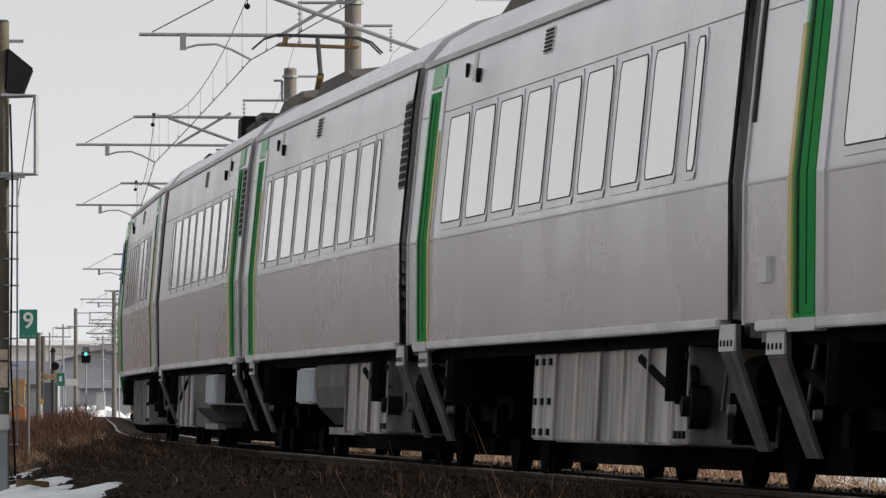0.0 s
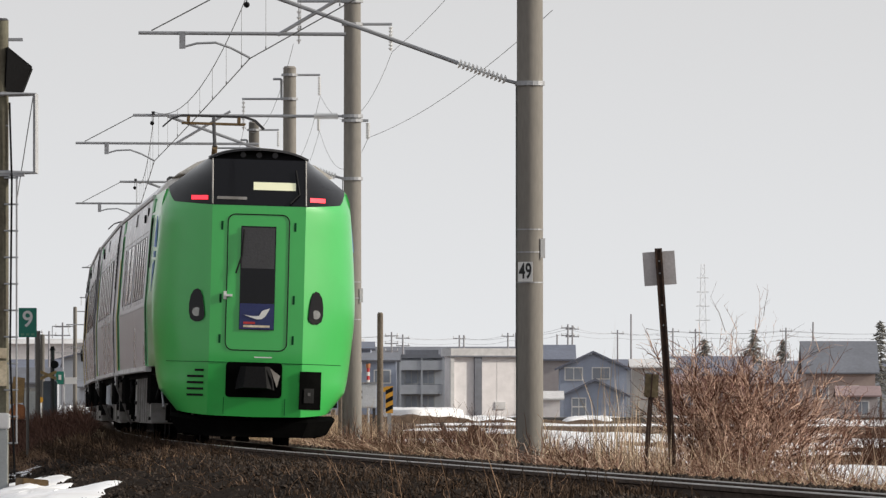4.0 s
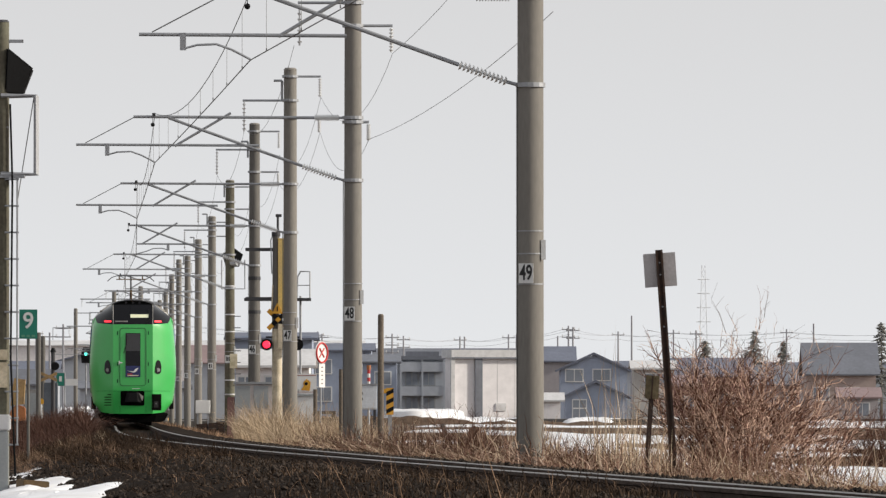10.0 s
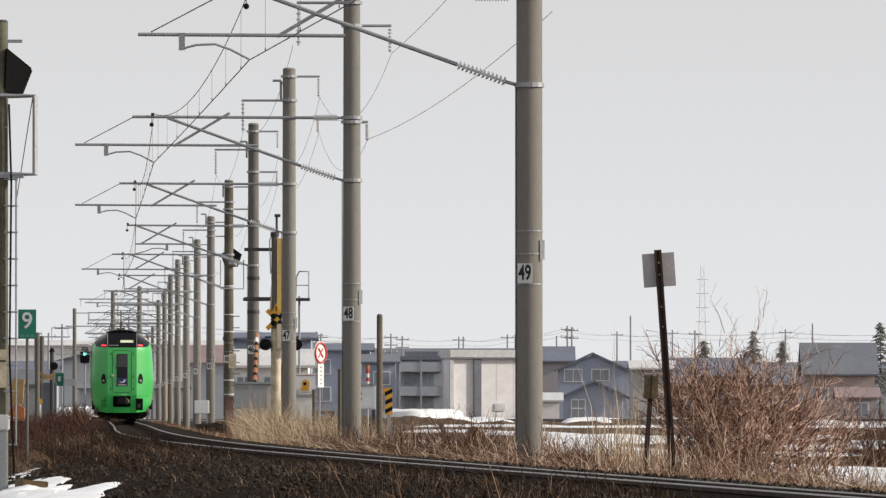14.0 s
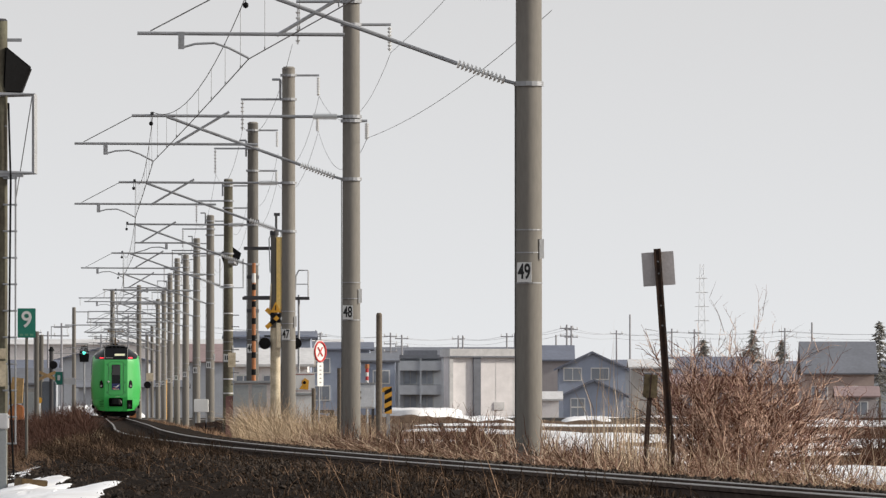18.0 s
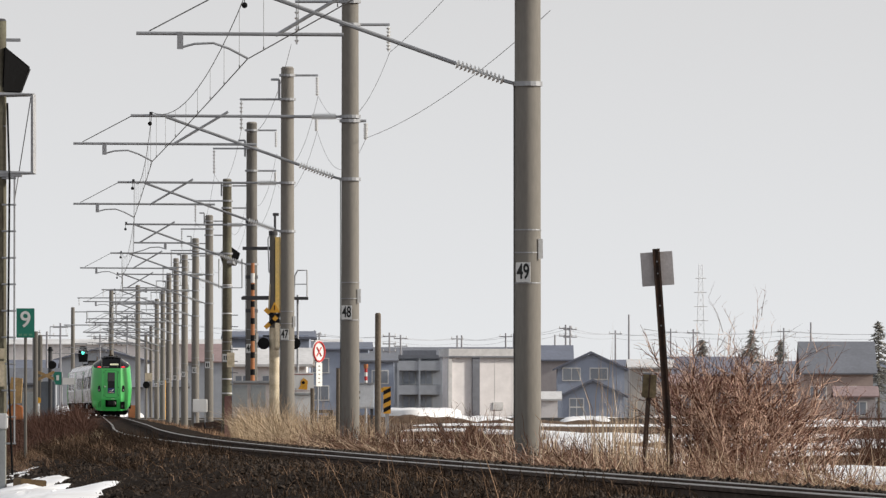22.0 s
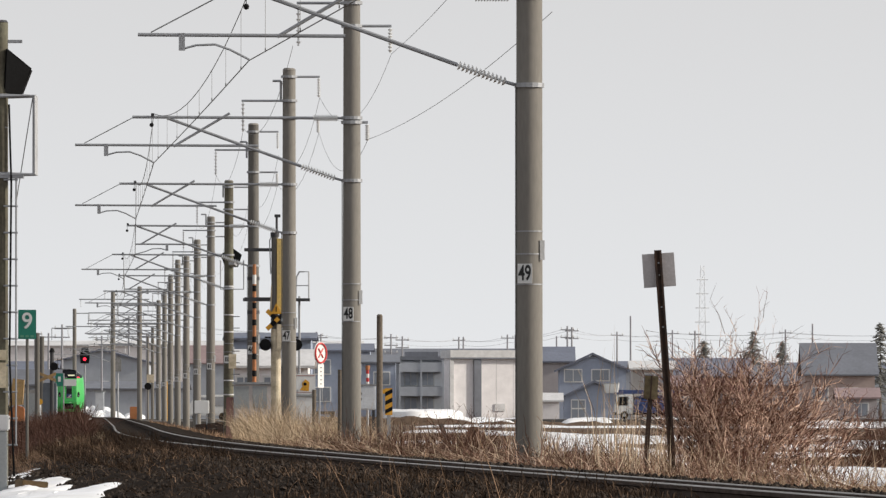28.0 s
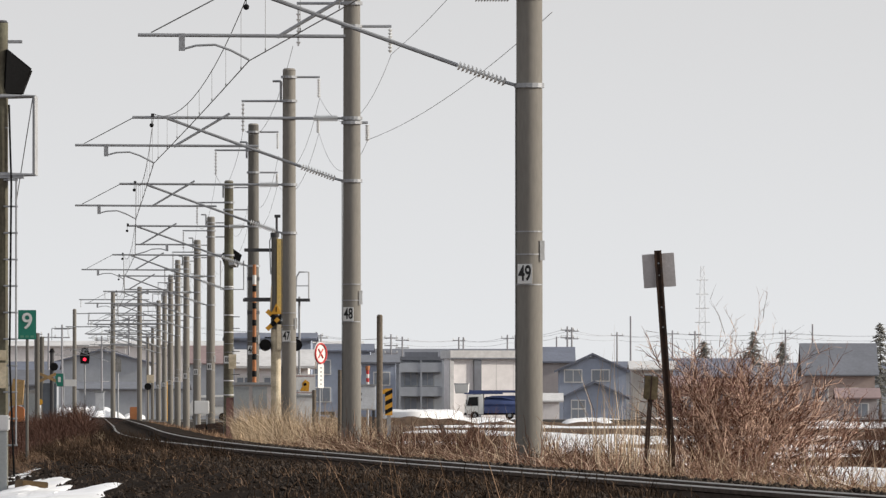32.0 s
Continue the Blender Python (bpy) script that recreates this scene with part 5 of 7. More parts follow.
def snow_field():
    lab = "patch of old white snow on the brown field"
    k = 100
    far = ((1.2, 724.0, 1.7, 9, 0.6), (3.10, 731.7, 2.80, 12, 0.55), (6.11, 757.6, 1.26, 8, 0.5), (12.85, 731.7, 3.05, 9, 0.55), (19.80, 750.0, 2.50, 9, 0.6), (31.71, 714.3, 2.38, 8, 0.35), (32.87, 652.2, 2.61, 8, 0.3),
           (3.84, 600.0, 4.80, 6, 0.18), (14.65, 576.9, 6.35, 8, 0.15), (27.54, 576.9, 4.62, 9, 0.17))
    middle = ((0.48, 454.5, 3.03, 10, 0.14), (3.81, 405.5, 2.30, 16, 0.16), (6.42, 348.8, 2.33, 26, 0.18), (9.80, 333.3, 2.33, 22, 0.16), (14.43, 357.1, 2.14, 18, 0.14), (14.54, 288.4, 1.92, 10, 0.14),
              (3.35, 227.3, 1.14, 14, 0.12), (5.01, 208.4, 1.18, 12, 0.12), (0.38, 220.6, 0.74, 9, 0.1), (10.53, 258.6, 3.53, 8, 0.13), (5.72, 300.0, 2.80, 9, 0.13), (2.69, 258.6, 1.03, 6, 0.1), (8.51, 214.3, 1.71, 6, 0.11), (-0.48, 300.0, 1.20, 8, 0.1))
    near = ((3.9, 262.0, 1.7, 17, 0.16), (4.7, 236.0, 1.3, 14, 0.14), (5.99, 182.9, 1.16, 9, 0.12), (6.80, 157.9, 0.74, 9, 0.13), (7.66, 150.0, 0.90, 10, 0.14), (5.15, 144.2, 0.77, 6, 0.1), (4.04, 153.1, 0.61, 5, 0.1), (6.35, 133.9, 1.12, 5, 0.12), (4.26, 174.4, 1.05, 7, 0.1),
            (2.72, 156.2, 0.68, 5, 0.09), (6.3, 143.0, 1.7, 6, 0.16), (3.25, 166.0, 1.2, 8, 0.14), (7.6, 137.0, 1.0, 6, 0.16), (2.2, 178.0, 0.9, 7, 0.12))
    for patches in (far, middle, near):
        for x, y, rx, ry, h in patches:
            k += 1
            snow(lab, x, y, rx, ry, h, k)
    snow("long low bank of cleared snow before the warehouse", -1.9, 719.0, 3.4, 8, 1.27, 91, calm=0.3)
    lab = "patch of crusted snow beside the track"
    for x, y, rx, ry, h in ((-6.3, 127.0, 0.33, 5, 0.09), (-5.31, 108.5, 0.56, 5, 0.13), (-4.45, 96.5, 0.78, 5.5, 0.13), (-4.9, 100.5, 0.6, 4.5, 0.13), (-5.6, 113.0, 0.27, 4.5, 0.09)):
        k += 1
        snow(lab, x, y, rx, ry, h, k)
    d = thing("plank", "short weathered ochre plank lying in the snow", "timber", pose(-5.2, 107.0, -0.42, 0, 4, 8))
    part("board", Soup().box(-0.16, 0.17, -0.5, 0.5, -0.04, 0.07), material("ochre_wood", (0.2, 0.13, 0.06), 0.9, vary=0.3, grain=20), d, bevel=0.01)
    for x, y, rx, h in ((-24.5, 576.9, 0.6, 0.3), (-31.6, 789.5, 2.0, 1.1), (-36.6, 882.3, 2.9, 1.5), (-40.3, 905.0, 1.9, 1.4), (-32.9, 905.0, 1.2, 0.9)):
        k += 1
        snow("bank of dirty snow by the far crossing", x, y, rx, 5, h, k)


# ---- things along the line ----
def near_signal_mast():
    m = thing("signal_mast", "concrete mast with a black warning signal, ladder and cage", "mast", pose(-5.60, 107.1, 0))
    part("post", Soup().tube((0, 0, -0.8), (0, 0, 5.44), 0.11, 0.1, n=20), MOSSCRETE, m, smooth=True)
    part("cap", Soup().tube((0, 0, 5.44), (0, 0, 5.47), 0.105, 0.08, n=16), DARKSTEEL, m)
    part("hood", Soup().slab([(0.08, -0.16, 5.12), (0.4, 0.0, 4.86), (0.27, 0.05, 4.53), (0.05, -0.1, 4.53)], (0.0, 0.35, 0.0)), BLACK, m, "black five-sided signal hood", bevel=0.02)
    part("bracket", Soup().box(0.0, 0.28, -0.03, 0.03, 5.18, 5.22), STEEL, m)
    part("cage", Soup().path([(0.0, -0.1, 4.51), (0.44, -0.1, 4.51), (0.44, -0.1, 3.52), (0.0, -0.1, 3.52)], 0.03, 6), STEEL, m, "grey service cage")
    part("cage", Soup().path([(0.0, 0.35, 4.51), (0.44, 0.35, 4.51), (0.44, 0.35, 3.52), (0.0, 0.35, 3.52)], 0.025, 6), STEEL, m)
    part("cage_rail", Soup().box(-0.1, 0.3, -0.12, 0.1, 3.47, 3.51), STEEL, m)
    part("ladder_rail", Soup().tube((0.21, -0.1, 0.1), (0.21, -0.1, 3.5), 0.012, n=6), STEEL, m)
    part("cable", Soup().path([(0.12, -0.12, 4.4), (0.15, -0.12, 3.4), (0.13, -0.12, 1.2), (0.19, -0.12, -0.3)], 0.014, 5), RUBBER, m)
    part("stay_wire", Soup().tube((0.42, -0.1, 4.5), (0.2, -0.1, 3.1), 0.006, n=4), WIRE, m)
    for k in range(11):
        part("rung", Soup().tube((0.05, -0.1, 0.1 + 0.335 * k), (0.23, -0.1, 0.1 + 0.335 * k), 0.012, n=6), STEEL, m)
    part("bolt_row", Soup().tube((0.08, -0.06, 4.1), (0.08, -0.06, 4.12), 0.02, n=6), STEEL, m)
    part("label_plate", Soup().box(-0.11, 0.09, -0.13, -0.12, 0.82, 1.14), CREAM, m, "stained cream notice plate")
    part("label_plate", Soup().box(-0.11, 0.09, -0.13, -0.12, 1.17, 1.3), CREAM, m)
    part("foot_box", Soup().box(-0.16, 0.1, -0.2, 0.12, -0.62, 0.28), GREYBOX, m, "pale grey cable box", bevel=0.015)
    part("box_lid", Soup().box(-0.18, 0.12, -0.22, 0.14, 0.28, 0.48), TRIM, m, bevel=0.015)


def sign_nine():
    s = thing("number_sign", "green sign with a white number nine on a post", "sign", pose(-7.36, 150.0, 0))
    part("post", Soup().tube((0, 0.03, -0.65), (0, 0.03, 2.3), 0.028, n=8), DARKCRETE, s)
    p = part("panel", Soup().box(-0.16, 0.16, 0, 0.015, 1.8, 2.32), TEAL, s, "green rectangular panel", bevel=0.004)
    letters("9", 0.4, WHITE, p, pose(0, -0.004, 2.11) @ FACING, "number", 0.012)
    for k in range(3):
        part("bar", Soup().box(-0.12 + 0.09 * k, -0.06 + 0.09 * k, -0.004, 0.0, 1.83, 1.87), DIMGREEN, p)


def crossing():
    """The level crossing beyond the second mast."""
    y = 227.3
    # yellow mast with warning boards and flashing lamps
    m = thing("crossing_warning", "yellow and black crossing mast with crossed boards and red lamps", "signal", pose(-4.48, y, 0))
    part("post", Soup().tube((-0.03, 0, -0.7), (-0.03, 0, 5.25), 0.1, 0.095, n=16), DARKCRETE, m, "grey concrete post")
    part("cream_sleeve", Soup().tube((0, 0, -0.2), (0, 0, 2.72), 0.135, n=18), CREAM, m, "weathered cream steel sleeve")
    part("sleeve", Soup().box(0.03, 0.17, -0.12, 0.1, 3.12, 5.15), PALEYELLOW, m, "faded yellow barrier guard")
    part("red_strip", Soup().box(0.172, 0.2, -0.1, 0.02, 3.12, 5.1), ORANGE, m)
    part("cable_pipe", Soup().tube((-0.15, -0.05, 3.1), (-0.11, -0.05, 3.9), 0.022, n=8), CREAM, m)
    for z, a in ((4.85, -0.85), (3.53, -0.85)):
        part("cross_bar", Soup().box(a, 0.0, -0.05, 0.03, z - 0.045, z + 0.045), DARKSTEEL, m, "dark steel cross bar")
    part("collar", Soup().tube((0, 0, 2.85), (0, 0, 3.1), 0.14, n=16), DARKSTEEL, m)
    part("collar", Soup().tube((-0.03, 0, 5.2), (-0.03, 0, 5.32), 0.12, n=16), DARKSTEEL, m)
    part("terminal", Soup().tube((0.02, 0, 5.32), (0.02, 0, 5.75), 0.035, n=8).box(-0.04, 0.12, -0.03, 0.03, 5.72, 5.8), DARKSTEEL, m, "dark wire terminal")
    part("cable_pipe", Soup().path([(-0.14, -0.05, 4.2), (-0.17, -0.05, 5.1), (-0.1, -0.05, 5.26)], 0.016, 6), STEEL, m)
    for sx in (-1, 1):
        turn = Matrix.Translation((0.03, -0.15 - 0.012 * sx, 2.97)) @ Matrix.Rotation(radians(43 * sx), 4, "Y")
        bd = part("warning_board", Soup().box(-0.37, 0.37, -0.006, 0.006, -0.06, 0.06), YELLOW, m, "yellow board with black bands", at=turn)
        for x in (-0.13, 0.13):
            part("band", Soup().box(x - 0.075, x + 0.075, -0.01, -0.006, -0.06, 0.06), BLACK, bd)
    part("triangle_board", Soup().slab([(-0.13, -0.18, 3.13), (0.15, -0.18, 3.13), (0.01, -0.18, 3.42)], (0, 0.02, 0)), YELLOW, m, "yellow triangular board")
    part("mark_bar", Soup().box(-0.005, 0.025, -0.19, -0.18, 3.19, 3.32), BLACK, m)
    part("lamp_arm", Soup().box(-0.3, 0.6, -0.02, 0.02, 2.48, 2.52), BLACK, m)
    for x in (-0.28, 0.55):
        h = part("lamp_hood", Soup().tube((x, 0.12, 2.3), (x, -0.2, 2.3), 0.145, 0.16, n=20), BLACK, m, "black round lamp hood")
        part("lens", Soup().tube((x, -0.2, 2.3), (x, -0.215, 2.3), 0.1, 0.08, n=16), SIGNALRED, h, "red crossing lamp")
    part("speaker_box", Soup().box(0.02, 0.16, -0.2, -0.02, 2.15, 2.85), CREAM, m, "cream loudspeaker box", bevel=0.02)
    # added dark discs cover the glowing lenses in place of switching them off
    lamp_disc = part("shutter", Soup().tube((0, 0, -0.12), (0, -0.012, -0.12), 0.12, n=18), RUBBER, m, "added dark disc that covers the lamp while it is off", at=pose(-0.28, -0.23, 2.42))
    part("shutter", Soup().tube((0, 0, -0.12), (0, -0.012, -0.12), 0.12, n=18), RUBBER, m, at=pose(0.55, -0.23, 2.42))
    # rising barrier
    g = thing("barrier", "crossing barrier with an orange and black striped arm", "barrier", pose(-5.43, 243.9, 0))
    part("stand", Soup().box(-0.2, 0.2, -0.25, 0.25, -0.65, 0.95), BOXGREY, g, "grey barrier motor box", bevel=0.02)
    part("pivot", Soup().tube((-0.18, 0, 1.1), (0.18, 0, 1.1), 0.09, n=12), DARKSTEEL, g)
    part("bearing", Soup().box(-0.12, 0.12, -0.08, 0.08, 0.95, 1.12), DARKSTEEL, g)
    arm = part("arm", Soup().tube((0, -0.3, 0), (0, 3.65, 0), 0.062, 0.05, n=10), ORANGE, g, "orange barrier arm with black bands", at=pose(0, 0, 1.1))
    for k in range(6):
        a = 0.42 + 0.49 * k
        part("black_band", Soup().tube((0, a, 0), (0, a + 0.17, 0), 0.066 - 0.002 * k, 0.065 - 0.002 * k, n=10), BLACK, arm)
    part("white_band", Soup().tube((0, 3.08, 0), (0, 3.35, 0), 0.056, 0.055, n=10), WHITE, arm)
    # control cabinets and signs
    c = thing("control_cabinet", "low grey concrete and steel housing at the crossing", "cabinet", pose(-5.18, 230.8, 0))
    part("body", Soup().box(-0.5, 0.55, -0.3, 0.3, -0.62, 1.25), MAUVEBOX, c, bevel=0.02)
    part("lid", Soup().box(-0.55, 0.6, -0.35, 0.35, 1.25, 1.31), STEEL, c)
    part("pull_box", Soup().box(-0.72, -0.52, -0.2, 0.2, -0.62, 0.9), FADEDRED, c, "faded red side box", bevel=0.02)
    for x in (-0.3, 0.2):
        part("panel", Soup().box(x - 0.2, x + 0.2, -0.312, -0.3, 0.6, 1.2), GREYBOX, c)
    c = thing("control_cabinet", "grey steel control cabinet on legs", "cabinet", pose(-1.70, 182.9, 0))
    part("body", Soup().box(-0.16, 0.25, -0.2, 0.2, 0.55, 1.08), PALEBOX, c, bevel=0.015)
    part("door", Soup().box(-0.14, 0.23, -0.212, -0.2, 0.58, 1.05), PALEBOX, c)
    for z in (0.78, 0.9):
        part("latch", Soup().box(-0.12, -0.05, -0.225, -0.21, z - 0.025, z + 0.025), DARKSTEEL, c)
    part("roof_plate", Soup().box(-0.19, 0.28, -0.23, 0.23, 1.08, 1.11), STEEL, c)
    for x in (-0.12, 0.2):
        part("leg", Soup().box(x - 0.03, x + 0.03, -0.1, 0.1, -0.65, 0.55), DARKSTEEL, c)
    d = thing("marker_post", "thin red and white striped marker post", "post", pose(-1.71, 192.3, 0))
    for k in range(4):
        part("band", Soup().tube((0, 0, 1.1 + 0.09 * k), (0, 0, 1.19 + 0.09 * k), 0.035, n=10), REDPAINT if k % 2 else WHITE, d)
    part("shaft", Soup().tube((0, 0, -0.65), (0, 0, 1.1), 0.03, n=8), STEEL, d)
    part("top", Soup().tube((0, 0, 1.46), (0, 0, 1.56), 0.05, n=10), ORANGE, d)
    d = thing("striped_post", "yellow and black striped steel post", "post", pose(-1.17, 182.9, 0))
    part("board", Soup().box(-0.08, 0.08, -0.02, 0.02, 0.44, 1.02), YELLOW, d, "yellow board")
    part("leg", Soup().box(-0.04, 0.04, -0.015, 0.015, -0.65, 0.44), STEEL, d)
    for k in range(3):
        z = 0.46 + 0.19 * k
        part("stripe", Soup().slab([(-0.08, -0.024, z), (0.08, -0.024, z + 0.08), (0.08, -0.024, z + 0.17), (-0.08, -0.024, z + 0.09)], (0, 0.003, 0)), BLACK, d)
    part("arm", Soup().box(-0.16, -0.02, -0.015, 0.015, 0.9, 1.0), YELLOW, d)
    d = thing("wooden_post", "weathered round wooden post in the grass", "post", pose(-1.18, 157.9, 0))
    part("shaft", Soup().tube((0, 0, -0.65), (0, 0, 2.3), 0.062, 0.055, n=14), WOOD, d)
    part("top", Soup().tube((0, 0, 2.3), (0, 0, 2.33), 0.055, 0.035, n=14), WOOD, d)
    for x, y, top in ((-2.07, 170.4, 1.36), (-2.85, 187.5, 1.00)):
        d = thing("stake", "short grey wooden stake in the grass", "post", pose(x, y, 0))
        part("shaft", Soup().tube((0, 0, -0.65), (0, 0, top), 0.05, 0.045, n=10), WOOD, d)
    d = thing("round_sign", "white round sign with a red ring and crossed symbol", "sign", pose(-3.01, 208.3, 0, 0, 0, 57))
    part("post", Soup().tube((0, 0.03, -0.65), (0, 0.03, 2.2), 0.025, n=8), STEEL, d)
    part("disc", Soup().tube((0, 0.0, 1.95), (0, 0.01, 1.95), 0.28, n=28), WHITE, d)
    ring = [(0.24 * math.sin(2 * math.pi * k / 24), -0.012, 1.95 + 0.24 * math.cos(2 * math.pi * k / 24)) for k in range(25)]
    part("ring", Soup().path(ring, 0.025, 5), REDPAINT, d)
    part("cross", Soup().tube((-0.1, -0.012, 1.84), (0.1, -0.012, 2.06), 0.018, n=5).tube((0.1, -0.012, 1.84), (-0.1, -0.012, 2.06), 0.018, n=5), REDPAINT, d)
    pl = part("plate", Soup().box(-0.11, 0.15, 0, 0.012, 1.1, 1.68), WHITE, d, "white lower plate with faint bars")
    for k in range(5):
        part("bar", Soup().box(-0.02, 0.06, -0.003, 0, 1.18 + 0.1 * k, 1.21 + 0.1 * k), BOXGREY, pl)
    d = thing("notice_board", "cream notice board with a round yellow picture", "sign", pose(-3.70, 227.3, 0))
    part("panel", Soup().box(-0.28, 0.28, 0, 0.03, 0.98, 1.52), WHITE, d)
    part("yellow_disc", Soup().tube((0.02, -0.006, 1.25), (0.02, 0, 1.25), 0.1, n=18), YELLOW, d)
    part("bar", Soup().box(-0.26, 0.26, -0.006, 0, 1.46, 1.485), FADEDRED, d)
    part("bar", Soup().box(-0.26, 0.26, -0.006, 0, 1.02, 1.035), FADEDRED, d)
    part("figure_shape", Soup().slab([(-0.14, -0.008, 1.08), (0.1, -0.008, 1.06), (0.12, -0.008, 1.3), (0.0, -0.008, 1.38), (-0.06, -0.008, 1.2)], (0, 0.004, 0)), YELLOW, d)
    part("dark_shape", Soup().tube((0.0, -0.01, 1.25), (0.0, -0.006, 1.25), 0.045, n=12), BLACK, d)
    for x in (-0.2, 0.2):
        part("leg", Soup().tube((x, 0.02, -0.65), (x, 0.02, 1.1), 0.025, n=8), STEEL, d)
    c = thing("control_cabinet", "white painted concrete housing in the grass", "cabinet", pose(-3.64, 223.9, 0.0))
    part("body", Soup().box(-0.28, 0.26, 0.1, 0.6, -0.65, 0.92), WHITE, c, bevel=0.02)
    part("lid", Soup().box(-0.32, 0.3, 0.05, 0.65, 0.92, 0.97), GREYBOX, c)
    # lookout platform with a cage
    d = thing("service_platform", "grey steel platform with a caged handrail on a pole", "platform", pose(-4.10, 241.9, 0))
    part("pole", Soup().tube((0, 0, -0.65), (0, 0, 3.8), 0.035, n=8), STEEL, d)
    part("deck", Soup().box(-1.6, 0.3, -0.4, 0.4, 3.66, 3.74), DARKSTEEL, d)
    part("handrail", Soup().path([(-0.1, -0.35, 3.74), (-0.08, -0.35, 4.35), (0.0, -0.35, 4.5), (0.27, -0.35, 4.5), (0.27, -0.35, 3.74)], 0.016, 5), STEEL, d)
    part("handrail", Soup().path([(-0.1, 0.35, 3.74), (-0.08, 0.35, 4.35), (0.0, 0.35, 4.5), (0.27, 0.35, 4.5), (0.27, 0.35, 3.74)], 0.016, 5), STEEL, d)
    part("midrail", Soup().tube((-0.1, -0.35, 4.1), (0.27, -0.35, 4.1), 0.014, n=5), STEEL, d)
    # warning signal with cage on the far mast
    d = thing("warning_signal", "black five-sided warning signal with a steel cage on a mast", "signal", pose(-7.33, 294.1 , 0))
    pts = [(0.39 * math.sin(radians(72 * k)) - 0.11, 3.75, 5.9 + 0.39 * math.cos(radians(72 * k))) for k in range(5)]
    part("hood", Soup().slab(pts, (0, 0.12, 0)), BLACK, d, "black five-sided hood")
    part("cage", Soup().path([(-0.38, -0.3, 5.75), (-0.38, -0.3, 4.75), (0.42, -0.3, 4.75), (0.42, -0.3, 5.75)], 0.025, 5), STEEL, d)
    part("bracket", Soup().box(-0.1, 0.1, -0.3, 4.0, 5.6, 5.7), STEEL, d)
    for k in range(9):
        part("rung", Soup().tube((0.0, -0.22, 0.6 + 0.4 * k), (0.28, -0.22, 0.6 + 0.4 * k), 0.015, n=5), DARKSTEEL, d)
    part("label_plate", Soup().box(-0.1, 0.16, -0.24, -0.22, 2.0, 2.5), CREAM, d)
    d = thing("relay_box", "white relay box on short legs beside the track", "cabinet", pose(-9.28, 326.1, 0))
    part("body", Soup().box(-0.28, 0.28, -0.2, 0.2, 0.42, 0.93), WHITE, d, bevel=0.02)
    for x in (-0.2, 0.2):
        part("leg", Soup().box(x - 0.03, x + 0.03, -0.05, 0.05, -0.65, 0.42), STEEL, d)
    d = thing("sleeper_pile", "pile of old dark timber sleepers", "timber", pose(-9.00, 326.1, 0, 0, -5, 0))
    for k, (x, z) in enumerate(((-0.55, -0.6), (-0.1, -0.6), (0.35, -0.6), (0.75, -0.6), (-0.4, -0.38), (0.05, -0.38), (0.5, -0.38), (-0.3, -0.16), (0.15, -0.16), (0.55, -0.16))):
        part("timber", Soup().box(x - 0.2, x + 0.2, -1.0, 1.0, z, z + 0.21), RUST, d, bevel=0.01)
    d = thing("wooden_step", "small weathered wooden step frame in the grass", "step", pose(-3.00, 214.3, 0))
    part("top_board", Soup().box(-0.27, 0.27, -0.2, 0.2, 0.44, 0.52), WOOD, d)
    part("front_board", Soup().box(-0.25, 0.25, -0.22, -0.2, 0.22, 0.34), WOOD, d)
    for x in (-0.2, 0.2):
        part("leg", Soup().box(x - 0.05, x + 0.05, -0.18, 0.18, -0.65, 0.44), WOOD, d)
    d = thing("plank", "grey weathered board leaning in the dry stalks", "timber", pose(0.33, 150.0, -0.62, 0, -22, 0))
    part("board", Soup().box(-0.04, 0.04, -0.02, 0.02, -0.1, 0.98), DARKCRETE, d, bevel=0.006)
    d = thing("stump", "dark brown broken stump among dry stalks", "stump", pose(0.54, 150.0, -0.62))
    part("trunk", Soup().loft([[(r * math.cos(a) * (1 + 0.15 * math.sin(3 * a + z)), r * math.sin(a), z + 0.06 * math.sin(5 * a) * (z > 0.5)) for a in np.linspace(0, 5.7, 12)] for z, r in ((-0.1, 0.24), (0.3, 0.18), (0.6, 0.15), (0.82, 0.1))]), material("rotten_wood", (0.11, 0.06, 0.035), 0.95, vary=0.35, grain=18, bump=0.4, stretch=(1, 1, 0.2)), d)
    # the crossing's other side
    d = thing("crossing_warning", "crossing mast with yellow crossed boards and dark lamps", "signal", pose(-11.26, 241.9, 0))
    part("post", Soup().tube((0.1, 0, -0.7), (0.1, 0, 2.2), 0.06, n=12), DARKSTEEL, d)
    for a in (-1, 1):
        part("warning_board", Soup().slab([(-0.24, -0.1 + 0.02 * a, 1.45 - 0.1 * a), (-0.24, -0.1 + 0.02 * a, 1.54 - 0.1 * a), (0.22, -0.1 + 0.02 * a, 1.54 + 0.1 * a), (0.22, -0.1 + 0.02 * a, 1.45 + 0.1 * a)], (0, 0.015, 0)), OCHRE, d)
    part("lamp_hood", Soup().tube((0.16, 0.1, 1.8), (0.16, -0.15, 1.8), 0.115, n=16), BLACK, d)
    part("bell", Soup().tube((0.1, 0, 2.2), (0.1, 0, 2.32), 0.09, 0.04, n=12), BLACK, d)
    part("control_box", Soup().box(-0.17, 0.22, 0.1, 0.5, -0.65, 1.33), material("slate_cabinet", (0.13, 0.15, 0.18), 0.6, vary=0.15, stain=3), d, "slate grey control box", bevel=0.02)
    d = thing("control_cabinet", "grey steel control cabinets by the crossing", "cabinet", pose(-12.07, 250.0, 0))
    part("body", Soup().box(-0.35, 0.1, 0.2, 0.7, -0.65, 1.15), BOXGREY, d, bevel=0.02)
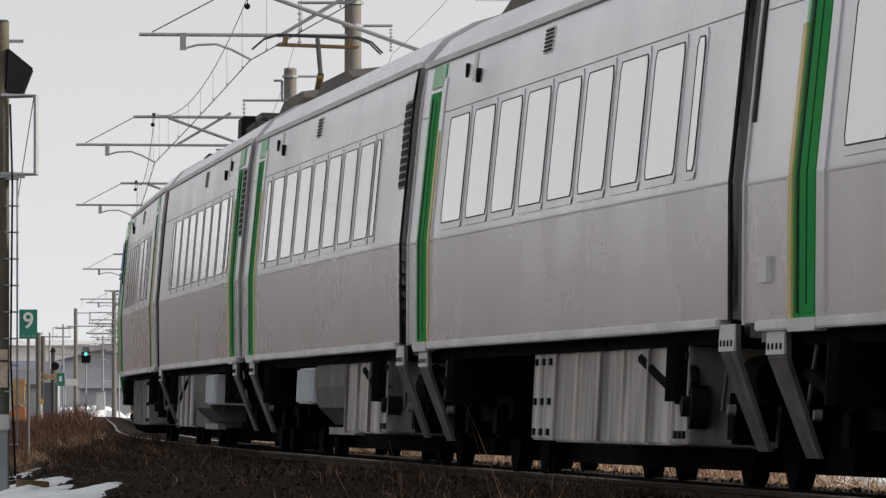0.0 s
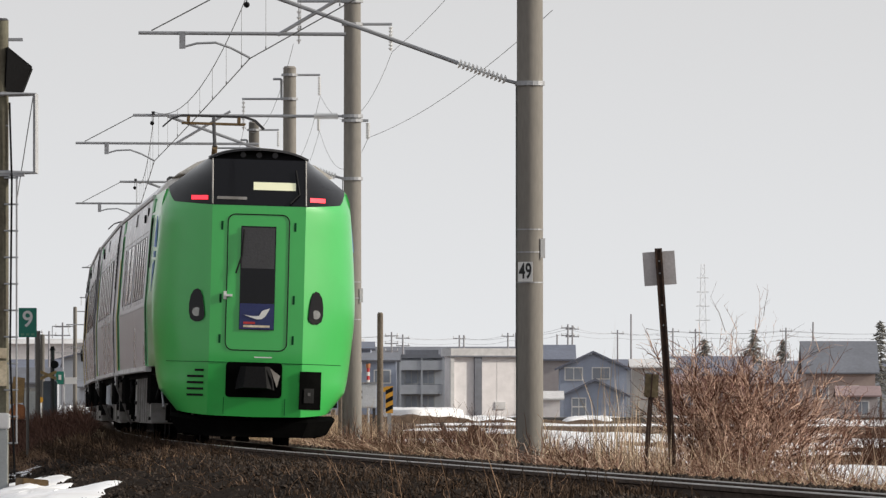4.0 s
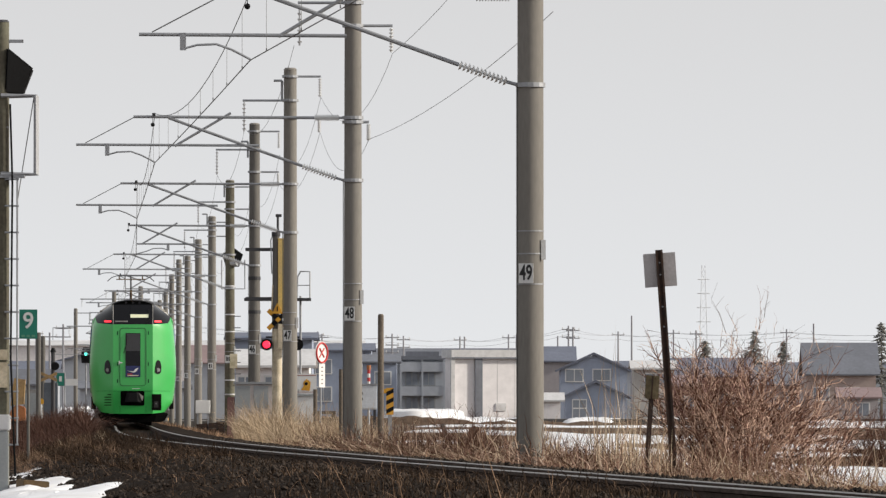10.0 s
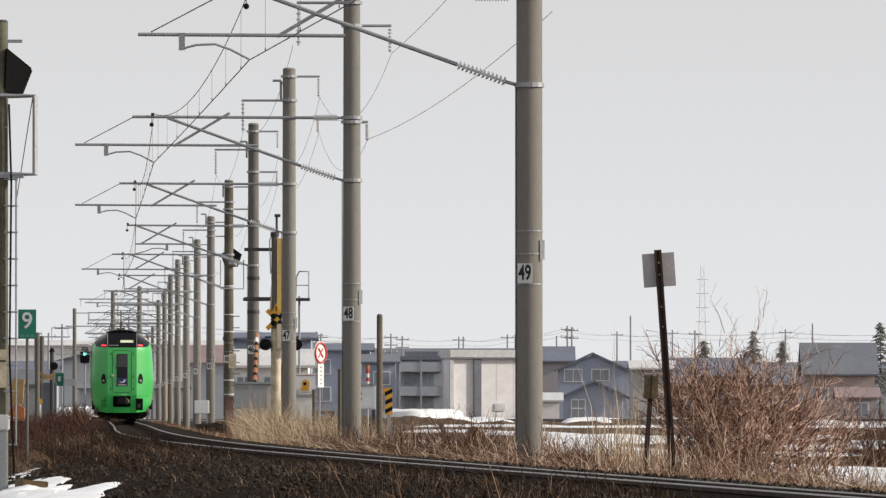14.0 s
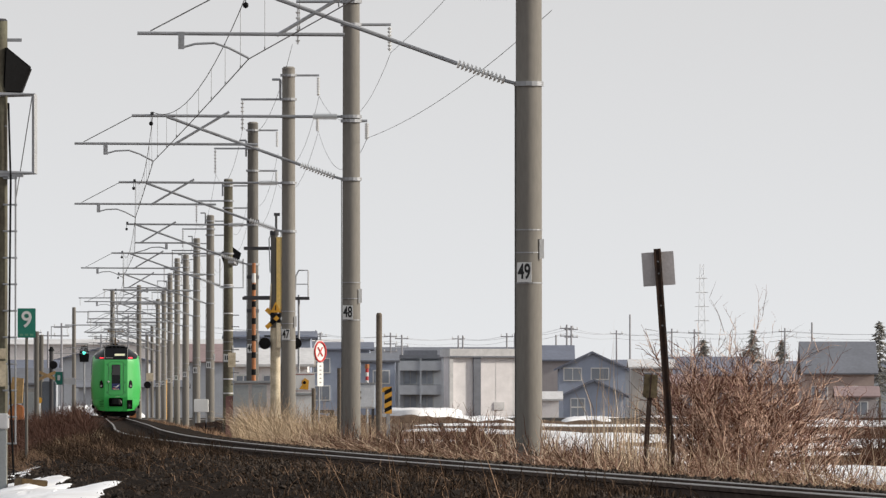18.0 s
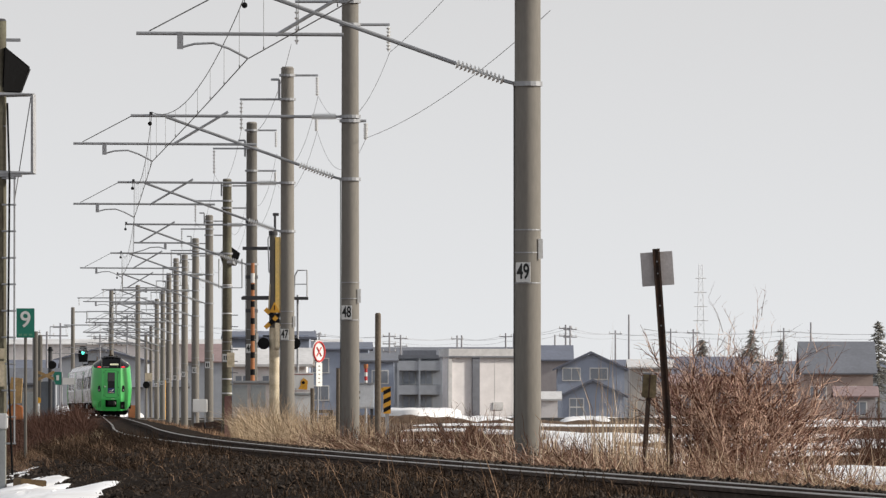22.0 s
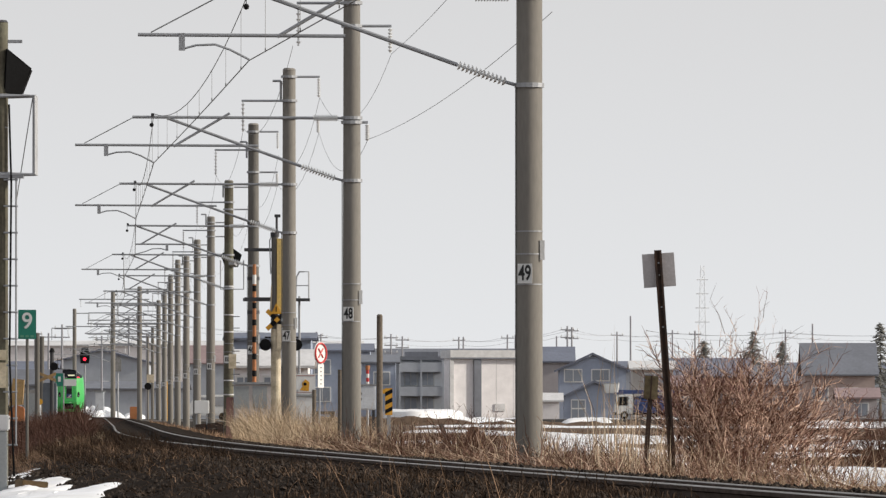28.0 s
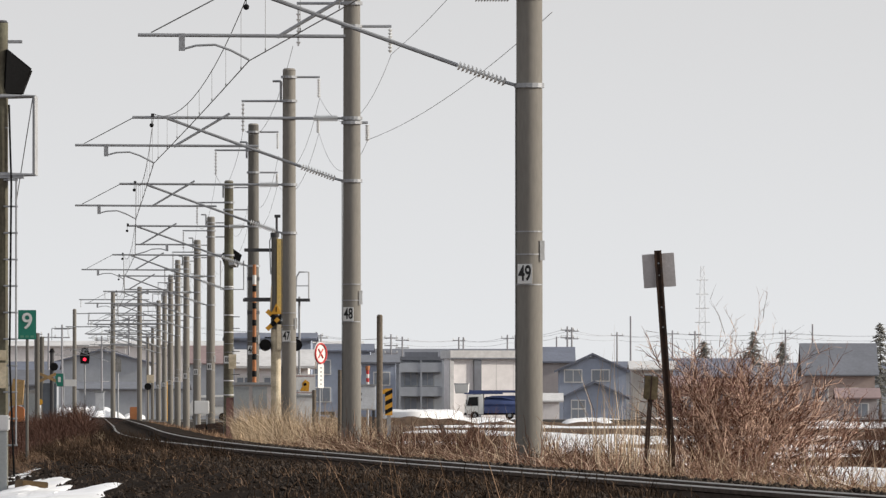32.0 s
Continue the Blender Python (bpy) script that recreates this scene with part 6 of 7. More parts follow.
    part("door", Soup().box(-0.3, 0.05, 0.185, 0.2, -0.5, 1.05), GREYBOX, d)
    d = thing("barrier", "orange barrier machine at the crossing", "barrier", pose(-11.42, 227.3, 0))
    part("body", Soup().slab([(-0.22, -0.2, -0.65), (0.05, -0.2, -0.65), (0.08, -0.2, 0.1), (0.2, -0.2, 0.25), (0.2, -0.2, 0.62), (-0.05, -0.2, 0.7), (-0.22, -0.2, 0.5)], (0, 0.4, 0)), ORANGE, d, "faded orange housing", bevel=0.03)
    part("counterweight", Soup().slab([(-0.2, -0.25, 0.66), (0.16, -0.25, 0.7), (0.2, -0.25, 1.36), (-0.1, -0.25, 1.4)], (0, 0.3, 0)), OCHRE, d)
    part("stripe", Soup().box(-0.22, 0.2, -0.206, -0.2, 0.1, 0.25), BLACK, d)
    for x, y, top in ((-11.22, 234.4, 2.69), (-11.83, 250.0, 2.73)):
        d = thing("concrete_post", "slim grey concrete post by the crossing", "post", pose(x, y, 0))
        part("shaft", Soup().tube((0, 0, -0.65), (0, 0, top), 0.07, 0.065, n=12), DARKCRETE, d, smooth=True)
    d = thing("reflector_post", "white post with a yellow reflector disc", "post", pose(-11.87, 250.0, 0))
    part("shaft", Soup().tube((0.06, -0.3, -0.65), (0.0, -0.3, 0.75), 0.03, n=8), WHITE, d)
    part("reflector", Soup().tube((0, -0.34, 0.8), (0, -0.32, 0.8), 0.09, n=14), YELLOW, d)
    d = thing("road_sign", "green road sign with a white plate beside it", "sign", pose(-22.63, 500.0, 0))
    part("panel", Soup().box(-0.25, 0.22, 0, 0.03, 2.0, 2.75), TEAL, d)
    part("number_bar", Soup().box(-0.08, 0.08, -0.01, 0, 2.25, 2.55), WHITE, d)
    part("plate", Soup().box(0.28, 1.0, 0, 0.03, 2.0, 2.4), WHITE, d)
    part("post", Soup().tube((0.25, 0.04, -0.65), (0.25, 0.04, 2.75), 0.04, n=8), STEEL, d)
    return lamp_disc, arm


def field_signs():
    d = thing("signpost", "dark rusty signpost with a grey plate seen from behind", "sign", pose(2.89, 105.6, -0.62, 0, -3.9, 0))
    part("post", Soup().box(-0.045, 0.045, 0, 0.035, -0.05, 3.16).box(-0.045, -0.02, -0.03, 0, -0.05, 3.16).box(0.02, 0.045, -0.03, 0, -0.05, 3.16), RUST, d, "rusted steel channel")
    part("plate", Soup().box(-0.2, 0.2, 0.036, 0.045, 2.7, 3.12), material("grey_plate_back", (0.47, 0.45, 0.46), 0.6, 0.1, vary=0.1, stain=4), d, "grey back of a sign plate", bevel=0.003)
    for z in (2.2, 2.45, 2.85, 3.0):
        part("bolt", Soup().tube((0, -0.012, z), (0, 0, z), 0.011, n=8), STEEL, d)
    d = thing("marker_stake", "short leaning brown stake with a weathered box", "post", pose(2.49, 105.6, -0.62, 0, 4.0, 0))
    part("shaft", Soup().box(-0.03, 0.03, -0.02, 0.03, -0.05, 1.5), RUST, d)
    part("box", Soup().box(-0.085, 0.085, -0.05, 0.04, 1.3, 1.59), material("mossy_box", (0.16, 0.125, 0.07), 0.9, vary=0.3, stain=8), d, "weathered ochre box", bevel=0.008)
    part("box_edge", Soup().box(-0.01, 0.01, -0.06, -0.05, 1.3, 1.59), RUST, d)


def far_masts():
    for x, y, top in ((-24.98, 697.7, 10.7), (-29.20, 750.0, 11.0), (-37.26, 857.1, 10.8)):
        m = thing("catenary_mast", "tall concrete mast on the far bend with wire brackets", "mast", pose(x, y, 0), "masts along the track")
        part("post", Soup().tube((0, 0, -0.8), (0, 0, top), 0.22, 0.19, n=18), CONCRETE, m)
        part("cap", Soup().tube((0, 0, top), (0, 0, top + 0.08), 0.2, 0.12, n=14), CONCRETE, m)
        if top != 10.8:
            cantilever(m, "A")
            for z, a, b in ((10.4, -3.0, 3.2), (9.2, -2.2, 2.6), (8.0, -4.2, 4.0)):
                part("cross_arm", Soup().tube((a, 0, z), (b, 0, z), 0.05, n=6), STEEL, m)
                insulator("insulator", (a * 0.95, 0, z), (a * 0.95, 0, z - 0.7), m, 0.07, 5)
                insulator("insulator", (b * 0.95, 0, z), (b * 0.95, 0, z - 0.7), m, 0.07, 5)
        else:
            for z, a, b in ((10.4, -0.2, 1.4), (8.9, -2.3, 0.2), (7.2, -0.2, 1.4)):
                part("cross_arm", Soup().tube((a, 0, z), (b, 0, z), 0.05, n=6), STEEL, m)
                part("hanger", Soup().tube((a if a < -1 else b, 0, z), (a if a < -1 else b, 0, z - 1.2), 0.04, n=6), STEEL, m)
    # steel cross beams over the far tracks
    for y, a, b, z in ((789.5, -32.58, -26.00, 8.6), (824.2, -34.56, -27.69, 8.0), (862.1, -36.44, -29.54, 8.4), (909.1, -36.91, -29.33, 7.6)):
        m = thing("wire_gantry", "light steel beam with wire brackets over the far tracks", "gantry", pose(0, y, 0))
        part("beam", Soup().tube((a, 0, z), (b, 0, z), 0.06, n=6), STEEL, m)
        part("tie", Soup().tube((a, 0, z), (a + 1.6, 0, z + 0.8), 0.03, n=5), STEEL, m)
        part("strut", Soup().tube((b, 0, z - 1.2), (a + 2, 0, z + 0.3), 0.05, n=6), STEEL, m)
        part("leg", Soup().tube((b, 0, -0.65), (b, 0, z + 0.6), 0.16, n=10), CONCRETE, m)
        for k in range(3):
            x = a + (b - a) * (k + 0.5) / 4
            insulator("insulator", (x, 0, z), (x, 0, z - 0.9), m, 0.07, 5)
    # colour-light signal
    s = thing("colour_light_signal", "railway colour-light signal with a black hooded head", "signal", pose(-35.22, 833.3, 0))
    part("post", Soup().tube((0, 0.2, -0.65), (0, 0.2, 6.6), 0.09, n=10), STEEL, s)
    hd = part("head", Soup().slab([(-0.42, 0, 5.2), (0.42, 0, 5.2), (0.5, 0, 6.0), (0.3, 0, 6.75), (-0.3, 0, 6.75), (-0.5, 0, 6.0)], (0, 0.15, 0)), BLACK, s, "black signal head")
    for z, mat, lab in ((6.1, SIGNALGREEN, "green signal lamp"), (5.62, SIGNALRED, "red signal lamp")):
        part("lens", Soup().tube((0, -0.02, z), (0, 0, z), 0.16, n=16), mat, hd, lab)
    # added discs that hide whichever signal lamp is off
    sh = [part("shutter", Soup().tube((0, 0, -0.24), (0, -0.02, -0.24), 0.235, n=16), RUBBER, s, at=pose(0, -0.05, z + 0.24)) for z in (6.1, 5.62)]
    d = thing("colour_light_signal", "dark signal seen from behind near the far masts", "signal", pose(-29.49, 769.2, 0))
    part("post", Soup().tube((0, 0, -0.65), (0, 0, 4.6), 0.08, n=8), STEEL, d)
    part("head", Soup().slab([(-0.3, -0.1, 4.1), (0.3, -0.1, 4.1), (0.3, -0.1, 5.2), (0.0, -0.1, 5.5), (-0.3, -0.1, 5.2)], (0, 0.15, 0)), BOXGREY, d)
    d = thing("crossing_warning", "far crossing mast with lamps and a yellow board", "signal", pose(-24.86, 714.3, 0))
    part("post", Soup().tube((0, 0, -0.65), (0, 0, 6.8), 0.09, n=10), CONCRETE, d)
    part("lamp_hood", Soup().tube((0.0, 0, 2.6), (0.0, -0.2, 2.6), 0.3, n=14), BLACK, d)
    part("board", Soup().box(-0.1, 0.5, -0.1, -0.08, 2.9, 3.6), CREAM, d)
    d = thing("barrier", "orange and black barrier machine at a far crossing", "barrier", pose(-27.30, 750.0, 0))
    part("body", Soup().box(-0.4, 0.3, -0.3, 0.3, -0.65, 0.9), ORANGE, d, bevel=0.05)
    d = thing("striped_mast", "orange striped post at the far crossing", "post", pose(-18.85, 576.9, 0))
    part("shaft", Soup().tube((0, 0, -0.65), (0, 0, 2.6), 0.11, n=10), YELLOW, d)
    d = thing("phone_box", "white equipment hut beside the far track", "cabinet", pose(-33.83, 833.3, 0))
    part("body", Soup().box(-0.35, 0.5, -0.5, 0.5, -0.65, 2.4), PALEBOX, d, bevel=0.05)
    part("roof_plate", Soup().box(-0.45, 0.6, -0.6, 0.6, 2.4, 2.5), GREYBOX, d)
    return sh


# ---- the far edge of the field ----
ROOFS = {n: material(n, c, 0.7, vary=0.12, grain=3, stain=0.3) for n, c in (("slate_blue_roof", (0.155, 0.172, 0.225)), ("dark_grey_roof", (0.17, 0.18, 0.21)), ("pale_grey_roof", (0.64, 0.635, 0.64)), ("rust_red_roof", (0.3, 0.22, 0.22)))}
# slate and grey-blue sidings are lightened to take in the distance haze
WALLS = {n: material(n, c, 0.85, vary=0.08, grain=2, stain=0.25) for n, c in (("grey_blue_siding", (0.34, 0.39, 0.5)), ("white_siding", (0.84, 0.81, 0.815)), ("slate_siding", (0.42, 0.45, 0.5)), ("pink_brown_siding", (0.44, 0.35, 0.32)), ("brown_siding", (0.4, 0.37, 0.38)), ("grey_siding", (0.43, 0.46, 0.51)), ("cream_siding", (0.5, 0.48, 0.46)), ("brick_red_wall", (0.36, 0.2, 0.19)))}


def window(house, cx, z, w, h, y, plain=False):
    f = part("window", Soup().box(cx - w / 2 - 0.1, cx + w / 2 + 0.1, y - 0.08, y, z - 0.1, z + h + 0.1), GREYBOX if plain else WHITE, house, "grey framed window" if plain else "white framed window")
    if h > 1.5:
        part("mullion", Soup().box(cx - w / 2, cx + w / 2, y - 0.1, y - 0.09, z + h * 0.52, z + h * 0.52 + 0.12), WHITE, f)
    part("pane", Soup().box(cx - w / 2, cx - 0.04, y - 0.09, y - 0.08, z, z + h), HOUSEGLASS, f)
    part("pane", Soup().box(cx + 0.04, cx + w / 2, y - 0.09, y - 0.08, z, z + h), HOUSEGLASS, f)


def house(label, x0, x1, y, depth, eave, ridge, wall, roof, windows=(), gable=False, base=-0.4):
    h = thing("house", label, "house", pose((x0 + x1) / 2, y, 0))
    w = (x1 - x0) / 2
    part("wall", Soup().box(-w, w, 0, depth, base - 0.4, eave), WALLS[wall], h)
    o = 0.4
    if gable:
        for nm, pts in (("roof", [(-w - o, eave - 0.1), (0, ridge), (w + o, eave - 0.1), (w + o, eave - 0.3), (0, ridge - 0.22), (-w - o, eave - 0.3)]),):
            part(nm, Soup().slab([(a, -o, b) for a, b in pts], (0, depth + 2 * o, 0)), ROOFS[roof], h)
        part("gable_wall", Soup().slab([(-w, 0.002, eave), (w, 0.002, eave), (0, 0.002, ridge - 0.25)], (0, 0.2, 0)), WALLS[wall], h)
    else:
        m = depth / 2
        part("roof", Soup().slab([(-w - o, -o, eave - 0.1), (-w - o, m, ridge), (-w - o, depth + o, eave - 0.1), (-w - o, depth + o, eave - 0.25), (-w - o, m, ridge - 0.2), (-w - o, -o, eave - 0.25)], (2 * (w + o), 0, 0)), ROOFS[roof], h)
    for cx, z, ww, hh in windows:
        window(h, cx, z, ww, hh, 0)
    return h


def far_edge():
    # road along the houses
    s = Soup().box(-60, 160, 728.2, 773.2, -0.7, -0.2)
    solid("road", s, material("wet_road", (0.1, 0.095, 0.09), 0.7, vary=0.2, grain=1.5, stain=0.1), "wet grey road along the houses", "road", kind="structure")
    rings = [[(x, y, -0.7 + (q + 0.08 * math.sin(x * 1.7) + 0.05 * math.sin(x * 4.1)) * f) for y, f in ((698, 0), (700.5, 0.8), (703, 1), (705, 0.9), (707, 0))] for x, q in ((-12 + 0.6 * k, max(0.72 - 0.06 * max(k - 18, 0), 0.3)) for k in range(48))]
    solid("earth_bank", Soup().loft(rings), EARTH, "low bank of brown earth along the road", "bank", kind="structure")
    w = thing("warehouse", "white warehouse with a dark column under a pale canopy", "building", pose(3.58, 789.5, 0, 0, 0, 17))
    part("wall", Soup().box(-2.9, 5.3, -0.2, 2.4, -0.8, 5.43), WALLS["white_siding"], w)
    part("canopy", Soup().box(-3.2, 5.6, -0.6, 2.6, 5.44, 6.18), ROOFS["pale_grey_roof"], w, "grey canopy beam")
    part("column", Soup().box(-0.85, -0.15, -0.5, -0.21, -0.8, 5.44), ROOFS["dark_grey_roof"], w, "dark grey column")
    part("column", Soup().box(-3.2, -2.85, -0.5, -0.21, -0.8, 5.44), ROOFS["pale_grey_roof"], w)
    part("canopy_edge", Soup().box(-3.2, 5.6, -0.63, -0.6, 5.36, 5.5), ROOFS["dark_grey_roof"], w)
    part("meter_box", Soup().box(1.2, 2.2, -0.3, -0.2, 0.5, 1.2), ROOFS["pale_grey_roof"], w)
    for x in (1.4, 3.1):
        part("wall_seam", Soup().box(x - 0.02, x + 0.02, -0.215, -0.2, -0.6, 5.3), ROOFS["pale_grey_roof"], w)
    a = thing("apartment_house", "grey two-storey building with long balconies", "building", pose(-3.68, 810.8, 0))
    part("wall", Soup().box(-4.0, 3.9, 0, 10, -0.8, 5.4), WALLS["slate_siding"], a, "slate grey wall")
    part("roof", Soup().box(-4.3, 4.1, -0.5, 10.4, 5.4, 5.75), ROOFS["dark_grey_roof"], a)
    part("roof_block", Soup().box(0.0, 3.2, 2, 6, 5.75, 6.2), ROOFS["dark_grey_roof"], a)
    for z in (2.1, 4.4):
        b = part("balcony", Soup().box(-0.4, 3.6, -1.2, 0.0, z - 0.15, z + 0.75), WALLS["grey_siding"], a, "pale balcony front")
        # a thin dark slab paints the shade above the balcony front
        part("shade_gap", Soup().box(-0.3, 3.5, -1.0, -0.02, z + 0.76, z + 0.8), ROOFS["dark_grey_roof"], b)
    for x in (-3.2, -1.6, 0.6, 2.2):
        for z in (0.6, 3.0):
            window(a, x, z, 1.1, 1.2, -0.01, True)
    for x in (-0.45, 3.65, 1.6):
        part("post", Soup().box(x - 0.08, x + 0.08, -1.25, -1.1, -0.8, 5.4), WALLS["slate_siding"], a)
    house("grey-blue house with a steep dark roof", 11.32, 17.80, 824.2, 9, 4.6, 6.2, "grey_blue_siding", "slate_blue_roof", ((-1.9, 3.4, 1.6, 1.1), (0.75, 3.5, 1.6, 1.0), (-1.3, 0.4, 1.3, 1.8)), True)
    h = house("low grey-blue annex with a broad roof", 11.26, 16.95, 789.5, 4, 1.9, 3.4, "grey_blue_siding", "slate_blue_roof", ((-1.5, -0.2, 1.2, 1.7),), True)
    house("brown house with a flat blue-grey roof", 8.97, 13.10, 862.1, 8, 5.7, 7.1, "brown_siding", "slate_blue_roof", ())
    house("small white shed beside a house", 8.86, 10.67, 777.2, 4, 1.6, 2.2, "white_siding", "pale_grey_roof", ())
    house("pale house with a flat grey roof", 19.09, 23.07, 852.3, 8, 4.9, 5.6, "cream_siding", "pale_grey_roof", ((0.2, 3.2, 2.2, 1.0),))
    house("red-brown house behind a bush", 23.31, 31.45, 872.1, 8, 4.2, 6.0, "brick_red_wall", "slate_blue_roof", ((-1.5, 1.0, 1.6, 1.2), (1.8, 1.0, 1.6, 1.2)))
    house("low house with a dark roof", 32.17, 38.80, 903.6, 8, 3.4, 5.4, "brown_siding", "dark_grey_roof", ((0.5, 0.8, 1.6, 1.2),))
    house("large house with a dark grey roof and brown walls", 36.42, 43.41, 852.3, 9, 4.3, 7.4, "pink_brown_siding", "dark_grey_roof", ((-2.0, 1.6, 1.5, 1.2), (1.0, 1.6, 1.5, 1.2)))
    house("brown annex before a large house", 36.9, 40.4, 789.5, 4, 1.9, 2.7, "brown_siding", "rust_red_roof", ((0.3, 0.0, 1.2, 1.2),))
    house("low red-brown block behind a bush", 21.3, 24.0, 800.0, 6, 3.0, 3.9, "brick_red_wall", "rust_red_roof", ((0.3, 0.8, 1.0, 1.0),))
    house("white house with a grey-blue upper storey", -12.30, -7.97, 500.0, 8, 3.3, 4.2, "white_siding", "pale_grey_roof", ((-1.6, 1.6, 0.8, 0.9), (1.2, 1.6, 0.8, 0.9), (0.0, 1.6, 0.8, 0.9)))
    house("grey-blue block behind a white house", -14.04, -8.67, 555.6, 8, 5.4, 5.7, "grey_blue_siding", "slate_blue_roof", ())
    house("grey-blue flat-roofed building behind the crossing", -13.56, -7.17, 833.3, 10, 6.6, 7.2, "grey_blue_siding", "slate_blue_roof", ((-1.5, 1.5, 1.5, 1.3), (1.5, 1.5, 1.5, 1.3), (-1.5, 4.2, 1.5, 1.3), (1.5, 4.2, 1.5, 1.3)))
    house("dark blue low building beside a post", -7.58, -4.42, 789.5, 6, 5.2, 5.8, "grey_blue_siding", "dark_grey_roof", ((0.3, 3.0, 1.4, 1.1),))
    house("large grey shed with a long gabled roof", -47.52, -36.00, 1034.5, 20, 6.6, 8.1, "grey_siding", "slate_blue_roof", ((0.6, 3.5, 0.6, 0.6),), True)
    house("long pale grey wall with a dark roof edge", -41.55, -29.29, 967.7, 6, 3.2, 3.9, "grey_siding", "dark_grey_roof", ())
    house("pale house with a dull reddish grey roof", -29.93, -23.93, 1000.0, 8, 6.3, 8.3, "grey_siding", "rust_red_roof", ())
    house("dim grey houses beyond the crossing", -60.0, -44.8, 980.0, 8, 5.0, 6.3, "grey_siding", "slate_blue_roof", ((3.0, 2.5, 1.4, 1.2), (5.5, 2.5, 1.4, 1.2)))
    house("long pale building in the distance", -92.40, -14.40, 1500.0, 10, 12.2, 13.0, "white_siding", "pale_grey_roof", ())
    house("low grey houses in the distance", -12.18, 17.82, 1363.6, 10, 9.3, 10.6, "grey_siding", "dark_grey_roof", ())
    house("low grey roofs in the distance", 23.00, 45.50, 1250.0, 10, 6.6, 7.9, "grey_siding", "slate_blue_roof", ())
    house("low roofs behind the bare bush", 43.00, 71.33, 1250.0, 10, 6.4, 7.7, "grey_siding", "slate_blue_roof", ())
    house("dark shed at the field's edge", -31.83, -28.50, 625.0, 1.5, 2.6, 3.6, "grey_siding", "dark_grey_roof", ())


def far_poles():
    for x, y, z, arms in ((-6.13, 1000.0, 9.60, 3), (-4.80, 1000.0, 9.33, 2), (2.00, 1071.4, 9.89, 1), (2.57, 1071.4, 9.89, 0), (8.14, 1071.4, 10.17, 1), (9.14, 1071.4, 10.17, 0),
                          (14.67, 1000.0, 10.53, 2), (15.20, 1000.0, 10.40, 2), (14.36, 1071.4, 9.96, 0), (22.00, 1071.4, 10.53, 1), (29.00, 1071.4, 10.74, 1), (31.86, 1071.4, 10.67, 1),
                          (43.29, 1071.4, 10.82, 1), (43.60, 1000.0, 10.80, 0), (-14.93, 1000.0, 9.86, 2), (-14.40, 1000.0, 9.60, 1), (-39.65, 882.3, 9.53, 2), (-41.06, 882.3, 8.65, 1),
                          (-45.12, 937.5, 9.47, 1), (22.13, 1000.0, 11.73, 0), (-37.75, 937.5, 8.84, 1), (-39.71, 1071.4, 12.53, 3), (-29.11, 833.3, 8.20, 1)):
        d = thing("utility_pole", "slim grey utility pole with crossarms and wires", "pole", pose(x, y, 0), "far utility poles")
        part("shaft", Soup().tube((0, 0, -0.8), (0, 0, z), 0.15, 0.1, n=8), FARGREY, d)
        for k in range(arms):
            part("crossarm", Soup().box(-0.8, 0.8, -0.05, 0.05, z - 0.5 - 0.9 * k, z - 0.38 - 0.9 * k), FARGREY, d)
            for x in (-0.7, 0.0, 0.7):
                part("insulator", Soup().tube((x, 0, z - 0.4 - 0.9 * k), (x, 0, z - 0.15 - 0.9 * k), 0.06, n=6), PORCELAIN, d)
    w = thing("utility_lines", "thin power lines along the far poles", "wire", pose(0, 0, 0))
    ends = [(-39.71, 1071.4, 12.53), (-14.93, 1000, 9.86), (-6.13, 1000, 9.6), (2.0, 1071.4, 9.89), (8.14, 1071.4, 10.17), (14.67, 1000, 10.53), (22.0, 1071.4, 10.53), (29.0, 1071.4, 10.74), (43.29, 1071.4, 10.82), (60.0, 1071.4, 10.67)]
    for a, b in zip(ends, ends[1:]):
        for dx, dz in ((-0.6, 0.4), (0.6, 0.4), (0.0, 1.0)):
            part("line", Soup().path(sagging((a[0] + dx, a[1], a[2] - dz), (b[0] + dx, b[1], b[2] - dz), 0.35, 6), 0.016, 4), FARGREY, w)
    # lattice tower; the haze before it is put into its pale colour
    d = thing("lattice_tower", "pale steel lattice power tower in the distance", "tower", pose(91.80, 3000.0, 0))
    TOWER = material("hazy_steel", (0.8, 0.82, 0.85), 0.9, bump=0)
    h = 52.0
    for sx in (-1, 1):
        for sy in (-1, 1):
            part("leg", Soup().tube((sx * 2.0, sy * 2.0, -0.8), (sx * 0.6, sy * 0.6, h), 0.09, 0.06, n=4), TOWER, d)
    for k in range(18):
        z0, z1 = h * k / 18, h * (k + 1) / 18
        a0, a1 = 2.0 - 1.4 * k / 18, 2.0 - 1.4 * (k + 1) / 18
        for sx in (-1, 1):
            part("brace", Soup().tube((sx * a0, -a0, z0), (-sx * a1, -a1, z1), 0.05, n=4), TOWER, d)
    for z, r in ((32, 2.6), (37, 2.4), (42, 2.2), (47, 2.0)):
        part("cross_arm", Soup().tube((-r, 0, z), (r, 0, z), 0.14, n=4), TOWER, d)
    # conifers
    for k, (x, y, top) in enumerate(((42.15, 1153.9, 11.30), (35.54, 1153.9, 9.91), (55.29, 1071.4, 11.53), (50.08, 1250.0, 10.53))):
        conifer(x, y, top, 60 + k)


# needle colours are greyed and lifted to stand for distance haze
NEEDLE = island_material("hazed_needles", (0.17, 0.175, 0.165), (0.32, 0.31, 0.29))


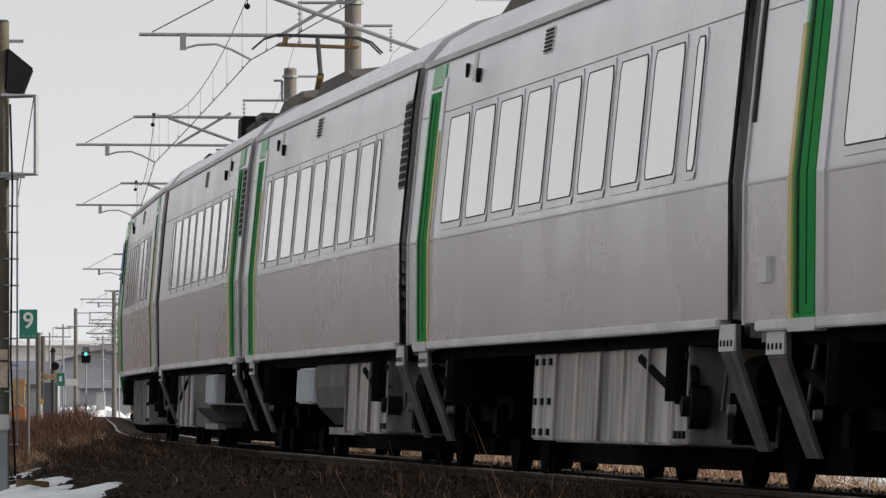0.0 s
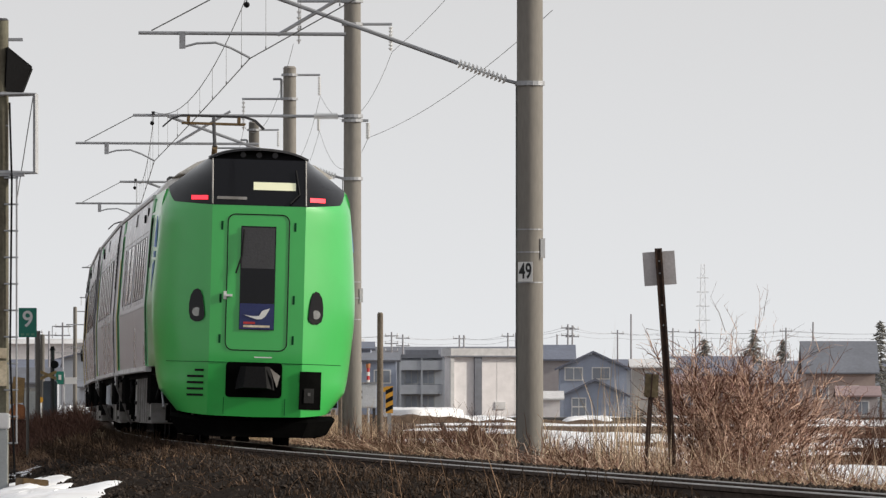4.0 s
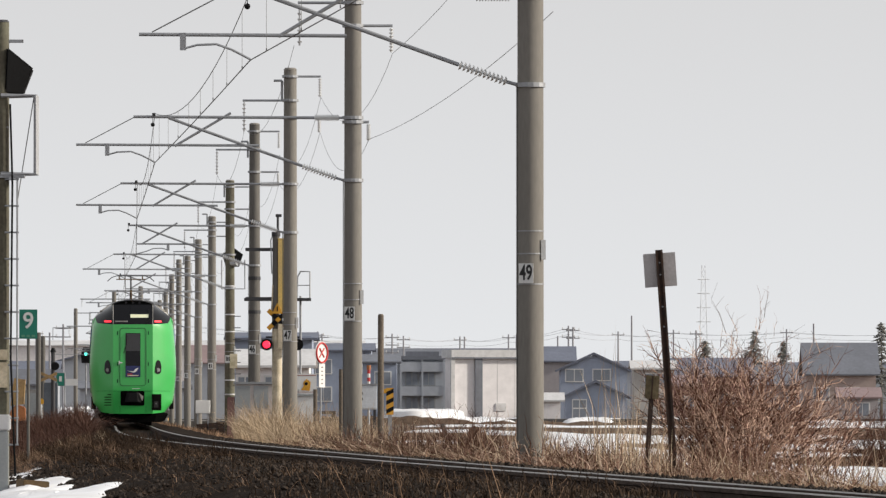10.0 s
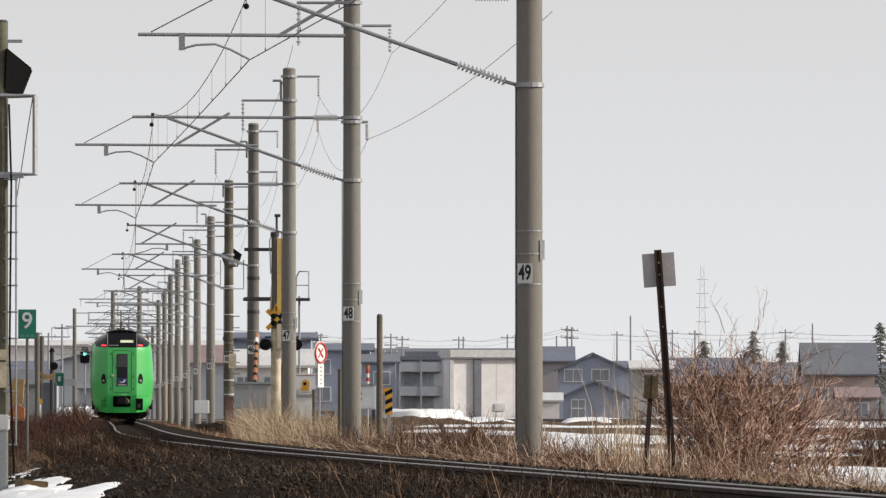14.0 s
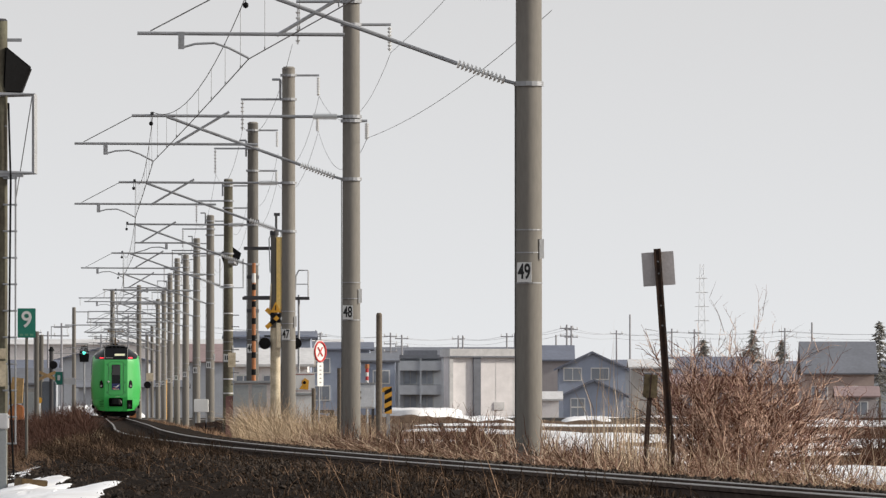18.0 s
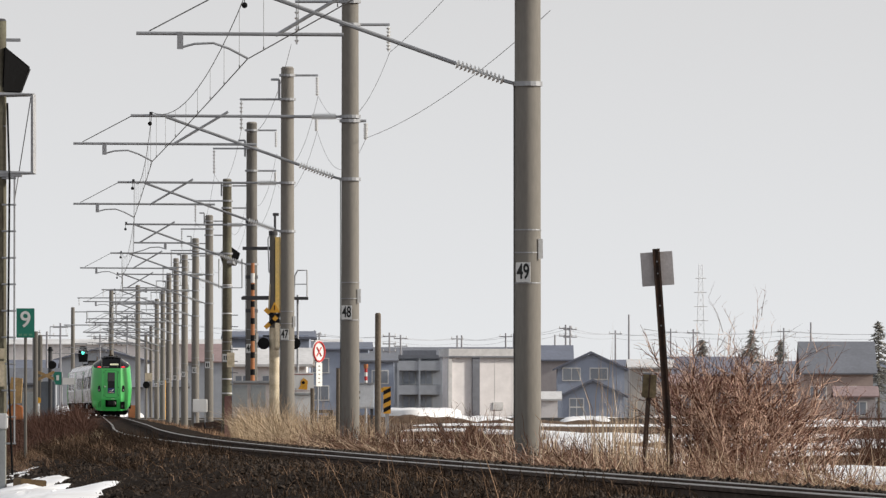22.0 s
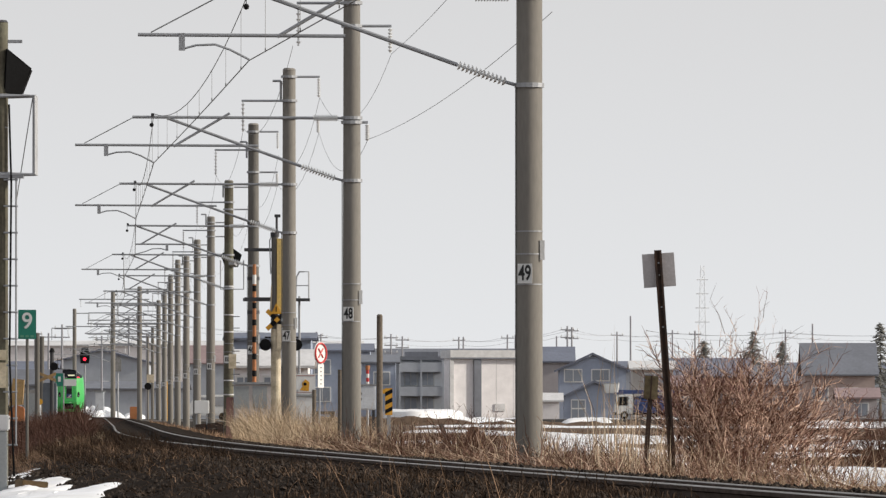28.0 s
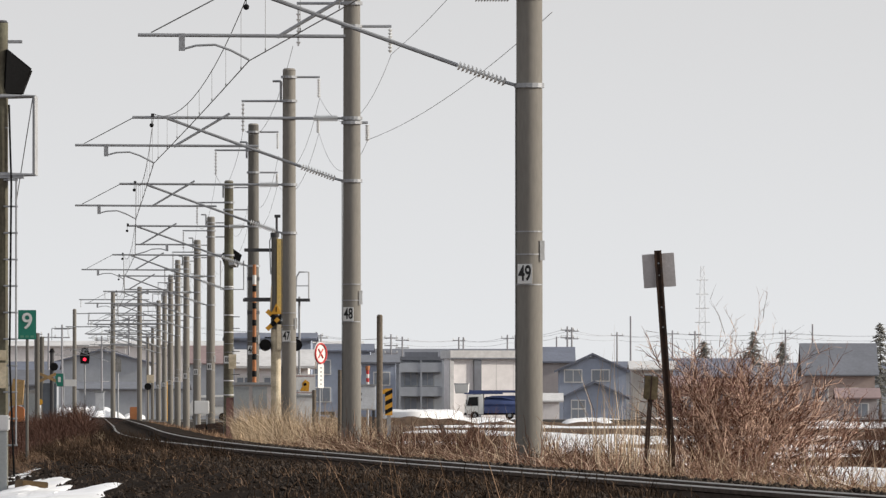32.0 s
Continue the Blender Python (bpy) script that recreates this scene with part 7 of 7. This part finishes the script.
def conifer(x, y, top, seed):
    rng = random.Random(seed)
    t = thing("conifer", "conifer behind the houses, needles greyed for haze", "tree", pose(x, y, -0.6))
    h = top + 0.6
    part("trunk", Soup().tube((0, 0, 0), (0, 0, h), 0.2, 0.03, n=6), WOOD, t)
    s = Soup()
    for k in range(220):
        z = h * (0.15 + 0.85 * rng.random() ** 0.8)
        r = (h - z) * 0.55 * rng.uniform(0.4, 1.1) + 0.1
        a = rng.uniform(0, 6.283)
        p, q = Vector((0, 0, z + 0.2)), Vector((r * math.cos(a), r * math.sin(a), z - 0.15 * r))
        s.tube(p, q, 0.06, 0.03, n=3, cap=False)
        for _ in range(4):
            c = p.lerp(q, rng.uniform(0.3, 1))
            e = Vector((rng.gauss(0, 0.35), rng.gauss(0, 0.35), rng.gauss(-0.1, 0.12)))
            s.tube(c, c + e, 0.09, 0.01, n=3, cap=False)
    tagged(part("needles", s, NEEDLE, t), kind="stuff")


def vehicles():
    BLUE = material("truck_blue", (0.048, 0.075, 0.2), 0.5, vary=0.15, stain=1.5)
    t = thing("bucket_truck", "small work truck with a white cab, blue body and lift bucket", "truck", pose(9.50, 750.0, -0.2))
    # the truck drives towards -x; its nose is the origin
    part("cab", Soup().slab([(0.05, 0, 0.45), (0.0, 0, 1.1), (0.3, 0, 2.15), (1.65, 0, 2.2), (1.7, 0, 0.45)], (0, 1.7, 0)), WHITE, t, "white cab", bevel=0.05)
    part("side_window", Soup().slab([(0.2, -0.02, 1.2), (0.42, -0.02, 1.98), (1.2, -0.02, 2.0), (1.2, -0.02, 1.2)], (0, 0.03, 0)), BLACKGLASS, t, "dark cab side window")
    rings = [[(x, 0.85 + w * math.cos(radians(q)), 1.35 + h * math.sin(radians(q))) for q in range(-40, 221, 20)] for x, w, h in ((1.75, 0.8, 0.55), (1.95, 0.88, 0.68), (4.4, 0.88, 0.68), (5.0, 0.7, 0.5))]
    part("bed", Soup().loft(rings), BLUE, t, "dark blue rounded load body", smooth=True)
    part("side_skirt", Soup().box(1.75, 5.0, -0.04, 0.1, 0.55, 1.15), BLUE, t, bevel=0.02)
    part("tarp", Soup().slab([(1.9, 0.1, 1.86), (2.4, 0.05, 2.1), (4.4, 0.05, 2.12), (5.2, 0.1, 1.7), (4.2, 0.02, 1.72), (3.4, 0.02, 1.9)], (0, 1.4, 0)), BLUE, t, "blue tarpaulin over the load", bevel=0.02)
    part("crane_beam", Soup().box(0.0, 6.0, 0.2, 1.4, 2.36, 2.58).box(0.0, 3.4, 0.1, 1.5, 2.24, 2.36), BLUE, t, "long dark blue lift boom over the cab", bevel=0.02)
    rim = [(-0.9, 0.15), (-0.8, 0.05), (0.35, 0.05), (0.45, 0.15), (0.45, 1.0), (0.35, 1.1), (-0.8, 1.1), (-0.9, 1.0)]
    bucket = part("bucket", Soup().loft([[(-0.22 + (x + 0.22) * q, 0.575 + (y - 0.575) * q, z) for x, y in rim] for z, q in ((2.3, 0.8), (2.42, 0.9), (3.15, 1.0), (3.15, 0.92), (2.5, 0.84))]), WHITE, t, "white lift bucket", smooth=True)
    part("bucket_rim", Soup().path([(x, y, 3.16) for x, y in rim + rim[:1]], 0.035, 6), STEEL, bucket)
    part("bucket_bracket", Soup().box(0.3, 0.6, 0.45, 0.7, 2.3, 2.6), DARKSTEEL, bucket)
    part("beam_post", Soup().box(1.62, 1.74, 0.2, 0.4, 0.7, 2.3), DARKSTEEL, t)
    part("beam_post", Soup().box(5.0, 5.12, 0.7, 0.9, 0.7, 2.4), DARKSTEEL, t)
    part("chassis", Soup().box(0.3, 5.1, 0.2, 1.5, 0.4, 0.75), UNDER, t)
    part("bumper", Soup().box(-0.05, 0.2, 0.0, 1.7, 0.35, 0.6), DARKSTEEL, t)
    part("door_seam", Soup().box(1.25, 1.27, -0.012, 0.0, 0.6, 2.05), BOXGREY, t)
    part("mirror", Soup().box(0.12, 0.2, -0.2, -0.1, 1.35, 1.75), BLACK, t)
    for x in (0.9, 4.0):
        for y0 in (0.0, 1.45):
            wh = part("wheel", Soup().tube((x, y0, 0.36), (x, y0 + 0.25, 0.36), 0.36, n=18), RUBBER, t)
            part("hub", Soup().tube((x, y0 - 0.012, 0.36), (x, y0, 0.36), 0.16, n=12), STEEL, wh)
    # white van that stops at the crossing beyond the masts
    solid("side_road", Soup().box(-30, -6, 545.5, 612.2, -0.7, -0.15), material("side_road_asphalt", (0.12, 0.11, 0.1), 0.8), "grey side road beside the track", "road", kind="structure")
    v = thing("van", "small white van waiting on a side road", "van", pose(-17.38, 576.9, -0.15))
    part("body", Soup().slab([(0, 0, 0.35), (0.0, 0, 0.95), (0.55, 0, 1.75), (2.9, 0, 1.8), (3.0, 0, 0.35)], (0, 1.45, 0)), WHITE, v, bevel=0.05)
    part("side_window", Soup().slab([(0.4, -0.02, 1.0), (0.72, -0.02, 1.6), (2.6, -0.02, 1.65), (2.6, -0.02, 1.0)], (0, 0.03, 0)), GLASS, v)
    for x in (0.6, 2.4):
        part("wheel", Soup().tube((x, -0.02, 0.28), (x, 0.2, 0.28), 0.28, n=16), RUBBER, v)
        part("wheel", Soup().tube((x, 1.25, 0.28), (x, 1.47, 0.28), 0.28, n=16), RUBBER, v)
    return t, v


ground()
track()
masts()
wires()
near_signal_mast()
sign_nine()
LAMP_DISC, ARM = crossing()
field_signs()
SIGNAL_DISCS = far_masts()
far_edge()
far_poles()
TRUCK, VAN = vehicles()
snow_field()
plants()
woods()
stones()


def motions():
    run_train()
    # the barrier rises after the train has passed
    walk(ARM, [(t, pose(0, 0, 1.1, a, 0, 0)) for t, a in ((0, 0), (12.9, 0), (13.4, 14), (14.0, 27), (14.5, 45), (15.3, 68), (16.2, 88), (32, 88))])
    # an added disc makes the crossing lamp blink until the barrier rises
    rows = [(0, 0)]
    for k in range(10):
        on = 0.86 + 1.085 * k
        rows += [(on, 0), (on + 0.06, 86), (on + 0.55, 86), (on + 0.61, 0)]
    walk(LAMP_DISC, [(t, pose(-0.28, -0.23, 2.42, -a, 0, 0)) for t, a in rows + [(32, 0)]])
    # added discs let the signal fall from green to red behind the train
    walk(SIGNAL_DISCS[0], [(t, pose(0, -0.05, 6.34, -a, 0, 0)) for t, a in ((0, 86), (24.85, 86), (24.95, 0), (32, 0))])
    walk(SIGNAL_DISCS[1], [(t, pose(0, -0.05, 5.86, -a, 0, 0)) for t, a in ((0, 0), (26.0, 0), (26.1, 86), (32, 86))])
    walk(TRUCK, [(t, pose(x, 750.0, -0.2)) for t, x in ((0, 62.0), (20, 60.0), (25.4, 42.80), (27.2, 18.30), (28, 15.15), (29, 12.55), (30, 9.6), (31.4, 4.4), (32, 1.9))])
    walk(VAN, [(t, pose(x, 576.9, -0.15)) for t, x in ((0, -12.85), (25.5, -12.85), (27.3, -17.38), (32, -17.38))])


motions()
